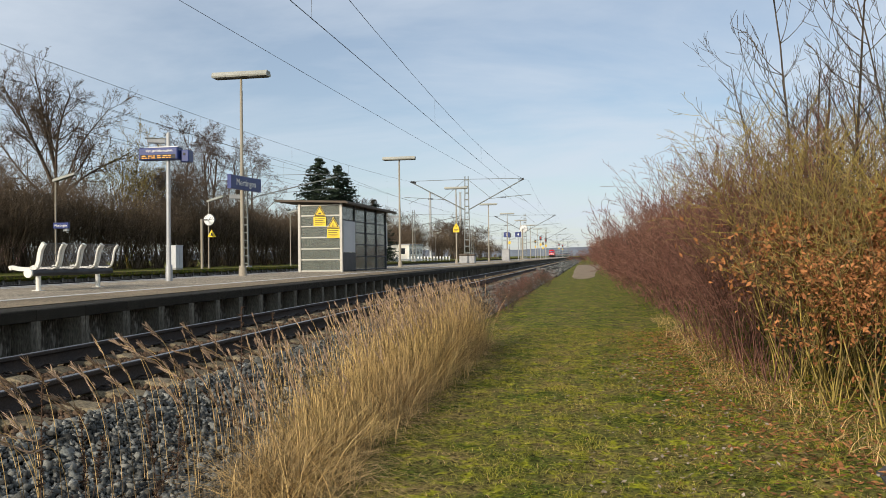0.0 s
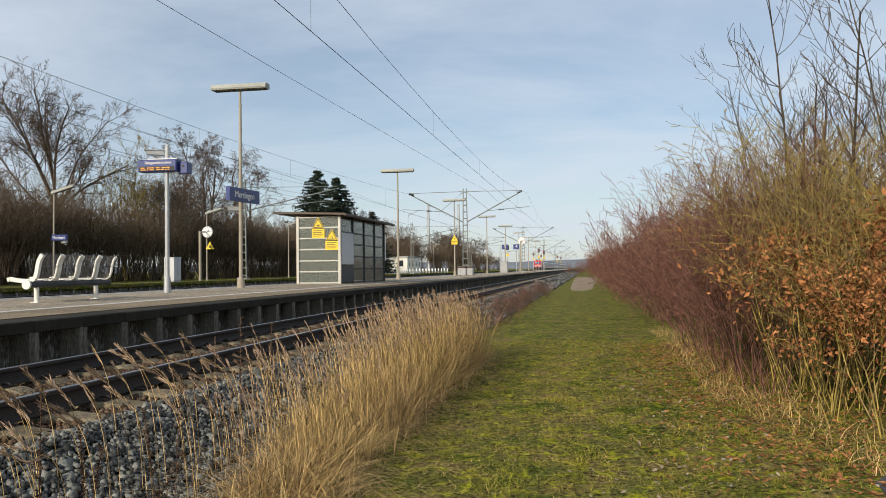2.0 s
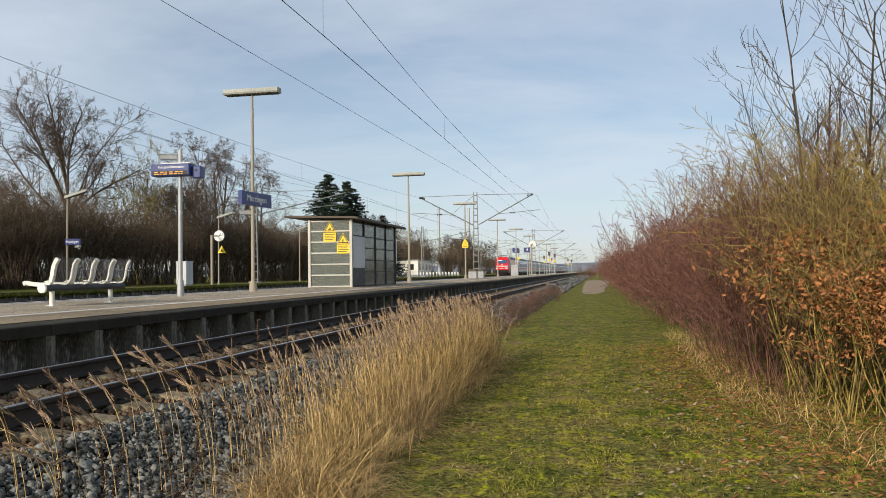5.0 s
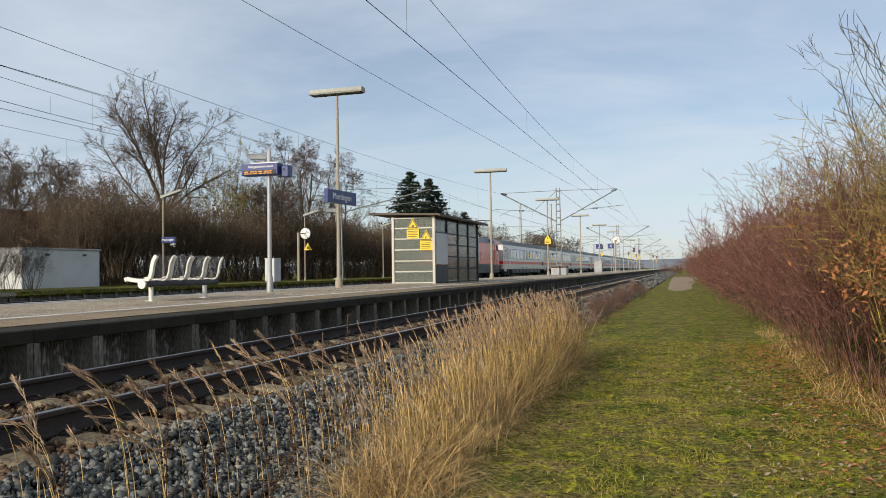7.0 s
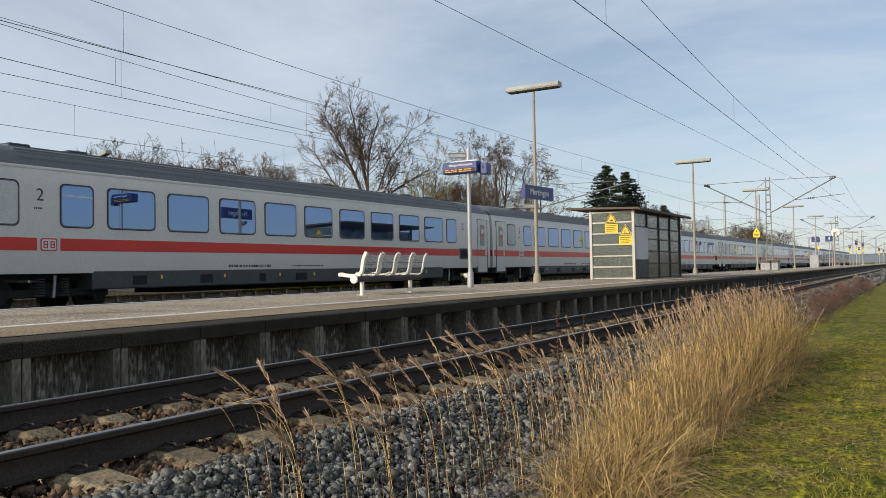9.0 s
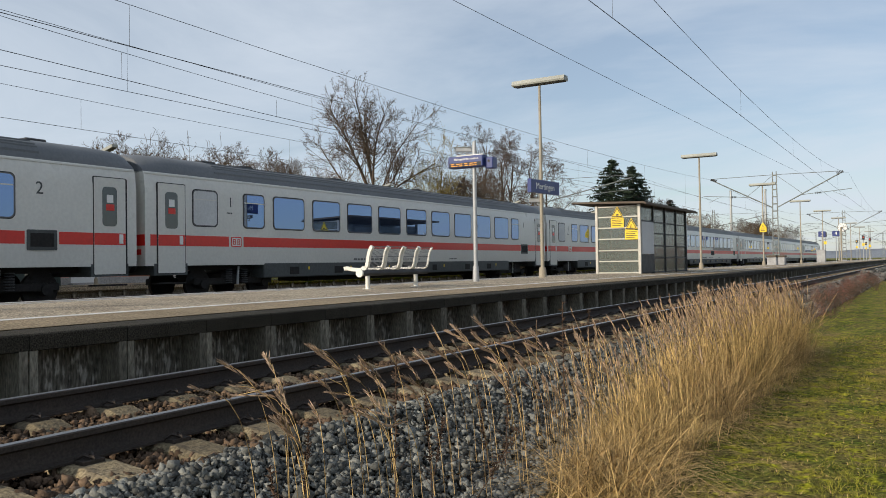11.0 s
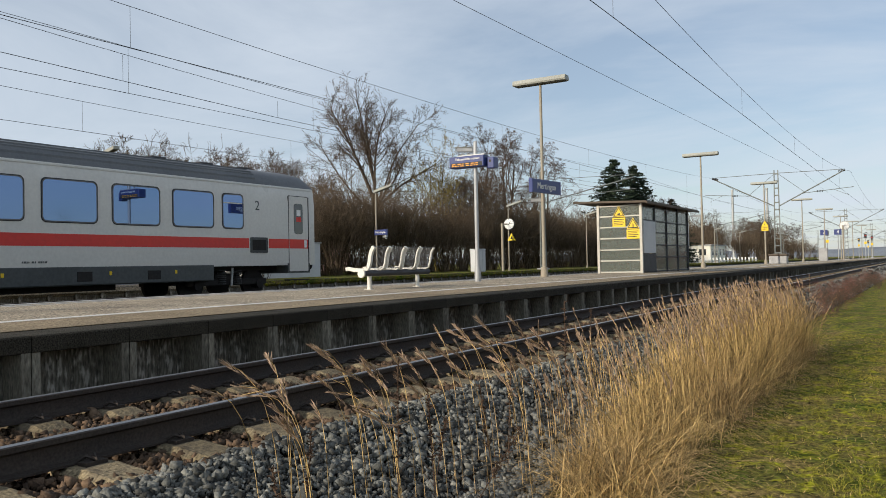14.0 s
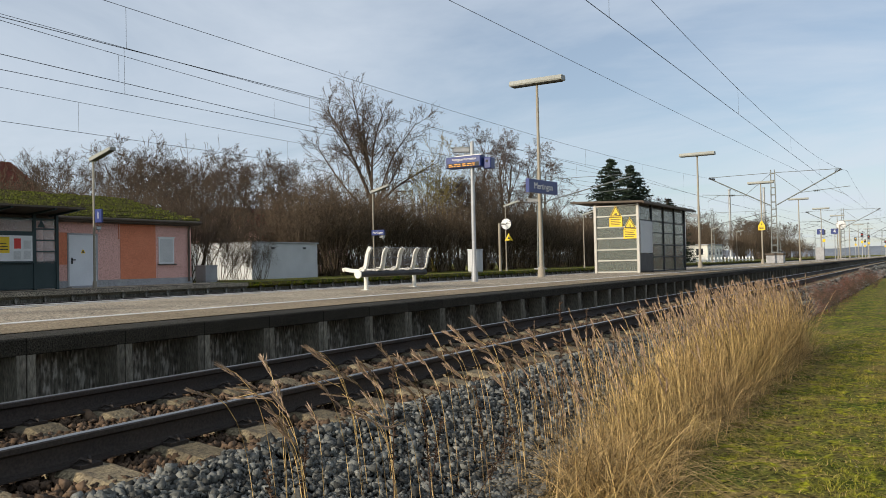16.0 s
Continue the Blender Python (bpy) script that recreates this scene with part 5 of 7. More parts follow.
        part("handle_box", Geo().box(W, W + 0.03, o + a + 0.72, o + a + 0.84, 1.58, 1.82, 0.008), M_WHITE, dr)
        part("step", Geo().box(W - 0.25, W + 0.02, o + a, o + a + 0.95, 0.50, 0.54), M_UNDER, dr)
    window(ob, o + 1.77, o + 2.66, 2.14, 3.14, W, M_WHITEWALL, True)
    window(ob, o + 3.74, o + 4.60, 2.14, 3.14, W, M_COACHGLASS, True)
    for k in range(9):
        window(ob, o + 5.05 + 1.91 * k, o + 6.49 + 1.91 * k, 2.14, 3.14, W, M_COACHGLASS)
    window(ob, o + 22.15, o + 22.95, 2.14, 3.14, W, M_COACHGLASS, True)
    part("class_number", lettering(digit, 0.42, 0.002), M_SKIRT, ob, "grey class number", at=pose(W + 0.004, o + 3.2, 2.85, 0, 0, 90))
    part("class_number", lettering(digit, 0.42, 0.002), M_SKIRT, ob, "grey class number", at=pose(W + 0.004, o + 23.57, 2.85, 0, 0, 90))
    small_print(ob, o + 3.05, 2.52, 4, W, 1)
    small_print(ob, o + 9.2, 1.12, 24, W, 2, 0.07)
    small_print(ob, o + 12.0, 1.13, 22, W, 3)
    small_print(ob, o + 16.0, 1.14, 10, W, 4)
    gr = part("air_grille", Geo().prism(rounded(o + 23.25, o + 24.0, 1.40, 1.88, 0.03), W - 0.01, W + 0.02, "x"), M_SKIRT, ob, "grey framed air grille")
    part("grille_field", Geo().box(W, W + 0.024, o + 23.33, o + 23.92, 1.48, 1.80), M_UNDER, gr)
    if patched:
        plate(ob, "repaint", W, o + 13.5, o + 21.9, 1.86, 2.12, M_REPAINT, 0.003, "uneven grey repainted patch")
        g2 = part("side_grille", Geo().prism(rounded(o + 12.7, o + 14.1, 1.38, 1.82, 0.1), W - 0.01, W + 0.022, "x"), M_SKIRT, ob, "rounded grey side grille")
        part("grille_field", Geo().prism(rounded(o + 12.78, o + 14.02, 1.44, 1.76, 0.08), W, W + 0.026, "x"), M_UNDER, g2)
    bogie(ob, o + 3.7)
    bogie(ob, o + 22.7)
    for s in (-1, 1):
        bel = Geo()
        for i in range(3):
            bel.box(-0.62, 0.62, s * (L + 0.04 + 0.08 * i) - 0.03, s * (L + 0.04 + 0.08 * i) + 0.03, 0.95, 3.35, 0.03)
        part("bellows", bel, M_RUBBER, ob, "black rubber gangway bellows")
        for x in (-0.87, 0.87):
            part("buffer", Geo().tube([(x, s * L, 1.05), (x, s * (L + 0.24), 1.05)], 0.11, 10).tube([(x, s * (L + 0.21), 1.05), (x, s * (L + 0.25), 1.05)], 0.24, 14), M_UNDER, ob)
        part("end_stripe", Geo().box(-W + 0.02, W - 0.02, s * L - 0.006, s * L + 0.006, 1.545, 1.845), M_STRIPE, ob)
        for x in (-1.15, 1.15):
            part("tail_lamp", Geo().box(x - 0.09, x + 0.09, s * L - 0.01, s * L + 0.03, 1.3, 1.45, 0.01), M_STRIPE, ob)
    return ob


def pantograph(parent, y, up):
    base = Geo().box(-0.7, 0.7, y - 0.9, y + 0.9, 4.12, 4.16)
    for x in (-0.6, 0.6):
        base.tube([(x, y - 0.9, 4.02), (x, y + 0.9, 4.02)], 0.035, 6)
    for x in (-0.6, 0.6):
        for yy in (y - 0.8, y + 0.8):
            base.tube([(x, yy, 3.92), (x, yy, 4.14)], 0.07, 8)
    pg = part("pantograph", base, M_DARKSTEEL, parent, "black pantograph on insulators")
    if up:
        knee, top = (0, y - 2.0, 5.05), (0, y + 0.9, 5.84)
        part("lower_arm", Geo().tube([(0, y + 0.3, 4.15), knee], 0.055, 8), M_DARKSTEEL, pg)
        part("upper_arm", Geo().tube([(knee[0] - 0.3, knee[1], knee[2]), (-0.5, top[1], top[2])], 0.028, 6).tube([(0.3, knee[1], knee[2]), (0.5, top[1], top[2])], 0.028, 6).tube([(-0.3, knee[1], knee[2]), (0.3, knee[1], knee[2])], 0.04, 6), M_DARKSTEEL, pg)
        for yy in (-0.2, 0.2):
            part("collector", Geo().tube([(-0.95, top[1] + yy, top[2] - 0.14), (-0.7, top[1] + yy, top[2] + 0.03), (0.7, top[1] + yy, top[2] + 0.03), (0.95, top[1] + yy, top[2] - 0.14)], 0.022, 6), M_DARKSTEEL, pg)
    else:
        for x in (-0.4, 0.4):
            part("folded_arm", Geo().tube([(x, y - 1.3, 4.22), (x, y + 1.2, 4.34)], 0.03, 6), M_DARKSTEEL, pg)
        for yy in (-1.1, 1.0):
            part("collector", Geo().tube([(-0.95, y + yy, 4.25), (-0.6, y + yy, 4.40), (0.6, y + yy, 4.40), (0.95, y + yy, 4.25)], 0.025, 6), M_DARKSTEEL, pg)
    return pg


def locomotive():
    W = 1.45
    ob = thing("electric_locomotive", "traffic red electric locomotive with grey roof and raised rear pantograph", "locomotive", (-19.2, 0, 0))
    H = 9.05
    pts = [(0.72, 0.0), (1.50, 0.0), (2.66, 0.52), (3.46, 0.93), (3.92, 1.22), (4.02, 1.42)]
    wid_f = [1.18, 1.22, 1.20, 1.14, 1.02, 0.70]
    wid_b = [W - 0.02, W, W, W - 0.03, W - 0.24, 0.85]
    rings = [(-H, wid_f, 1), (-H, wid_b, 2), (H, wid_b, -2), (H, wid_f, -1)]
    g = Geo()
    n = 12
    for y, ws, s in rings:
        half = []
        for (z, off), w in zip(pts, ws):
            yy = y + off * (1 if s > 0 else -1) if abs(s) == 1 else y + (1.25 + off * 0.45) * (1 if s > 0 else -1)
            half.append((w, yy, z))
        g.v += half + [(-a, b, c) for a, b, c in reversed(half)]
    for j in range(3):
        g.f += [(j * n + i, j * n + i + 1, (j + 1) * n + i + 1, (j + 1) * n + i) for i in range(n - 1)]
        g.f.append((j * n + n - 1, j * n, (j + 1) * n, (j + 1) * n + n - 1))
    for j in (0, 3):
        g.f += [(j * n + i, j * n + i + 1, j * n + 10 - i, j * n + 11 - i) for i in range(5)]
    body = part("body", g, M_TRAINRED, ob, "glossy red body shell")
    gr = Geo().prism([(W + 0.006, 0.70), (W + 0.008, 1.50), (-W - 0.008, 1.50), (-W - 0.006, 0.70)], -H + 1.75, H - 1.35)
    part("lower_band", gr, M_SKIRT, ob, "dark grey lower body band")
    rp = [(W - 0.02, 3.47), (W - 0.23, 3.94), (0.84, 4.05), (-0.84, 4.05), (-W + 0.23, 3.94), (-W + 0.02, 3.47)]
    roof = part("roof", Geo().prism(rp, -H + 4.2, H - 2.75), M_LOCOROOF, ob, "grey roof hood with vents")
    part("roof_front_fillet", Geo().prism(rp, -H + 3.85, -H + 4.2), M_LOCOROOF, roof)
    for y in (-0.9, 2.9):
        part("roof_joint", Geo().prism([(a * 1.004, z + 0.012) for a, z in rp], y - 0.03, y + 0.03), M_UNDER, roof)
    for y, w in ((-4.1, 1.1), (3.9, 0.75), (4.85, 0.75)):
        vg = Geo()
        vg.add([(W - 0.07, y, 3.59), (W - 0.07, y + w, 3.59), (W - 0.17, y + w, 3.81), (W - 0.17, y, 3.81)], [(0, 1, 2, 3)])
        vg.v = [(a + 0.02, b, c + 0.012) for a, b, c in vg.v]
        part("vent", vg, M_UNDER, roof, "black louvred vent")
    # cab ends
    for s in (-1, 1):
        def at(u, z, out=0.012):
            """A point on the sloping front: u from -1 to 1 across, z its height."""
            for k in range(5):
                if pts[k][0] <= z <= pts[k + 1][0]:
                    f = (z - pts[k][0]) / (pts[k + 1][0] - pts[k][0])
                    off = pts[k][1] + (pts[k + 1][1] - pts[k][1]) * f
                    w = wid_f[k] + (wid_f[k + 1] - wid_f[k]) * f
                    return (u * w, s * (H - off + out), z + 0.3 * out)
            return (0, 0, 0)

        def quad(name, u0, u1, z0, z1, material, parent, label="", out=0.012, depth=0.012):
            a = [at(u0, z0, out), at(u1, z0, out), at(u1, z1, out), at(u0, z1, out)]
            b = [(x, y - s * depth * 2, z) for x, y, z in a]
            return part(name, Geo().add(a + b, [(0, 1, 2, 3), (7, 6, 5, 4), (0, 4, 5, 1), (1, 5, 6, 2), (2, 6, 7, 3), (3, 7, 4, 0)]), material, parent, label)

        cab = quad("windscreen_frame", -0.90, 0.90, 2.70, 3.44, M_RUBBER, ob, "black windscreen surround", 0.01)
        for u0, u1 in ((-0.87, -0.02), (0.02, 0.87)):
            quad("windscreen", u0, u1, 2.73, 3.41, M_COACHGLASS, cab, "split windscreen pane", 0.016)
        quad("sunblind", -0.84, -0.05, 3.22, 3.40, M_WHITE, cab, "", 0.02)
        for u in (-0.84, 0.62):
            p, q = at(u, 2.66, 0.05), at(u + 0.2, 3.32, 0.05)
            part("wiper", Geo().tube([p, q], 0.018, 5), M_BLACK, cab)
        quad("top_lamp", -0.09, 0.09, 2.42, 2.60, M_HEADLIGHT, ob, "", 0.02)
        for u in (-0.72, -0.34, 0.34, 0.72):
            quad("grab_handle", u - 0.09, u + 0.09, 2.44, 2.49, M_BLACK, ob, "", 0.04)
        for u in (-0.62, 0.62):
            quad("pale_panel", u - 0.36, u + 0.36, 1.98, 2.27, M_FRONTGREY, ob, "pale grey front panel", 0.008)
            lamp = quad("headlight", u * 1.24 - 0.22, u * 1.24 + 0.2, 1.58, 1.86, M_FRONTGREY, ob, "square headlight unit", 0.02)
            quad("lens", u * 1.24 - 0.17, u * 1.24 + 0.15, 1.62, 1.82, M_HEADLIGHT, lamp, "", 0.03)
        quad("lower_front", -0.97, 0.97, 0.73, 1.40, M_UNDER, ob, "black lower front", 0.01)
        em = quad("emblem", -0.20, 0.20, 1.98, 2.27, M_WHITE, ob, "white emblem with red bars", 0.015)
        for u in (-0.13, -0.04, 0.05, 0.13):
            quad("emblem_bar", u - 0.02, u + 0.02, 2.05, 2.21, M_STRIPE, em, "", 0.02)
        for k in range(6):
            quad("number_bar", -0.30 + 0.10 * k, -0.245 + 0.10 * k, 1.66, 1.76, M_WHITE, ob, "", 0.012)
        part("buffer_beam", Geo().box(-1.3, 1.3, min(s * (H - 0.5), s * (H + 0.02)), max(s * (H - 0.5), s * (H + 0.02)), 0.85, 1.38, 0.03), M_UNDER, ob, "black buffer beam")
        for x in (-0.87, 0.87):
            bf = part("buffer", Geo().tube([(x, s * H, 1.05), (x, s * (H + 0.45), 1.05)], 0.13, 10), M_UNDER, ob)
            part("buffer_plate", Geo().box(x - 0.31, x + 0.31, min(s * (H + 0.42), s * (H + 0.48)), max(s * (H + 0.42), s * (H + 0.48)), 0.86, 1.24, 0.02), M_UNDER, bf)
        hs = Geo()
        for x in (-0.45, -0.25, 0.25, 0.5):
            hs.tube([(x, s * (H + 0.05), 0.95), (x + 0.05, s * (H + 0.25), 0.6), (x + 0.1, s * (H + 0.12), 0.35)], 0.03, 6)
        part("hoses", hs, M_RUBBER, ob)
        part("coupler", Geo().tube([(0, s * H, 1.04), (0, s * (H + 0.35), 1.0), (0, s * (H + 0.38), 0.7)], 0.05, 6), M_UNDER, ob)
        part("snow_plough", Geo().box(-1.2, 1.2, min(s * (H - 0.7), s * (H - 0.3)), max(s * (H - 0.7), s * (H - 0.3)), 0.2, 0.6, 0.04), M_UNDER, ob)
        # cab side window, door, rails
        yc = s * (H - 2.05)
        y0, y1 = (yc - 0.32, yc + 0.32)
        slope = -0.22 * s
        shape = [(y0 if s > 0 else y0 + 0.0, 2.80), (y1, 2.80), (y1 - (0.22 if s > 0 else 0), 3.40), (y0 + (0.22 if s < 0 else 0), 3.40)]
        sw = part("cab_window_frame", Geo().prism([(a * 1.0, b) for a, b in shape], W - 0.02, W + 0.012, "x"), M_RUBBER, ob, "black side window surround")
        cx = sum(a for a, b in shape) / 4
        part("cab_window", Geo().prism([(cx + (a - cx) * 0.86, 3.10 + (b - 3.10) * 0.88) for a, b in shape], W, W + 0.018, "x"), M_COACHGLASS, sw, "cab side window")
        dy = s * (H - 2.95)
        dr = part("cab_door", Geo().prism(rounded(dy - 0.36, dy + 0.36, 1.1, 3.45, 0.05), W - 0.02, W + 0.010, "x"), M_TRAINRED, ob)
        for yy in (dy - 0.43, dy + 0.43):
            part("handrail", Geo().tube([(W + 0.01, yy, 1.3), (W + 0.06, yy, 1.33), (W + 0.06, yy, 2.85), (W + 0.01, yy, 2.88)], 0.018, 6), M_GALV, dr, "steel handrail", smooth=True)
        part("door_handle", Geo().box(W, W + 0.05, dy - 0.3, dy - 0.12, 2.15, 2.2), M_GALV, dr)
        for z in (1.28, 0.92, 0.55):
            part("step_recess", Geo().prism(rounded(dy - 0.28, dy + 0.28, z - 0.1, z + 0.1, 0.03), W - 0.02, W + 0.014, "x"), M_UNDER, ob)
        part("front_step", Geo().prism(rounded(s * (H - 0.9) - 0.28, s * (H - 0.9) + 0.28, 1.0, 1.18, 0.04), W - 0.2, W - 0.06, "x"), M_UNDER, ob)
    logo(ob, 0.55, 2.28, 0.72, W + 0.001)
    small_print(ob, 0.0, 1.32, 14, W + 0.008, 7, 0.09)
    small_print(ob, -4.0, 1.36, 10, W + 0.008, 8)
    for y in (-6.9, -3.0, 2.5, 7.1):
        part("flap", Geo().box(W - 0.01, W + 0.016, y - 0.13, y + 0.13, 0.82, 1.08, 0.01), M_UNDER, ob)
    part("band_seam", Geo().box(W, W + 0.012, -H + 1.8, H - 1.4, 1.16, 1.175), M_UNDER, ob)
    for y in (-5.3, 5.3):
        bogie(ob, y, 2.65)
    part("underfloor", Geo().box(-1.0, 1.0, -2.6, 2.6, 0.32, 0.72, 0.06), M_UNDER, ob)
    pantograph(ob, -4.6, False)
    pantograph(ob, 6.0, True)
    return ob


def train_rows(y8):
    """Rows of a vehicle whose middle stands at y8 at 8 seconds, at constant speed."""
    held = ((0, 0), (2, 0), (4, 0), (6, 0), (7, 0), (8, 0), (8.5, 0.2), (9, 1.4), (9.5, 1.5), (10, 1.6), (11, 1.65), (12, 1.68), (12.5, 1.7), (13, 1.6), (13.5, 0.2), (14, 0.33), (15, 0.4), (16, 0.4))
    return [(t, pose(-19.2, y8 - SPEED * (t - 8.0) + d, 0)) for t, d in held]


LOCO = locomotive()
COACHES = [coach(False)]
for i in range(1, 11):
    if i == 7:
        COACHES.append(coach(True))
    elif i == 5:
        COACHES.append(coach(False, "1"))
    elif i == 6:
        COACHES.append(copy_thing(COACHES[5], pose(-19.2, 0, 0)))
    elif i == 10:
        COACHES.append(copy_thing(COACHES[0], pose(-19.2, 0, 0)))
    else:
        COACHES.append(copy_thing(COACHES[0], pose(-19.2, 0, 0)))


# ---- plants ----
def twig_mesh(name, segs, material):
    """Three-sided tapering prisms for branch segments (start, end, radius, radius)."""
    a = np.array([s[0] for s in segs])
    b = np.array([s[1] for s in segs])
    ra = np.array([s[2] for s in segs])[:, None]
    rb = np.array([s[3] for s in segs])[:, None]
    d = b - a
    d /= np.linalg.norm(d, axis=1, keepdims=True) + 1e-9
    ref = np.where(np.abs(d[:, 2:3]) < 0.9, np.array([[0, 0, 1.0]]), np.array([[1.0, 0, 0]]))
    u = np.cross(d, ref)
    u /= np.linalg.norm(u, axis=1, keepdims=True) + 1e-9
    w = np.cross(d, u)
    vs = []
    for p, r in ((a, ra), (b, rb)):
        for k in range(3):
            t = 2 * math.pi * k / 3
            vs.append(p + r * (u * math.cos(t) + w * math.sin(t)))
    v = np.stack(vs, 1).reshape(-1, 3)
    o = np.arange(len(segs))[:, None] * 6
    f = np.concatenate([o + np.array([[k, (k + 1) % 3, (k + 1) % 3 + 3, k + 3]]) for k in range(3)])
    return fast(name, v, f, material)


def grow(rng, out, p, d, length, r, lev, P):
    n = P["segs"][lev]
    step = length / n
    r_end = r * P["taper"]
    for i in range(n):
        wob = P["wob"][lev]
        d = Vector((d.x + rng.gauss(0, wob), d.y + rng.gauss(0, wob), d.z + rng.gauss(0, wob) * 0.6 + P["up"][lev])).normalized()
        q = p + d * step
        ra = r + (r_end - r) * i / n
        rb = r + (r_end - r) * (i + 1) / n
        out[min(lev, 1) if P.get("split") else 0].append((tuple(p), tuple(q), max(ra, P["rmin"]), max(rb, P["rmin"])))
        if lev < P["max"] and i >= P["from"][lev] * n - 0.01:
            k = P["kids"][lev]
            k = int(k) + (1 if rng.random() < k - int(k) else 0)
            for _ in range(k):
                ax = d.orthogonal().normalized()
                ax = Matrix.Rotation(rng.uniform(0, 2 * math.pi), 3, d) @ ax
                nd = Matrix.Rotation(radians(rng.uniform(*P["ang"][lev])), 3, ax) @ d
                grow(rng, out, q, nd, length * rng.uniform(*P["len"][lev]) * (1 - 0.45 * i / n), max(rb * P["rk"][lev], P["rmin"]), lev + 1, P)
        p = q


TREE = dict(split=True, max=4, segs=(7, 6, 5, 4, 3), taper=0.42, wob=(0.06, 0.10, 0.10, 0.10, 0.10), up=(0.06, 0.07, 0.07, 0.06, 0.04), kids=(3.2, 2.0, 1.7, 1.5), ang=((26, 62), (22, 55), (25, 60), (25, 65)), len=((0.58, 0.92), (0.42, 0.68), (0.38, 0.62), (0.38, 0.66)), rk=(0.46, 0.5, 0.5, 0.55), rmin=0.010)
TREE["from"] = (0.28, 0.25, 0.2, 0.2)
BIRCH = dict(TREE, kids=(2.6, 1.6, 1.6, 1.4), ang=((22, 45), (22, 50), (30, 70), (30, 80)), up=(0.05, 0.03, -0.05, -0.14, -0.2), rmin=0.010, len=((0.35, 0.55), (0.35, 0.55), (0.35, 0.6), (0.5, 0.8)))
SHRUB = dict(split=True, max=3, segs=(7, 5, 3, 2), taper=0.35, wob=(0.10, 0.11, 0.12, 0.12), up=(0.05, 0.05, 0.05, 0.03), kids=(1.6, 1.25, 0.9), ang=((22, 50), (24, 58), (28, 62)), len=((0.30, 0.56), (0.3, 0.58), (0.35, 0.65)), rk=(0.55, 0.55, 0.6), rmin=0.0028)
SHRUB["from"] = (0.25, 0.2, 0.2)
SAPLING = dict(SHRUB, max=2, segs=(13, 7, 4), kids=(2.0, 1.2), ang=((42, 66), (30, 55)), len=((0.20, 0.36), (0.22, 0.40)), up=(0.02, 0.13, 0.10), wob=(0.022, 0.05, 0.07), rmin=0.0036)
SAPLING["from"] = (0.22, 0.15)


def tree(seed, height, P, bark, twig, label, rr=0.018, lean=0.0):
    rng = random.Random(seed)
    out = [[], []]
    grow(rng, out, Vector((0, 0, -0.1)), Vector((lean, 0, 1)).normalized(), height * 0.62, height * rr, 0, P)
    ob = thing("bare_tree", label, "tree", (0, 0, 0))
    part("trunk", twig_mesh("trunk", out[0], bark), bark, ob)
    part("crown", twig_mesh("crown", out[1], twig), twig, ob, "crown of bare winter branches")
    top = max(s[1][2] for s in out[0] + out[1])
    f = height / top
    for c in ob.children:
        c.data.transform(Matrix.Scale(f, 4))
    return ob


def dome_tree(seed, height, spread, P, bark, twig, label):
    """A tree whose limbs fan out from a low fork and end on a rounded crown."""
    rng = random.Random(seed)
    out = [[], []]
    fork = height * 0.26
    r0 = height * 0.019
    pts = [Vector((0.04 * math.sin(i), 0.05 * math.cos(2 * i), -0.1 + (fork + 0.1) * i / 4)) for i in range(5)]
    for i in range(4):
        out[0].append((tuple(pts[i]), tuple(pts[i + 1]), r0 * (1.25 - 0.1 * i), r0 * (1.15 - 0.1 * i)))
    n = 13
    for k in range(n):
        az = 2.4 * k + rng.uniform(-0.25, 0.25)
        el = radians(86 - 68 * (k / (n - 1)) ** 0.85)
        base = pts[4] + Vector((0, 0, (height * 0.14) * (1 - k / n)))
        reach = 1 / math.hypot(math.cos(el) / spread, math.sin(el) / (height - fork))
        d = Vector((math.cos(az) * math.cos(el + 0.12), math.sin(az) * math.cos(el + 0.12), math.sin(el)))
        grow(rng, out, base, d.normalized(), reach * rng.uniform(0.70, 0.84) * (0.82 if k < 4 else 1.0), r0 * rng.uniform(0.28, 0.42), 1, P)
    out[0].append((tuple(pts[4]), tuple(pts[4] + Vector((0, 0, height * 0.17))), r0 * 0.85, r0 * 0.5))
    ob = thing("bare_tree", label, "tree", (0, 0, 0))
    part("trunk", twig_mesh("trunk", out[0], bark), bark, ob)
    part("crown", twig_mesh("crown", out[1], twig), twig, ob, "crown of bare winter branches")
    return ob


def shrub(seed, height, stems, spread, P, material, label, r0=0.012, name="shrub", up0=1.0):
    rng = random.Random(seed)
    out = [[], []]
    for i in range(stems):
        a, rad = rng.uniform(0, 2 * math.pi), rng.uniform(0.0, 0.35)
        d = Vector((math.cos(a) * spread * rng.uniform(0.1, 1), math.sin(a) * spread * rng.uniform(0.1, 1), up0)).normalized()
        grow(rng, out, Vector((math.cos(a) * rad, math.sin(a) * rad, -0.05)), d, height * rng.uniform(0.55, 0.95), r0 * rng.uniform(0.6, 1.2), 0, P)
    ob = thing(name, label, "shrub", (0, 0, 0))
    tagged(part("stem_clump", twig_mesh("stem_clump", out[0], material), material, ob), kind="stuff")
    tagged(part("crown", twig_mesh("crown", out[1], material), material, ob, "bare twigs"), kind="stuff")
    return ob, out[0] + out[1]


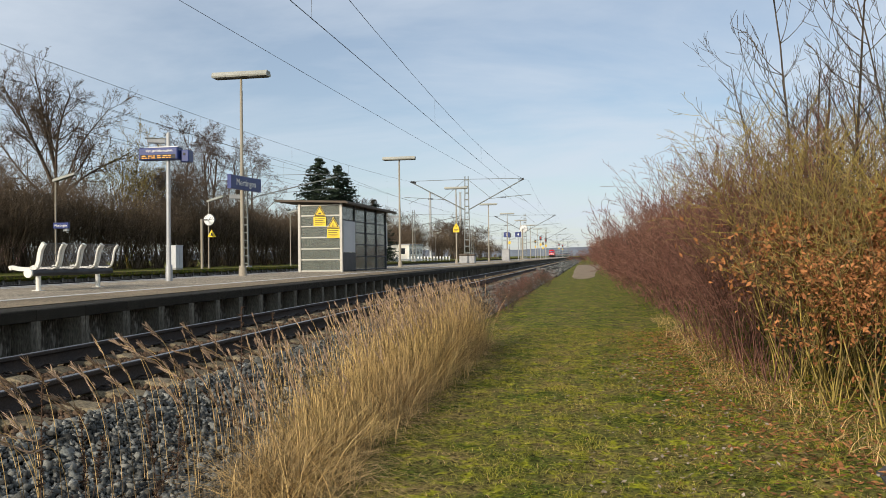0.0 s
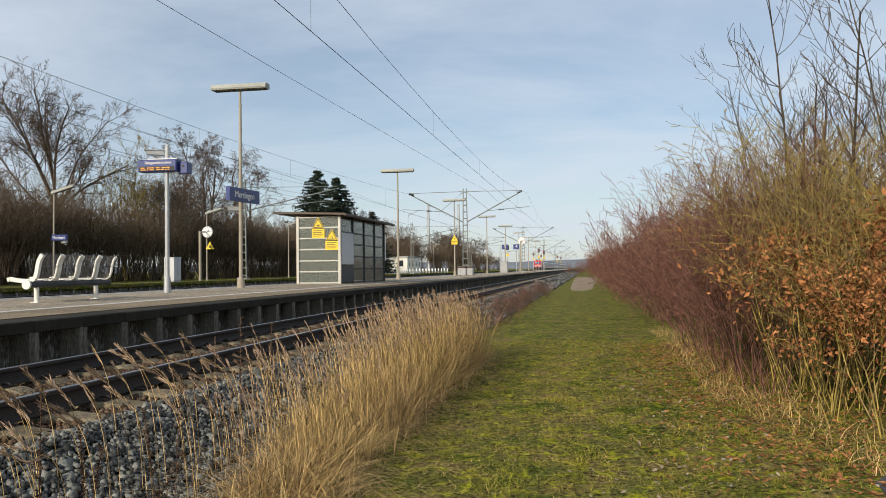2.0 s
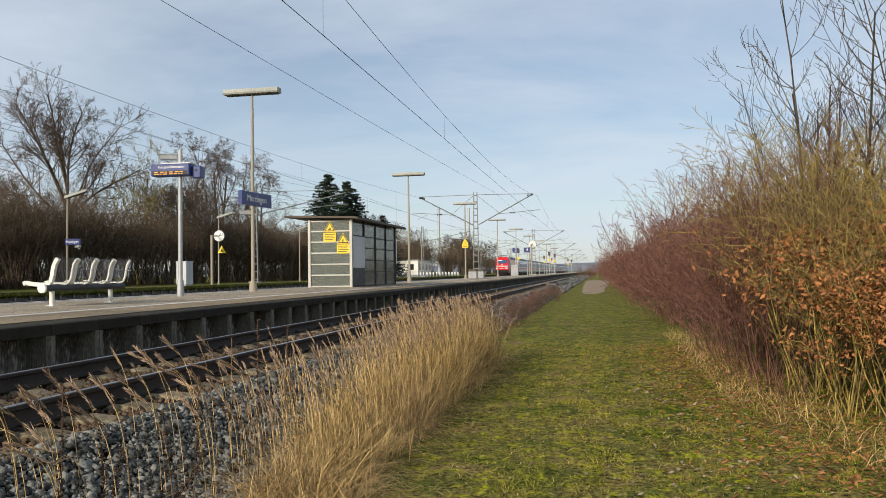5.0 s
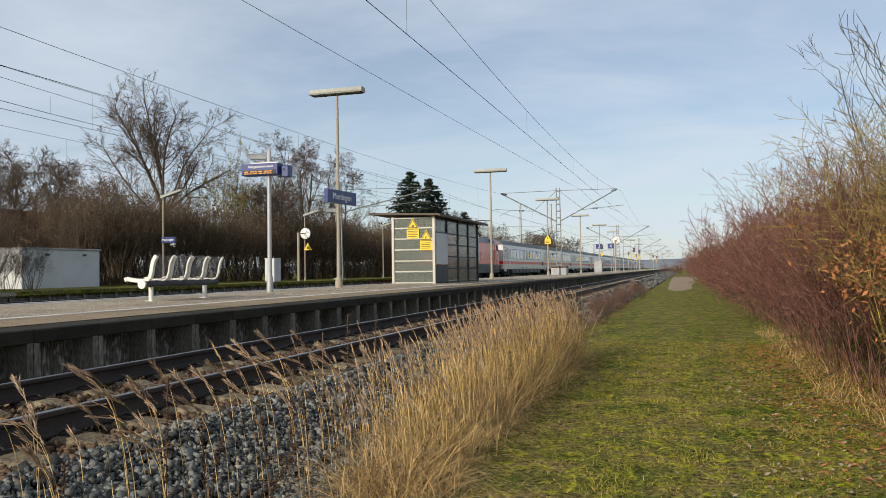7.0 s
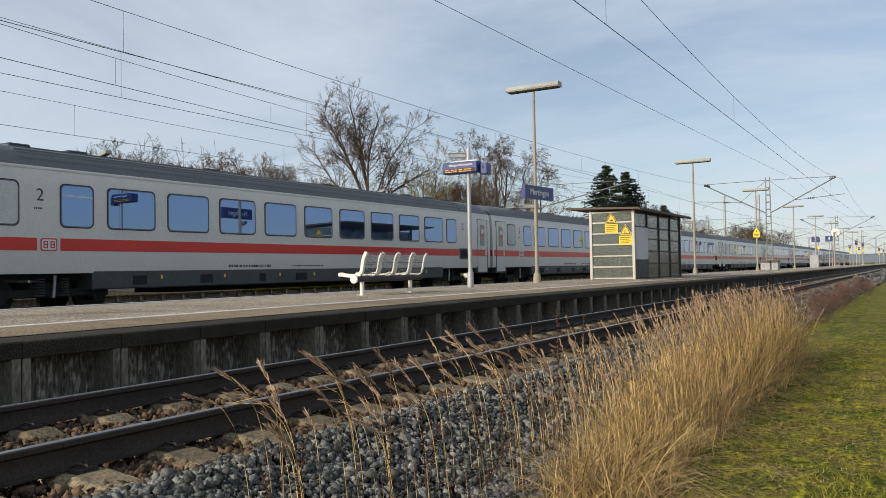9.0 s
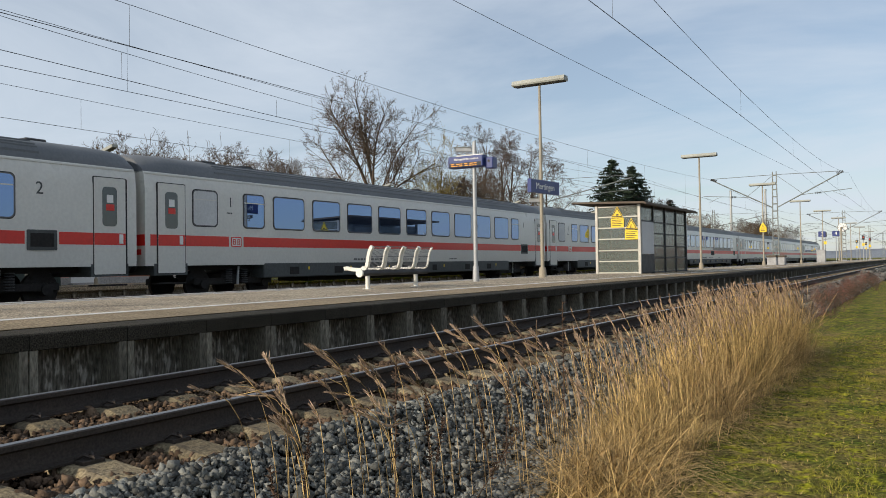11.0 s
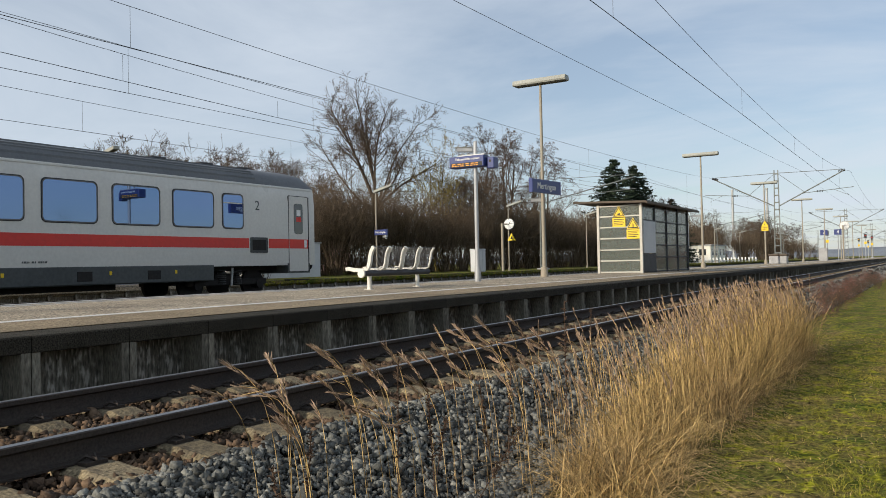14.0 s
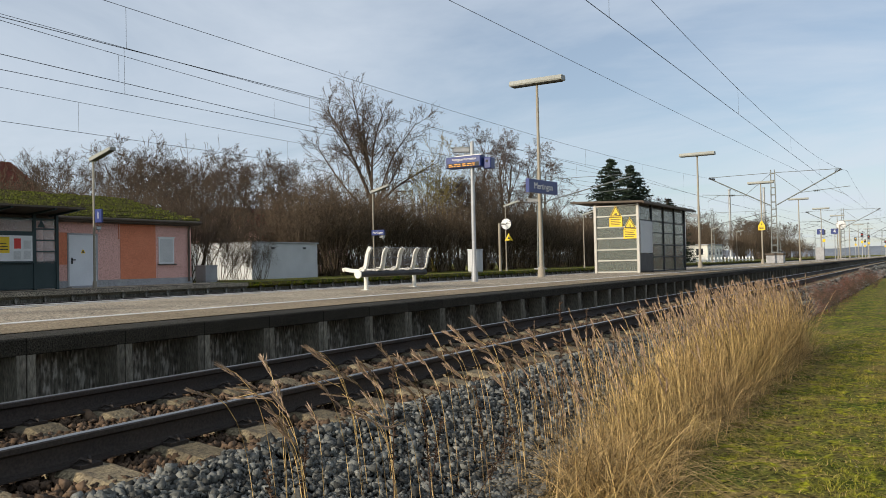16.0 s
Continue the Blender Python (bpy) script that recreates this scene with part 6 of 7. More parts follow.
def leaves_on(segs, n, seed, size, material, name="leaves", zmax=9.0):
    rng = np.random.RandomState(seed)
    mid = np.array([s[1] for s in segs if s[2] < 0.02 and s[1][2] < zmax])
    p = mid[rng.randint(0, len(mid), n)] + rng.normal(0, 0.08, (n, 3))
    u = rng.normal(0, 1, (n, 3))
    u /= np.linalg.norm(u, axis=1, keepdims=True)
    w = np.cross(u, rng.normal(0, 1, (n, 3)))
    w /= np.linalg.norm(w, axis=1, keepdims=True)
    k = np.cross(u, w)
    s = size * rng.uniform(0.6, 1.3, (n, 1))
    v = np.stack([p - u * s, p + w * s * 0.45 + k * s * 0.2, p + u * s, p - w * s * 0.45 + k * s * 0.2], 1).reshape(-1, 3)
    return fast(name, v, np.arange(4 * n).reshape(-1, 4), material)


def place(ob, x, y, s=1.0, rz=0.0, z=None, sz=None):
    m = pose(x, y, lie(x, y) if z is None else z, 0, 0, rz)
    c = copy_thing(ob, m)
    c.scale = (s, s, sz or s)
    return c


def spruce(height, seed):
    rng = random.Random(seed)
    ob = thing("spruce", "dark green spruce tree behind the station", "tree", (0, 0, 0))
    part("trunk", Geo().tube([(0, 0, 0), (0, 0, height)], height * 0.014, 8, 0.02), M_BARK, ob)
    nr = np.random.RandomState(seed)
    V = []
    z = height * 0.10
    while z < height * 0.985:
        f = 1 - z / height
        R = height * 0.46 * f ** 0.72 + 0.15
        for k in range(int(9 + 9 * f)):
            a = rng.uniform(0, 2 * math.pi)
            L = R * rng.uniform(0.6, 1.12)
            n = int(20 + 60 * f)
            t = nr.rand(n) ** 0.7
            side = nr.normal(0, 0.09 * L + 0.05, n) * (1.1 - t)
            px = np.cos(a) * L * t - np.sin(a) * side
            py = np.sin(a) * L * t + np.cos(a) * side
            pz = z - 0.30 * L * t + 0.16 * L * t ** 3 - np.abs(nr.normal(0, 0.12, n)) + 0.05
            V.append(np.stack([px, py, pz], 1))
        z += height * 0.020 + 0.10
    p = np.concatenate(V)
    n = len(p)
    u = nr.normal(0, 1, (n, 3)) * np.array([1, 1, 0.5]) + p * np.array([0.4, 0.4, 0]) / (np.linalg.norm(p[:, :2], axis=1, keepdims=True) + 0.1)
    u /= np.linalg.norm(u, axis=1, keepdims=True)
    w = np.cross(u, nr.normal(0, 1, (n, 3)))
    w /= np.linalg.norm(w, axis=1, keepdims=True)
    s = nr.uniform(0.18, 0.42, (n, 1))
    v = np.stack([p - u * s, p + w * s * 0.22, p + u * s, p - w * s * 0.22], 1).reshape(-1, 3)
    part("crown", fast("crown", v, np.arange(4 * n).reshape(-1, 4), M_NEEDLE), M_NEEDLE, ob, "dense drooping needle branches")
    return ob


rng = random.Random(11)
bigs = [dome_tree(21, 17.4, 9.6, dict(TREE, max=4, segs=(7, 8, 5, 4, 3), kids=(3.0, 2.3, 1.9, 1.5), ang=((28, 58), (26, 55), (26, 58), (28, 60)), len=((0.6, 0.9), (0.26, 0.46), (0.36, 0.6), (0.4, 0.66)), wob=(0.06, 0.07, 0.09, 0.10, 0.10), up=(0.05, 0.018, 0.03, 0.03, 0.03), rmin=0.012), M_BARK, M_TWIG, "large bare deciduous tree with wide rounded crown"),
        tree(33, 12, TREE, M_BARK, M_TWIG, "bare deciduous tree behind the station", 0.015),
        tree(47, 11, TREE, M_BARK, M_TWIG, "bare deciduous tree behind the station", 0.015)]
birches = [tree(52, 17, BIRCH, M_BARK, M_BIRCH, "bare birch tree with drooping twigs", 0.012), tree(67, 16, BIRCH, M_BARK, M_BIRCH, "bare birch tree with drooping twigs", 0.012)]
nr = np.random.RandomState(12)
tips = np.array([tuple(v.co) for v in bigs[0].children[1].data.vertices][::6])
tips = tips[nr.randint(0, len(tips), 320)]
tips = tips[tips[:, 2] > 6.5]
octa = np.array([(1, 0, 0), (-1, 0, 0), (0, 1, 0), (0, -1, 0), (0, 0, 1.3), (0, 0, -1.3)])
seed_v = (tips[:, None] + octa[None] * nr.uniform(0.05, 0.13, (len(tips), 1, 1)) * nr.uniform(0.7, 1.3, (len(tips), 6, 1))).reshape(-1, 3)
seed_f = np.concatenate([np.arange(len(tips))[:, None] * 6 + np.array([q]) for q in ((0, 2, 4), (2, 1, 4), (1, 3, 4), (3, 0, 4), (2, 0, 5), (1, 2, 5), (3, 1, 5), (0, 3, 5))])
tagged(part("seed_clusters", fast("seed_clusters", seed_v, seed_f, M_SEED), M_SEED, bigs[0], "dark hanging seed clusters"), kind="stuff")
bigs[0].matrix_basis = pose(-42, 58, 0.3, 0, 0, 40)
WILLOW = dict(TREE, max=3, segs=(8, 6, 4, 3), kids=(2.2, 1.7, 1.3), ang=((22, 50), (24, 50), (25, 55)), len=((0.34, 0.6), (0.36, 0.6), (0.36, 0.6)), rmin=0.010)
WILLOW["from"] = (0.18, 0.2, 0.2)
wil = shrub(180, 12.5, 6, 0.42, WILLOW, M_OLIVETWIG, "many-stemmed lichened bare tree behind the platform", 0.075, "lichened_tree")[0]
wil.matrix_basis = pose(-38.5, 62.5, 0.3)
bigs[1].matrix_basis = pose(-62, 50.5, 0.3, 0, 0, 100)
bigs[2].matrix_basis = pose(-51, 39.5, 0.3, 0, 0, 10)
birches[0].matrix_basis = pose(-45, 91, 0.3, 0, 0, 0)
birches[1].matrix_basis = pose(-43, 98, 0.3, 0, 0, 0)
for src, x, y, s, rz in ((1, -46, 27.5, 0.66, 30), (2, -50, 33.0, 0.85, 200), (1, -44, 41.5, 0.78, 140), (2, -50, 44.5, 0.9, 260), (1, -56, 52, 1.0, 320), (2, -58, 34, 0.85, 30), (1, -47, 23.5, 0.6, 90), (1, -45, 35, 0.75, 290), (2, -46, 48, 0.95, 100), (1, -44, 52, 0.85, 10),
                         (2, -38, 66, 0.85, 170), (1, -40, 74, 0.95, 250), (2, -44, 80, 1.1, 80), (1, -36, 118, 1.0, 20), (2, -42, 128, 0.9, 300),
                         (1, -48, 200, 1.2, 0), (2, -42, 190, 0.9, 60), (1, -40, 232, 1.1, 120), (2, -46, 250, 1.2, 240), (1, -50, 290, 1.2, 30), (2, -44, 330, 1.3, 200), (1, -60, 380, 1.4, 10), (2, -70, 150, 1.0, 50), (1, -74, 165, 1.0, 150), (2, -52, 222, 1.0, 33), (1, -47, 270, 1.1, 66)):
    place(bigs[src], x, y, s, rz, 0.25)
for x, y, s, rz in ((-46, 86, 1.05, 70), (-48, 96, 1.1, 160), (-56, 56, 0.75, 40), (-46, 101, 1.05, 220)):
    place(birches[0], x, y, s, rz, 0.25)
sp = spruce(15.2, 5)
sp.matrix_basis = pose(-37.5, 108.5, 0.2)
place(sp, -36.4, 114.2, 0.97, 130, 0.2)
place(sp, -33.0, 121.5, 0.66, 200, 0.2)

# woods further along the line
wrng = random.Random(77)
for k in range(34):
    wy = 140 + 6.5 * k
    place(bigs[1 + k % 2], -46 - wrng.uniform(0, 26) - 0.03 * wy, wy, wrng.uniform(0.75, 1.1), wrng.uniform(0, 360), 0.25)

# dark thicket along the far side
TH = dict(SHRUB, rmin=0.008, kids=(1.7, 1.3, 0.9), segs=(5, 4, 3, 2), wob=(0.07, 0.08, 0.10, 0.10))
thick = [shrub(70 + i, 5.0, 34, 0.55, TH, M_THICKET, "dense dark leafless thicket behind the platform", 0.024, "thicket")[0] for i in range(3)]
for i, ob in enumerate(thick):
    ob.matrix_basis = pose(-36.5, 44 + 3 * i, 0.3)
for i in range(120):
    y = 40.5 + 0.72 * i
    x = -34.8 - (i % 4) * 1.3 - rng.uniform(0, 0.8)
    place(thick[i % 3], x, y, rng.uniform(0.85, 1.28), rng.uniform(0, 360), 0.28)
for i in range(26):
    place(thick[i % 3], -40 - rng.uniform(0, 6), 24 + 0.75 * i, rng.uniform(0.8, 1.15), rng.uniform(0, 360), 0.28)
for i in range(34):
    y = 128 + i * 7.0
    place(thick[i % 3], -38 - rng.uniform(0, 14), y, rng.uniform(1.0, 1.7), rng.uniform(0, 360), 0.28)
    place(thick[(i + 1) % 3], -40 - rng.uniform(0, 14), y + 3.0, rng.uniform(1.0, 1.6), rng.uniform(0, 360), 0.28)
hs, hsegs = shrub(90, 2.2, 22, 0.7, SHRUB, M_TWIG, "leafless grey-brown shrub beside the shed", 0.012)
hs.matrix_basis = pose(-30.3, 30.2, 0.3)
place(hs, -30.8, 32.0, 1.1, 60, 0.3)
place(hs, -29.5, 28.0, 1.5, 160, 0.3)
place(hs, -31.5, 27.6, 2.8, 220, 0.3)
place(hs, -32.5, 29.0, 2.4, 20, 0.3)

# hedge along the path
red = [shrub(100 + i, 2.9, 17, 0.85, SHRUB, M_REDTWIG, "dense shrub of bare reddish twigs beside the path", 0.0085, "red_twig_shrub")[0] for i in range(3)]
FARSHRUB = dict(SHRUB, rmin=0.0055, kids=(1.6, 1.2, 0.8))
far_red = [shrub(110 + i, 2.9, 11, 0.9, FARSHRUB, M_REDTWIG, "dense shrub of bare reddish twigs beside the path", 0.012, "red_twig_shrub")[0] for i in range(3)]
for i, ob in enumerate(far_red):
    ob.matrix_basis = pose(2.3 + 0.9 * i, 24.0 + 0.7 * i, -0.5)
olive = [shrub(120 + i, 3.2, 10, 0.42, dict(SHRUB, kids=(1.3, 1.0, 0.8)), M_OLIVETWIG, "tall shrub with yellowish lichened bare stems", 0.0098, "lichened_shrub")[0] for i in range(2)]
sap = [shrub(140 + i, 6.4, 2, 0.16, SAPLING, M_SAPLING, "tall slender bare sapling rising from the hedge", 0.036, "sapling")[0] for i in range(3)]
brown, bsegs = shrub(160, 2.6, 11, 0.5, SHRUB, M_OLIVETWIG, "shrub that keeps its dead brown leaves", 0.010, "brown_leaved_shrub")
part("dead_leaves", leaves_on(bsegs, 4800, 3, 0.032, M_LEAF, "leaves", 1.75), M_LEAF, brown, "curled rust-brown dead leaves")
brown.matrix_basis = pose(2.75, 8.7, -0.52)
place(brown, 3.2, 9.7, 1.05, 120)
place(brown, 2.75, 7.7, 0.8, 220)
place(brown, 3.5, 8.4, 1.1, 300)
red[0].matrix_basis = pose(2.4, 11.6, -0.5)
red[1].matrix_basis = pose(2.6, 13.5, -0.5)
red[2].matrix_basis = pose(3.6, 12.4, -0.5)
olive[0].matrix_basis = pose(2.6, 9.6, -0.5, 0, 0, 180)
olive[1].matrix_basis = pose(2.5, 10.0, -0.5)
sap[0].matrix_basis = pose(3.45, 13.5, -0.5)
sap[1].matrix_basis = pose(4.2, 10.4, -0.5)
sap[2].matrix_basis = pose(5.0, 9.6, -0.5)
y = 9.7
i = 0
while y < 150:
    w = 2.15 - 0.35 * min(1, (y - 9) / 30)
    place((red if y < 16 else far_red)[i % 3], w + rng.uniform(-0.15, 0.35), y, rng.uniform(0.6, 1.05), rng.uniform(0, 360))
    place((red if y < 16 else far_red)[(i + 1) % 3], w + 1.3 + rng.uniform(-0.3, 0.5), y + 0.5, rng.uniform(0.9, 1.15), rng.uniform(0, 360))
    if y < 70:
        place((red if y < 16 else far_red)[(i + 2) % 3] if rng.random() < 0.75 else olive[i % 2], w + 2.7 + rng.uniform(-0.3, 0.8), y + 0.2, rng.uniform(0.8, 1.15), rng.uniform(0, 360))
    if y < 34 and i % 2 == 0:
        place(sap[i % 3], w + 1.7 + rng.uniform(0, 2.2), y, rng.uniform(0.62, 0.98), rng.uniform(0, 360))
    y += 1.1 if y < 30 else (1.8 if y < 60 else 4.0)
    i += 1
for k in range(8):
    place(olive[k % 2], 2.3 + 0.08 * k + rng.uniform(-0.1, 0.6), 8.6 + 0.36 * k + rng.uniform(-0.2, 0.2), rng.uniform(0.7, 1.0), rng.uniform(0, 360))
for k in range(9):
    place(sap[k % 3], 2.5 + rng.uniform(0, 2.6), 9.4 + 0.8 * k, rng.uniform(0.75, 1.05), rng.uniform(0, 360))
for k in range(9):
    place((brown, red[k % 3], olive[k % 2])[k % 3], 4.8 + rng.uniform(0, 3.0), 6.0 + 1.2 * k, rng.uniform(0.6, 0.85), rng.uniform(0, 360))
for k in range(7):
    place(far_red[k % 3], -2.6 + 0.75 * k, 138 + rng.uniform(0, 6), rng.uniform(0.7, 1.0), rng.uniform(0, 360))
# low red scrub between the grass and the track, further on
for k in range(34):
    place((red[k % 3], hs)[k % 2], -2.4 + rng.uniform(-0.5, 0.4), 13.4 + 1.05 * k, rng.uniform(0.2, 0.34), rng.uniform(0, 360))


def ribbons(base, height, lean, curve, width, n, seed, kink=0.0):
    """Grass blades as bent tapering ribbons, n segments each; kink breaks a share of them over."""
    r = np.random.RandomState(seed)
    N = len(base)
    ang = r.uniform(0, 2 * np.pi, N)
    side = np.stack([np.cos(ang), np.sin(ang), np.zeros(N)], 1)
    rows = []
    broken = (r.rand(N) < kink) * r.uniform(0.3, 1.0, N)
    at = r.uniform(0.35, 0.8, N)
    ka = r.uniform(0, 2 * np.pi, N)
    for i in range(n + 1):
        t = i / n
        over = broken * np.clip(t - at, 0, 1) * height
        c = base + np.stack([lean[:, 0] * (t * 0.35 + curve * t * t), lean[:, 1] * (t * 0.35 + curve * t * t), height * (t - 0.28 * curve * t * t * np.hypot(lean[:, 0], lean[:, 1]) / (height + 1e-6))], 1)
        c = c + np.stack([np.cos(ka) * over, np.sin(ka) * over, -1.5 * over], 1)
        wd = (width * (1 - 0.85 * t))[:, None] * 0.5
        rows += [c - side * wd, c + side * wd]
    v = np.stack(rows, 1).reshape(-1, 3)
    o = np.arange(N)[:, None] * (2 * (n + 1))
    f = np.concatenate([o + np.array([[2 * i, 2 * i + 1, 2 * i + 3, 2 * i + 2]]) for i in range(n)])
    return v, f


def lies(x, y):
    return np.array([lie(float(a), float(b)) for a, b in zip(x, y)])


def tall_grass():
    r = np.random.RandomState(8)
    N = 17000
    # tussocks along the edge of the ballast
    tx = r.uniform(-2.42, -1.72, 330)
    ty = 4.9 + 9.1 * r.rand(330) ** 1.0
    tx += np.clip((7.2 - ty) * 0.14, 0, 0.3) * (tx < -2.0) + np.clip((5.6 - ty) * 0.1, 0, 0.1)
    idx = r.randint(0, 330, N)
    x = tx[idx] + r.normal(0, 0.10, N)
    y = ty[idx] + r.normal(0, 0.12, N)
    th = (0.72 + 0.45 * r.rand(330)) * np.interp(ty, [4.7, 5.6, 7.0, 9.5, 14.0], [0.28, 0.36, 0.56, 0.88, 1.02])
    h = th[idx] * r.uniform(0.35, 1.12, N)
    tl = r.normal(0, 0.13, (330, 2)) + np.array([0.0, -0.02])
    lean = r.normal(0, 0.16, (N, 2)) * r.choice([0.5, 1.0, 1.9], (N, 1)) + tl[idx] + (np.stack([x - tx[idx], y - ty[idx]], 1)) * 0.5
    base = np.stack([x, y, lies(x, y) - 0.02], 1)
    v, f = ribbons(base, h, lean, 0.9, r.uniform(0.0042, 0.0085, N), 6, 1, 0.3)
    ob = link("dry_grass", fast("dry_grass", v, f, M_STRAW), M_STRAW)
    tagged(ob, "tall dry golden grass in tussocks beside the ballast", "grass", kind="stuff")
    # drooping skirt of dead blades at the foot, towards the path
    N = 11000
    idx = r.randint(0, 330, N)
    x = tx[idx] + r.normal(0, 0.12, N)
    y = ty[idx] + r.normal(0, 0.14, N)
    base = np.stack([x, y, lies(x, y)], 1)
    lean = r.normal(0, 0.20, (N, 2)) + np.array([0.05, -0.06])
    v, f = ribbons(base, r.uniform(0.14, 0.62, N), lean, 1.7, r.uniform(0.005, 0.0095, N), 6, 2, 0.6)
    tagged(link("fallen_grass", fast("fallen_grass", v, f, M_STRAW), M_STRAW), "bent dead grass blades at the foot of the tussocks", "grass", kind="stuff")


def plume(g_v, g_f, r, top, d, length, n, flare=0.35):
    o = len(g_v)
    for i in range(n):
        t = r.random()
        p = np.array(top) - d * length * t
        a = r.uniform(0, 2 * math.pi)
        u = np.array([math.cos(a), math.sin(a), 0.0]) * flare + d * 1.0
        u /= np.linalg.norm(u)
        w = np.cross(u, np.array([r.gauss(0, 1), r.gauss(0, 1), r.gauss(0, 1)]))
        w /= np.linalg.norm(w)
        s = r.uniform(0.016, 0.034) * (0.55 + 0.9 * math.sin(math.pi * min(1, t + 0.08)))
        g_v += [p, p + u * s + w * 0.0035, p + u * s * 2, p + u * s - w * 0.0035]
        k = len(g_v) - 4
        g_f.append((k, k + 1, k + 2, k + 3))


def reeds():
    """Single stems with feathery heads that droop towards the track."""
    r = random.Random(14)
    sv, sf, pv, pf = [], [], [], []
    spots = []
    for i in range(26):
        spots.append((r.uniform(-3.1, -2.5), r.uniform(2.9, 4.6), r.uniform(0.75, 1.15), r.uniform(0.13, 0.36)))
    for i in range(34):
        spots.append((r.uniform(-2.9, -2.2), r.uniform(4.1, 6.5), r.uniform(0.85, 1.2), r.uniform(0.06, 0.26)))
    for i in range(1000):
        y = 5.0 + 9 * r.random()
        if y < 8 and r.random() < 0.6:
            continue
        spots.append((r.uniform(-2.5, -1.6), y, r.uniform(0.75, 1.25) * min(1.0, 0.45 + 0.06 * y), r.uniform(0.0, 0.125)))
    for x, y, h, bend in spots:
        z0 = lie(x, y)
        a = r.gauss(0, 0.5)
        dx, dy = -0.856 * math.cos(a) + 0.518 * math.sin(a), -0.518 * math.cos(a) - 0.856 * math.sin(a)
        pts = [np.array((x, y, z0))]
        droop = radians(bend * 330)
        for k in range(10):
            t = (k + 0.5) / 10
            th = 0.06 + 0.5 * bend * t + droop * t ** 5
            pts.append(pts[-1] + np.array((dx * math.sin(th), dy * math.sin(th), math.cos(th))) * h / 10)
        for p, q in zip(pts, pts[1:]):
            sf.append((tuple(p), tuple(q), 0.0024, 0.0018))
        d = pts[-1] - pts[-3] + np.array((0, 0, -0.02))
        d /= np.linalg.norm(d)
        if bend > 0.12:
            plume(pv, pf, r, pts[-1], d, r.uniform(0.15, 0.26), 50)
        else:
            plume(pv, pf, r, pts[-1], d, r.uniform(0.10, 0.20), 16, 0.16)
    tagged(link("reed_stems", twig_mesh("reed_stems", sf, M_STRAW), M_STRAW), "thin dry reed grass stems", "reed grass", kind="stuff")
    tagged(link("reed_plumes", fast("reed_plumes", pv, pf, M_PLUME), M_PLUME), "feathery dry reed grass heads", "reed grass", kind="stuff")
    # dark dead dock stalks
    segs = []
    for x, y, h, lx in ((-2.75, 3.95, 1.0, 0.02), (-2.35, 5.6, 1.25, 0.0), (-2.7, 4.3, 0.75, -0.05), (-3.0, 3.4, 0.6, 0.06), (-2.5, 4.4, 0.55, 0.35), (-2.6, 4.9, 0.7, -0.1), (-2.9, 4.6, 0.5, 0.1), (-2.85, 3.1, 0.5, -0.1), (-2.18, 6.0, 0.62, -0.75), (-2.55, 6.6, 1.15, 0.03), (-2.65, 5.2, 0.9, 0.05)):
        z0 = lie(x, y)
        for k in range(10):
            a, b = (x + lx * k / 10, y, z0 + h * k / 10), (x + lx * (k + 1) / 10, y, z0 + h * (k + 1) / 10)
            segs.append((a, b, 0.004, 0.0035))
            if k > 3:
                for _ in range(14):
                    c = [a[j] + (b[j] - a[j]) * r.random() for j in range(3)]
                    e = (c[0] + r.gauss(0, 0.014), c[1] + r.gauss(0, 0.014), c[2] + r.uniform(0, 0.02))
                    segs.append((tuple(c), e, 0.003, 0.005))
            elif r.random() < 0.7:
                e = (a[0] + r.gauss(0, 0.1), a[1] + r.gauss(0, 0.1), a[2] + 0.1)
                segs.append((a, e, 0.002, 0.0015))
    tagged(link("dead_dock_stalks", twig_mesh("dead_dock_stalks", segs, M_STRAWDARK), M_STRAWDARK), "dark brown dead dock stalks among the grass", "dead weeds", kind="stuff")


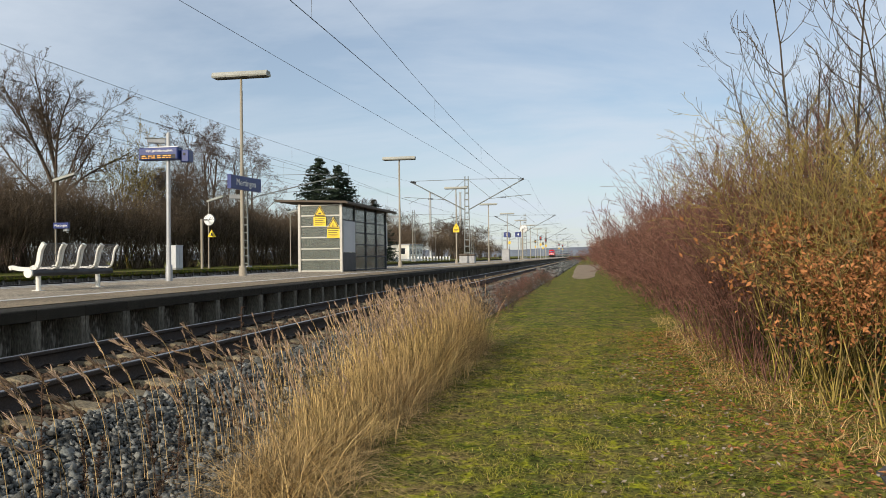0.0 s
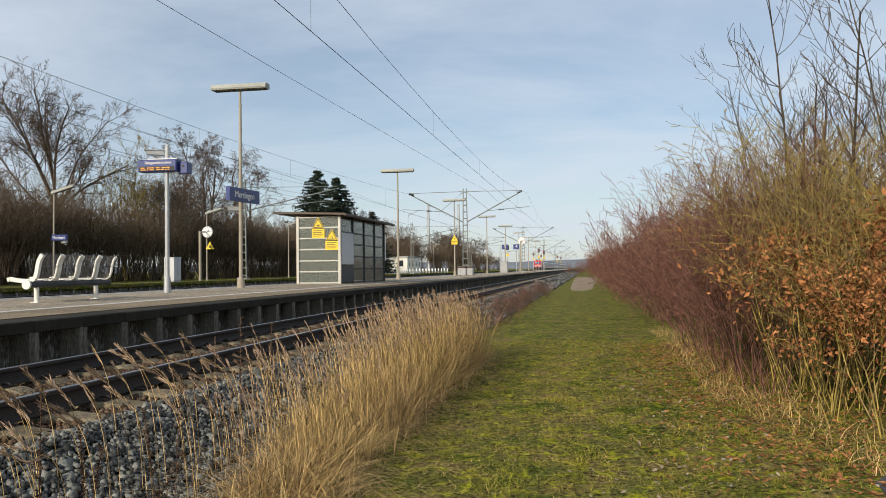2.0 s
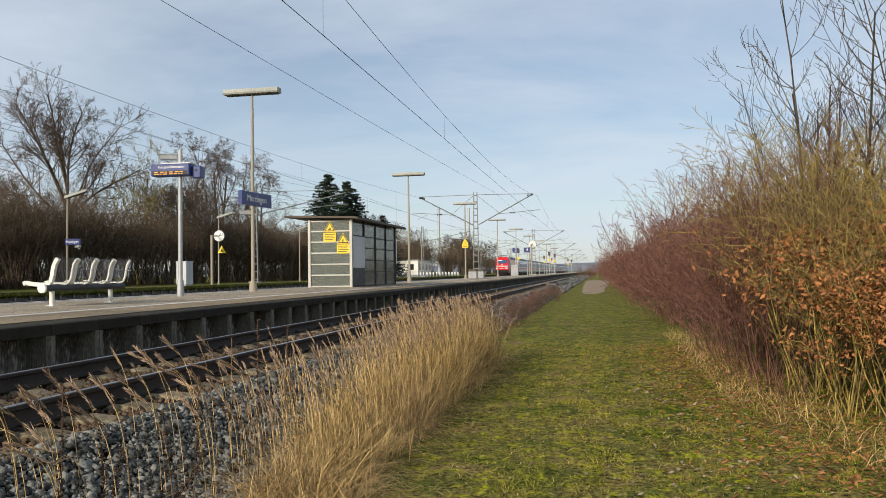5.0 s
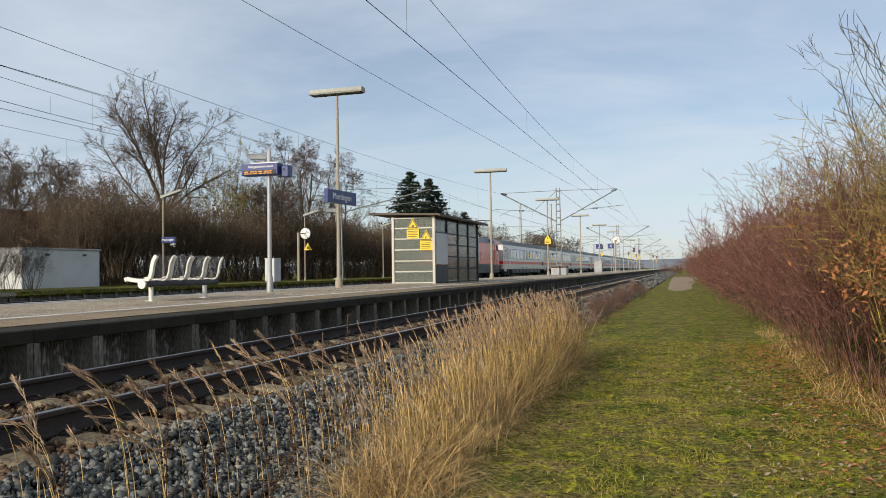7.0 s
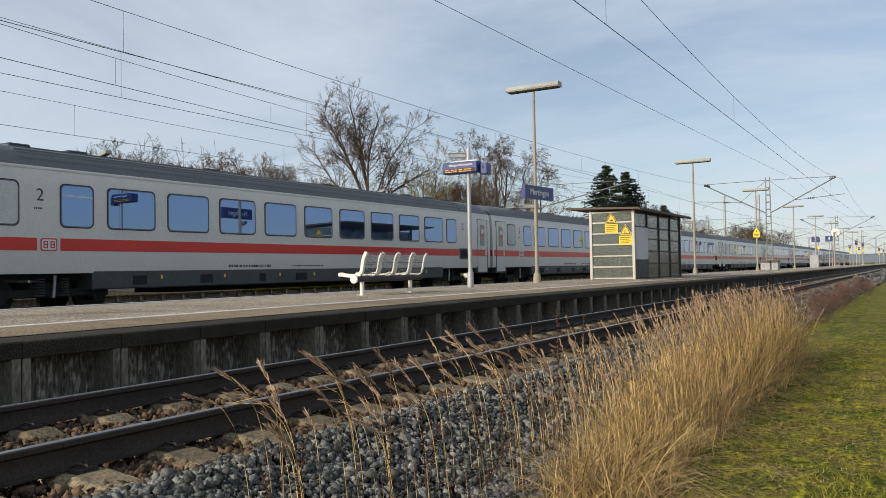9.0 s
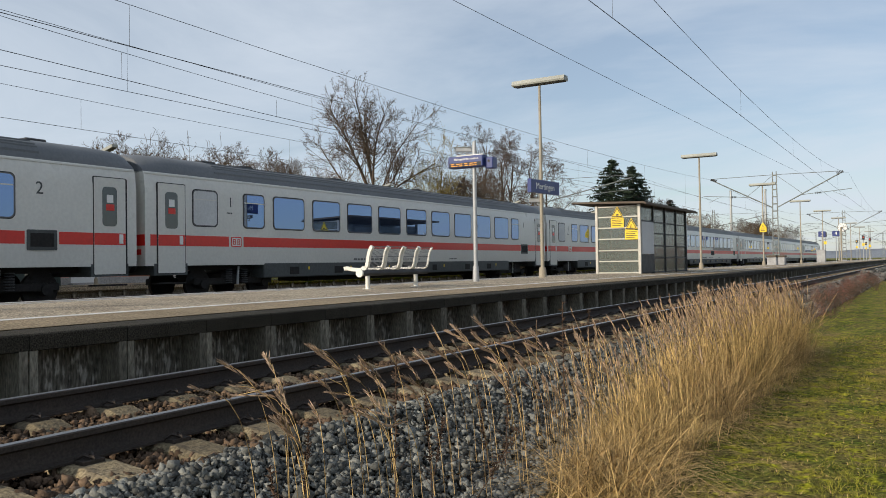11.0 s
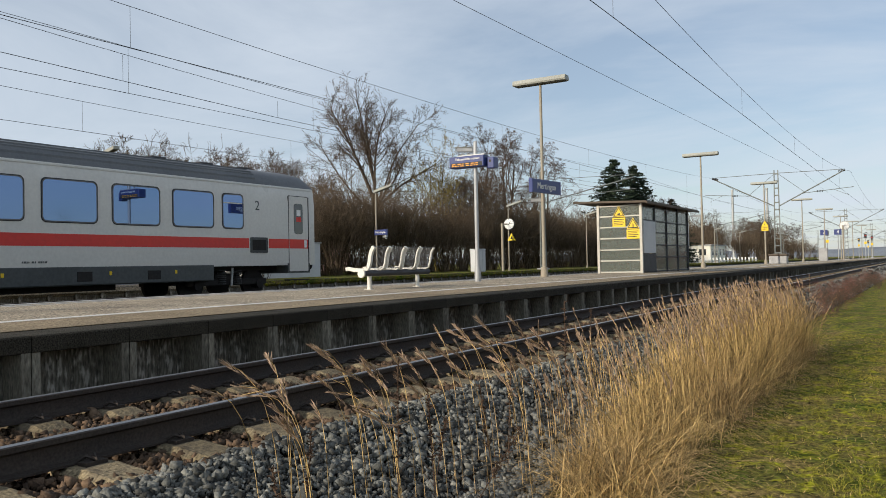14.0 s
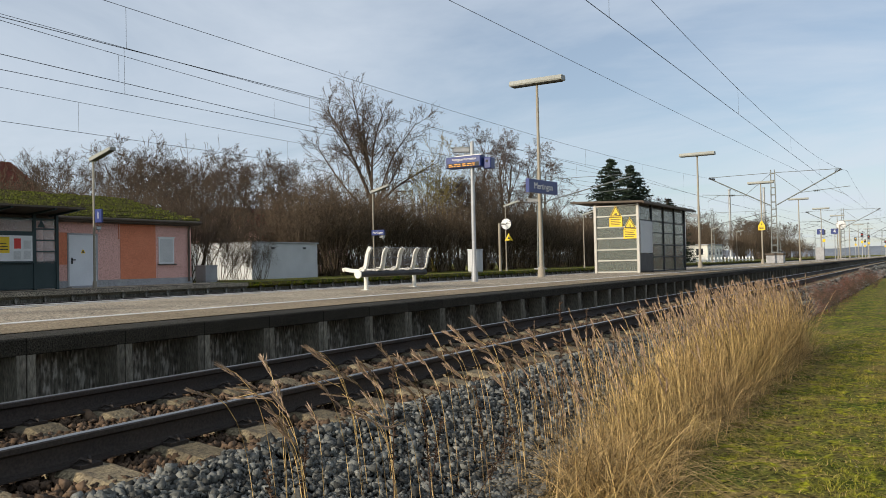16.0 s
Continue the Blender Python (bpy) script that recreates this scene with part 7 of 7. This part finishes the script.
def short_grass():
    r = np.random.RandomState(21)
    N = 130000
    y = 2.4 + 15 * r.rand(N) ** 1.5
    x = r.uniform(-1.9, 2.6, N)
    base = np.stack([x, y, lies(x, y) - 0.004], 1)
    tuft = np.array([noise.noise(Vector((float(a) * 5.5, float(b) * 4.0, 0.5))) for a, b in zip(x, y)])
    keep = tuft > -0.28 + 0.2 * r.randn(N)
    base, tuft = base[keep], tuft[keep]
    N = len(base)
    v, f = ribbons(base, r.uniform(0.010, 0.040, N) * (1 + 2.2 * np.clip(tuft, 0, 1)), r.normal(0, 0.05, (N, 2)), 0.7, r.uniform(0.003, 0.0068, N), 2, 5)
    tagged(link("short_grass", fast("short_grass", v, f, M_BLADE), M_BLADE), "short mossy winter grass on the path", "grass", kind="stuff")
    N = 20000
    y = 2.2 + 15 * r.rand(N) ** 1.4
    x = r.uniform(-1.8, 2.6, N)
    base = np.stack([x, y, lies(x, y)], 1)
    v, f = ribbons(base, r.uniform(0.01, 0.035, N), r.normal(0, 0.08, (N, 2)), 0.5, r.uniform(0.003, 0.007, N), 2, 6)
    tagged(link("dead_grass_blades", fast("dead_grass_blades", v, f, M_STRAW), M_STRAW), "scattered straw among the short grass", "grass", kind="stuff")
    # dry tufts and leaf litter under the hedge
    N = 2800
    y = 5.6 + 14 * r.rand(N) ** 1.2
    x = 1.62 + np.abs(r.normal(0, 0.5, N)) + np.clip((9 - y) * 0.16, -0.1, 0.8)
    base = np.stack([x, y, lies(x, y)], 1)
    v, f = ribbons(base, r.uniform(0.04, 0.26, N), r.normal(0, 0.16, (N, 2)), 0.9, r.uniform(0.003, 0.007, N), 3, 7)
    tagged(link("hedge_foot_grass", fast("hedge_foot_grass", v, f, M_STRAW), M_STRAW), "dry straw-coloured grass at the foot of the hedge", "grass", kind="stuff")
    N = 8000
    y = 3.6 + 13 * r.rand(N)
    x = 1.95 + r.normal(0, 0.6, N) + np.clip((8 - y) * 0.12, -0.2, 0.6)
    p = np.stack([x, y, lies(x, y) + 0.012], 1)
    a = r.uniform(0, 2 * np.pi, N)
    u = np.stack([np.cos(a), np.sin(a), r.normal(0, 0.25, N)], 1)
    w = np.stack([-np.sin(a), np.cos(a), r.normal(0, 0.25, N)], 1)
    s = r.uniform(0.014, 0.036, (N, 1))
    v = np.stack([p - u * s, p + w * s * 0.5, p + u * s, p - w * s * 0.5], 1).reshape(-1, 3)
    tagged(link("leaf_litter", fast("leaf_litter", v, np.arange(4 * N).reshape(-1, 4), M_LEAF), M_LEAF), "fallen brown leaves under the hedge", "leaf litter", kind="stuff")
    # pale bits of leaf and straw lying on the path
    N = 700
    y = 4.0 + 9 * r.rand(N)
    x = 0.85 + r.normal(0, 0.6, N)
    p = np.stack([x, y, lies(x, y) + 0.02], 1)
    a = r.uniform(0, 2 * np.pi, N)
    u = np.stack([np.cos(a), np.sin(a), r.normal(0, 0.3, N)], 1)
    w = np.stack([-np.sin(a), np.cos(a), r.normal(0, 0.3, N)], 1)
    s = r.uniform(0.010, 0.026, (N, 1))
    v = np.stack([p - u * s, p + w * s * 0.6, p + u * s, p - w * s * 0.6], 1).reshape(-1, 3)
    tagged(link("pale_leaf_bits", fast("pale_leaf_bits", v, np.arange(4 * N).reshape(-1, 4), M_PALELEAF), M_PALELEAF), "pale bleached leaf bits scattered on the path", "leaf litter", kind="stuff")


tall_grass()
reeds()
short_grass()


# ---- ballast, sleepers and platform slabs, piece by piece ----
def stones(name, n, xr, yr, power, size, material, zf, label, seed, shape=6):
    r = np.random.RandomState(seed)
    ico = np.array([(a, b, c) for c in (-0.62, 0.62) for b in (-0.62, 0.62) for a in (-0.62, 0.62)])
    fa = np.array([(0, 2, 3, 1), (4, 5, 7, 6), (0, 1, 5, 4), (2, 6, 7, 3), (0, 4, 6, 2), (1, 3, 7, 5)])
    x = r.uniform(*xr, n)
    y = yr[0] + (yr[1] - yr[0]) * r.rand(n) ** power
    s = size * np.exp(r.normal(0, 0.30, n))
    sh = r.uniform(0.48, 1.35, (n, 3)) * s[:, None]
    v = ico[None] * (1 + r.uniform(-0.55, 0.45, (n, 8, 3))) * sh[:, None, :]
    q = r.normal(0, 1, (n, 4))
    q /= np.linalg.norm(q, axis=1, keepdims=True)
    w_, a, b, c = q.T
    R = np.stack([1 - 2 * (b * b + c * c), 2 * (a * b - c * w_), 2 * (a * c + b * w_), 2 * (a * b + c * w_), 1 - 2 * (a * a + c * c), 2 * (b * c - a * w_), 2 * (a * c - b * w_), 2 * (b * c + a * w_), 1 - 2 * (a * a + b * b)], 1).reshape(n, 3, 3)
    v = np.einsum("nij,nkj->nki", R, v)
    z = zf(x, y) + r.uniform(-0.15, 0.55, n) * s
    v += np.stack([x, y, z], 1)[:, None]
    f = (fa[None] + (np.arange(n) * 8)[:, None, None]).reshape(-1, 4)
    ob = link(name, fast(name, v.reshape(-1, 3), f, material), material)
    return tagged(ob, label, "ballast", kind="stuff")


def shoulder(x, y):
    """Height of the ballast beside the near track."""
    u = np.clip((x + 3.56) / (2.32 - 1.45), 0, 1)
    return -0.215 - 0.385 * u


def sleepers():
    tr = bpy.data.objects["railway_track"]
    g = Geo()
    # a concrete sleeper: thick under the rails, lower in the middle
    side = [(-1.3, -0.36), (-1.3, -0.205), (-0.98, -0.172), (-0.50, -0.172), (-0.35, -0.215), (0.35, -0.215), (0.50, -0.172), (0.98, -0.172), (1.3, -0.205), (1.3, -0.36)]
    n = len(side)
    for y, s in ((-0.15, 0), (-0.11, 1), (0.11, 1), (0.15, 0)):
        g.v += [(x, y, z - (0.0 if s else 0.03) if z > -0.3 else z) for x, z in side]
    g.f = [(j * n + i, j * n + (i + 1) % n, (j + 1) * n + (i + 1) % n, (j + 1) * n + i) for j in range(3) for i in range(n)] + [tuple(reversed(range(n))), tuple(range(3 * n, 4 * n))]
    clip_g = Geo()
    for s in (-0.7525, 0.7525):
        for e in (-1, 1):
            clip_g.tube([(s + e * 0.06, -0.05, -0.155), (s + e * 0.10, -0.02, -0.125), (s + e * 0.16, 0.0, -0.14), (s + e * 0.10, 0.03, -0.125), (s + e * 0.06, 0.05, -0.155)], 0.012, 5)
            clip_g.box(s + e * 0.09, s + e * 0.17, -0.07, 0.07, -0.175, -0.15)
    me = mc = None
    for i in range(110):
        y = 0.37 + 0.63 * i
        if me is None:
            ob = part("sleeper", g, M_SLEEPER, tr, at=(0, y, 0))
            me = ob.data
            mc = part("rail_clips", clip_g, M_RAILSIDE, ob).data
        else:
            ob = part("sleeper", me, M_SLEEPER, tr, at=(0, y, 0))
            if i < 60:
                part("rail_clips", mc, M_RAILSIDE, ob)
    far = Geo()
    for i in range(110, 420):
        y = 0.37 + 0.63 * i
        far.box(-1.3, 1.3, y - 0.13, y + 0.13, -0.3, -0.18)
    tagged(part("far_sleepers", far, M_SLEEPER, tr), kind="stuff")


def platform_pieces():
    """Ribs, wall panels and edge slabs of the near platform side, one metre apart."""
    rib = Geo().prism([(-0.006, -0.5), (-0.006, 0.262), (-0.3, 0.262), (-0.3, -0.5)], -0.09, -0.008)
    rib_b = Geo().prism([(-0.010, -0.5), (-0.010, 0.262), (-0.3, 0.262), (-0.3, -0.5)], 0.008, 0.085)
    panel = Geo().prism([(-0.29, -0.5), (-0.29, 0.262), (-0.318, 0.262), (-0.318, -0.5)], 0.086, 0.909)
    ledge = Geo().prism([(-0.02, -0.5), (-0.02, -0.33), (-0.06, -0.29), (-0.289, -0.20), (-0.289, -0.5)], 0.086, 0.909)
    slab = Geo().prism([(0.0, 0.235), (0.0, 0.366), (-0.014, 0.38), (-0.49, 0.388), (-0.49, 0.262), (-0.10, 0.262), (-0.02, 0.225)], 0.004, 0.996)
    got = {}
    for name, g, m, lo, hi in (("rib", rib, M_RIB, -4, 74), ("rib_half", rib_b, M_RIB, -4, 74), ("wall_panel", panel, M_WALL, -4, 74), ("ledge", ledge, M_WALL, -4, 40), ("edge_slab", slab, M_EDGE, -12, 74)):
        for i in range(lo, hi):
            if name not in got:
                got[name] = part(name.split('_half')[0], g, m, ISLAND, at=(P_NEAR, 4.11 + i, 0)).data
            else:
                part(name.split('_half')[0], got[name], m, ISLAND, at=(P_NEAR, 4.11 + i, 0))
    far = Geo()
    for i in range(74, 330):
        far.box(P_NEAR - 0.3, P_NEAR + 0.02, 4.02 + i - 0.06, 4.02 + i + 0.06, -0.5, 0.21)
    tagged(part("far_ribs", far, M_RIB, ISLAND), kind="stuff")


sleepers()
platform_pieces()
stones("ballast_stones", 34000, (-3.72, -2.2), (1.6, 16.0), 1.5, 0.0225, M_STONE, shoulder, "loose grey crushed stone ballast beside the rail", 31)
stones("ballast_stones_far", 9000, (-3.72, -2.5), (16.0, 60.0), 1.3, 0.045, M_STONE, shoulder, "grey crushed stone ballast beside the rail", 32)
stones("ballast_stones_distant", 7000, (-3.72, -2.4), (60.0, 240.0), 1.3, 0.10, M_STONE, shoulder, "grey crushed stone ballast beside the rail", 36)
stones("rusty_ballast", 18000, (-6.45, -3.62), (1.6, 16.0), 1.35, 0.0235, M_STONERUST, lambda x, y: -0.225 + 0 * x, "rust-brown ballast between the sleepers", 33)
stones("rusty_ballast_far", 5000, (-6.45, -3.62), (16.0, 60.0), 1.3, 0.045, M_STONERUST, lambda x, y: -0.235 + 0 * x, "rust-brown ballast between the sleepers", 34)


def motions():
    walk(LOCO, train_rows(20.65))
    for i, c in enumerate(COACHES):
        walk(c, train_rows(30.4 + 13.2 + 26.4 * i))


motions()
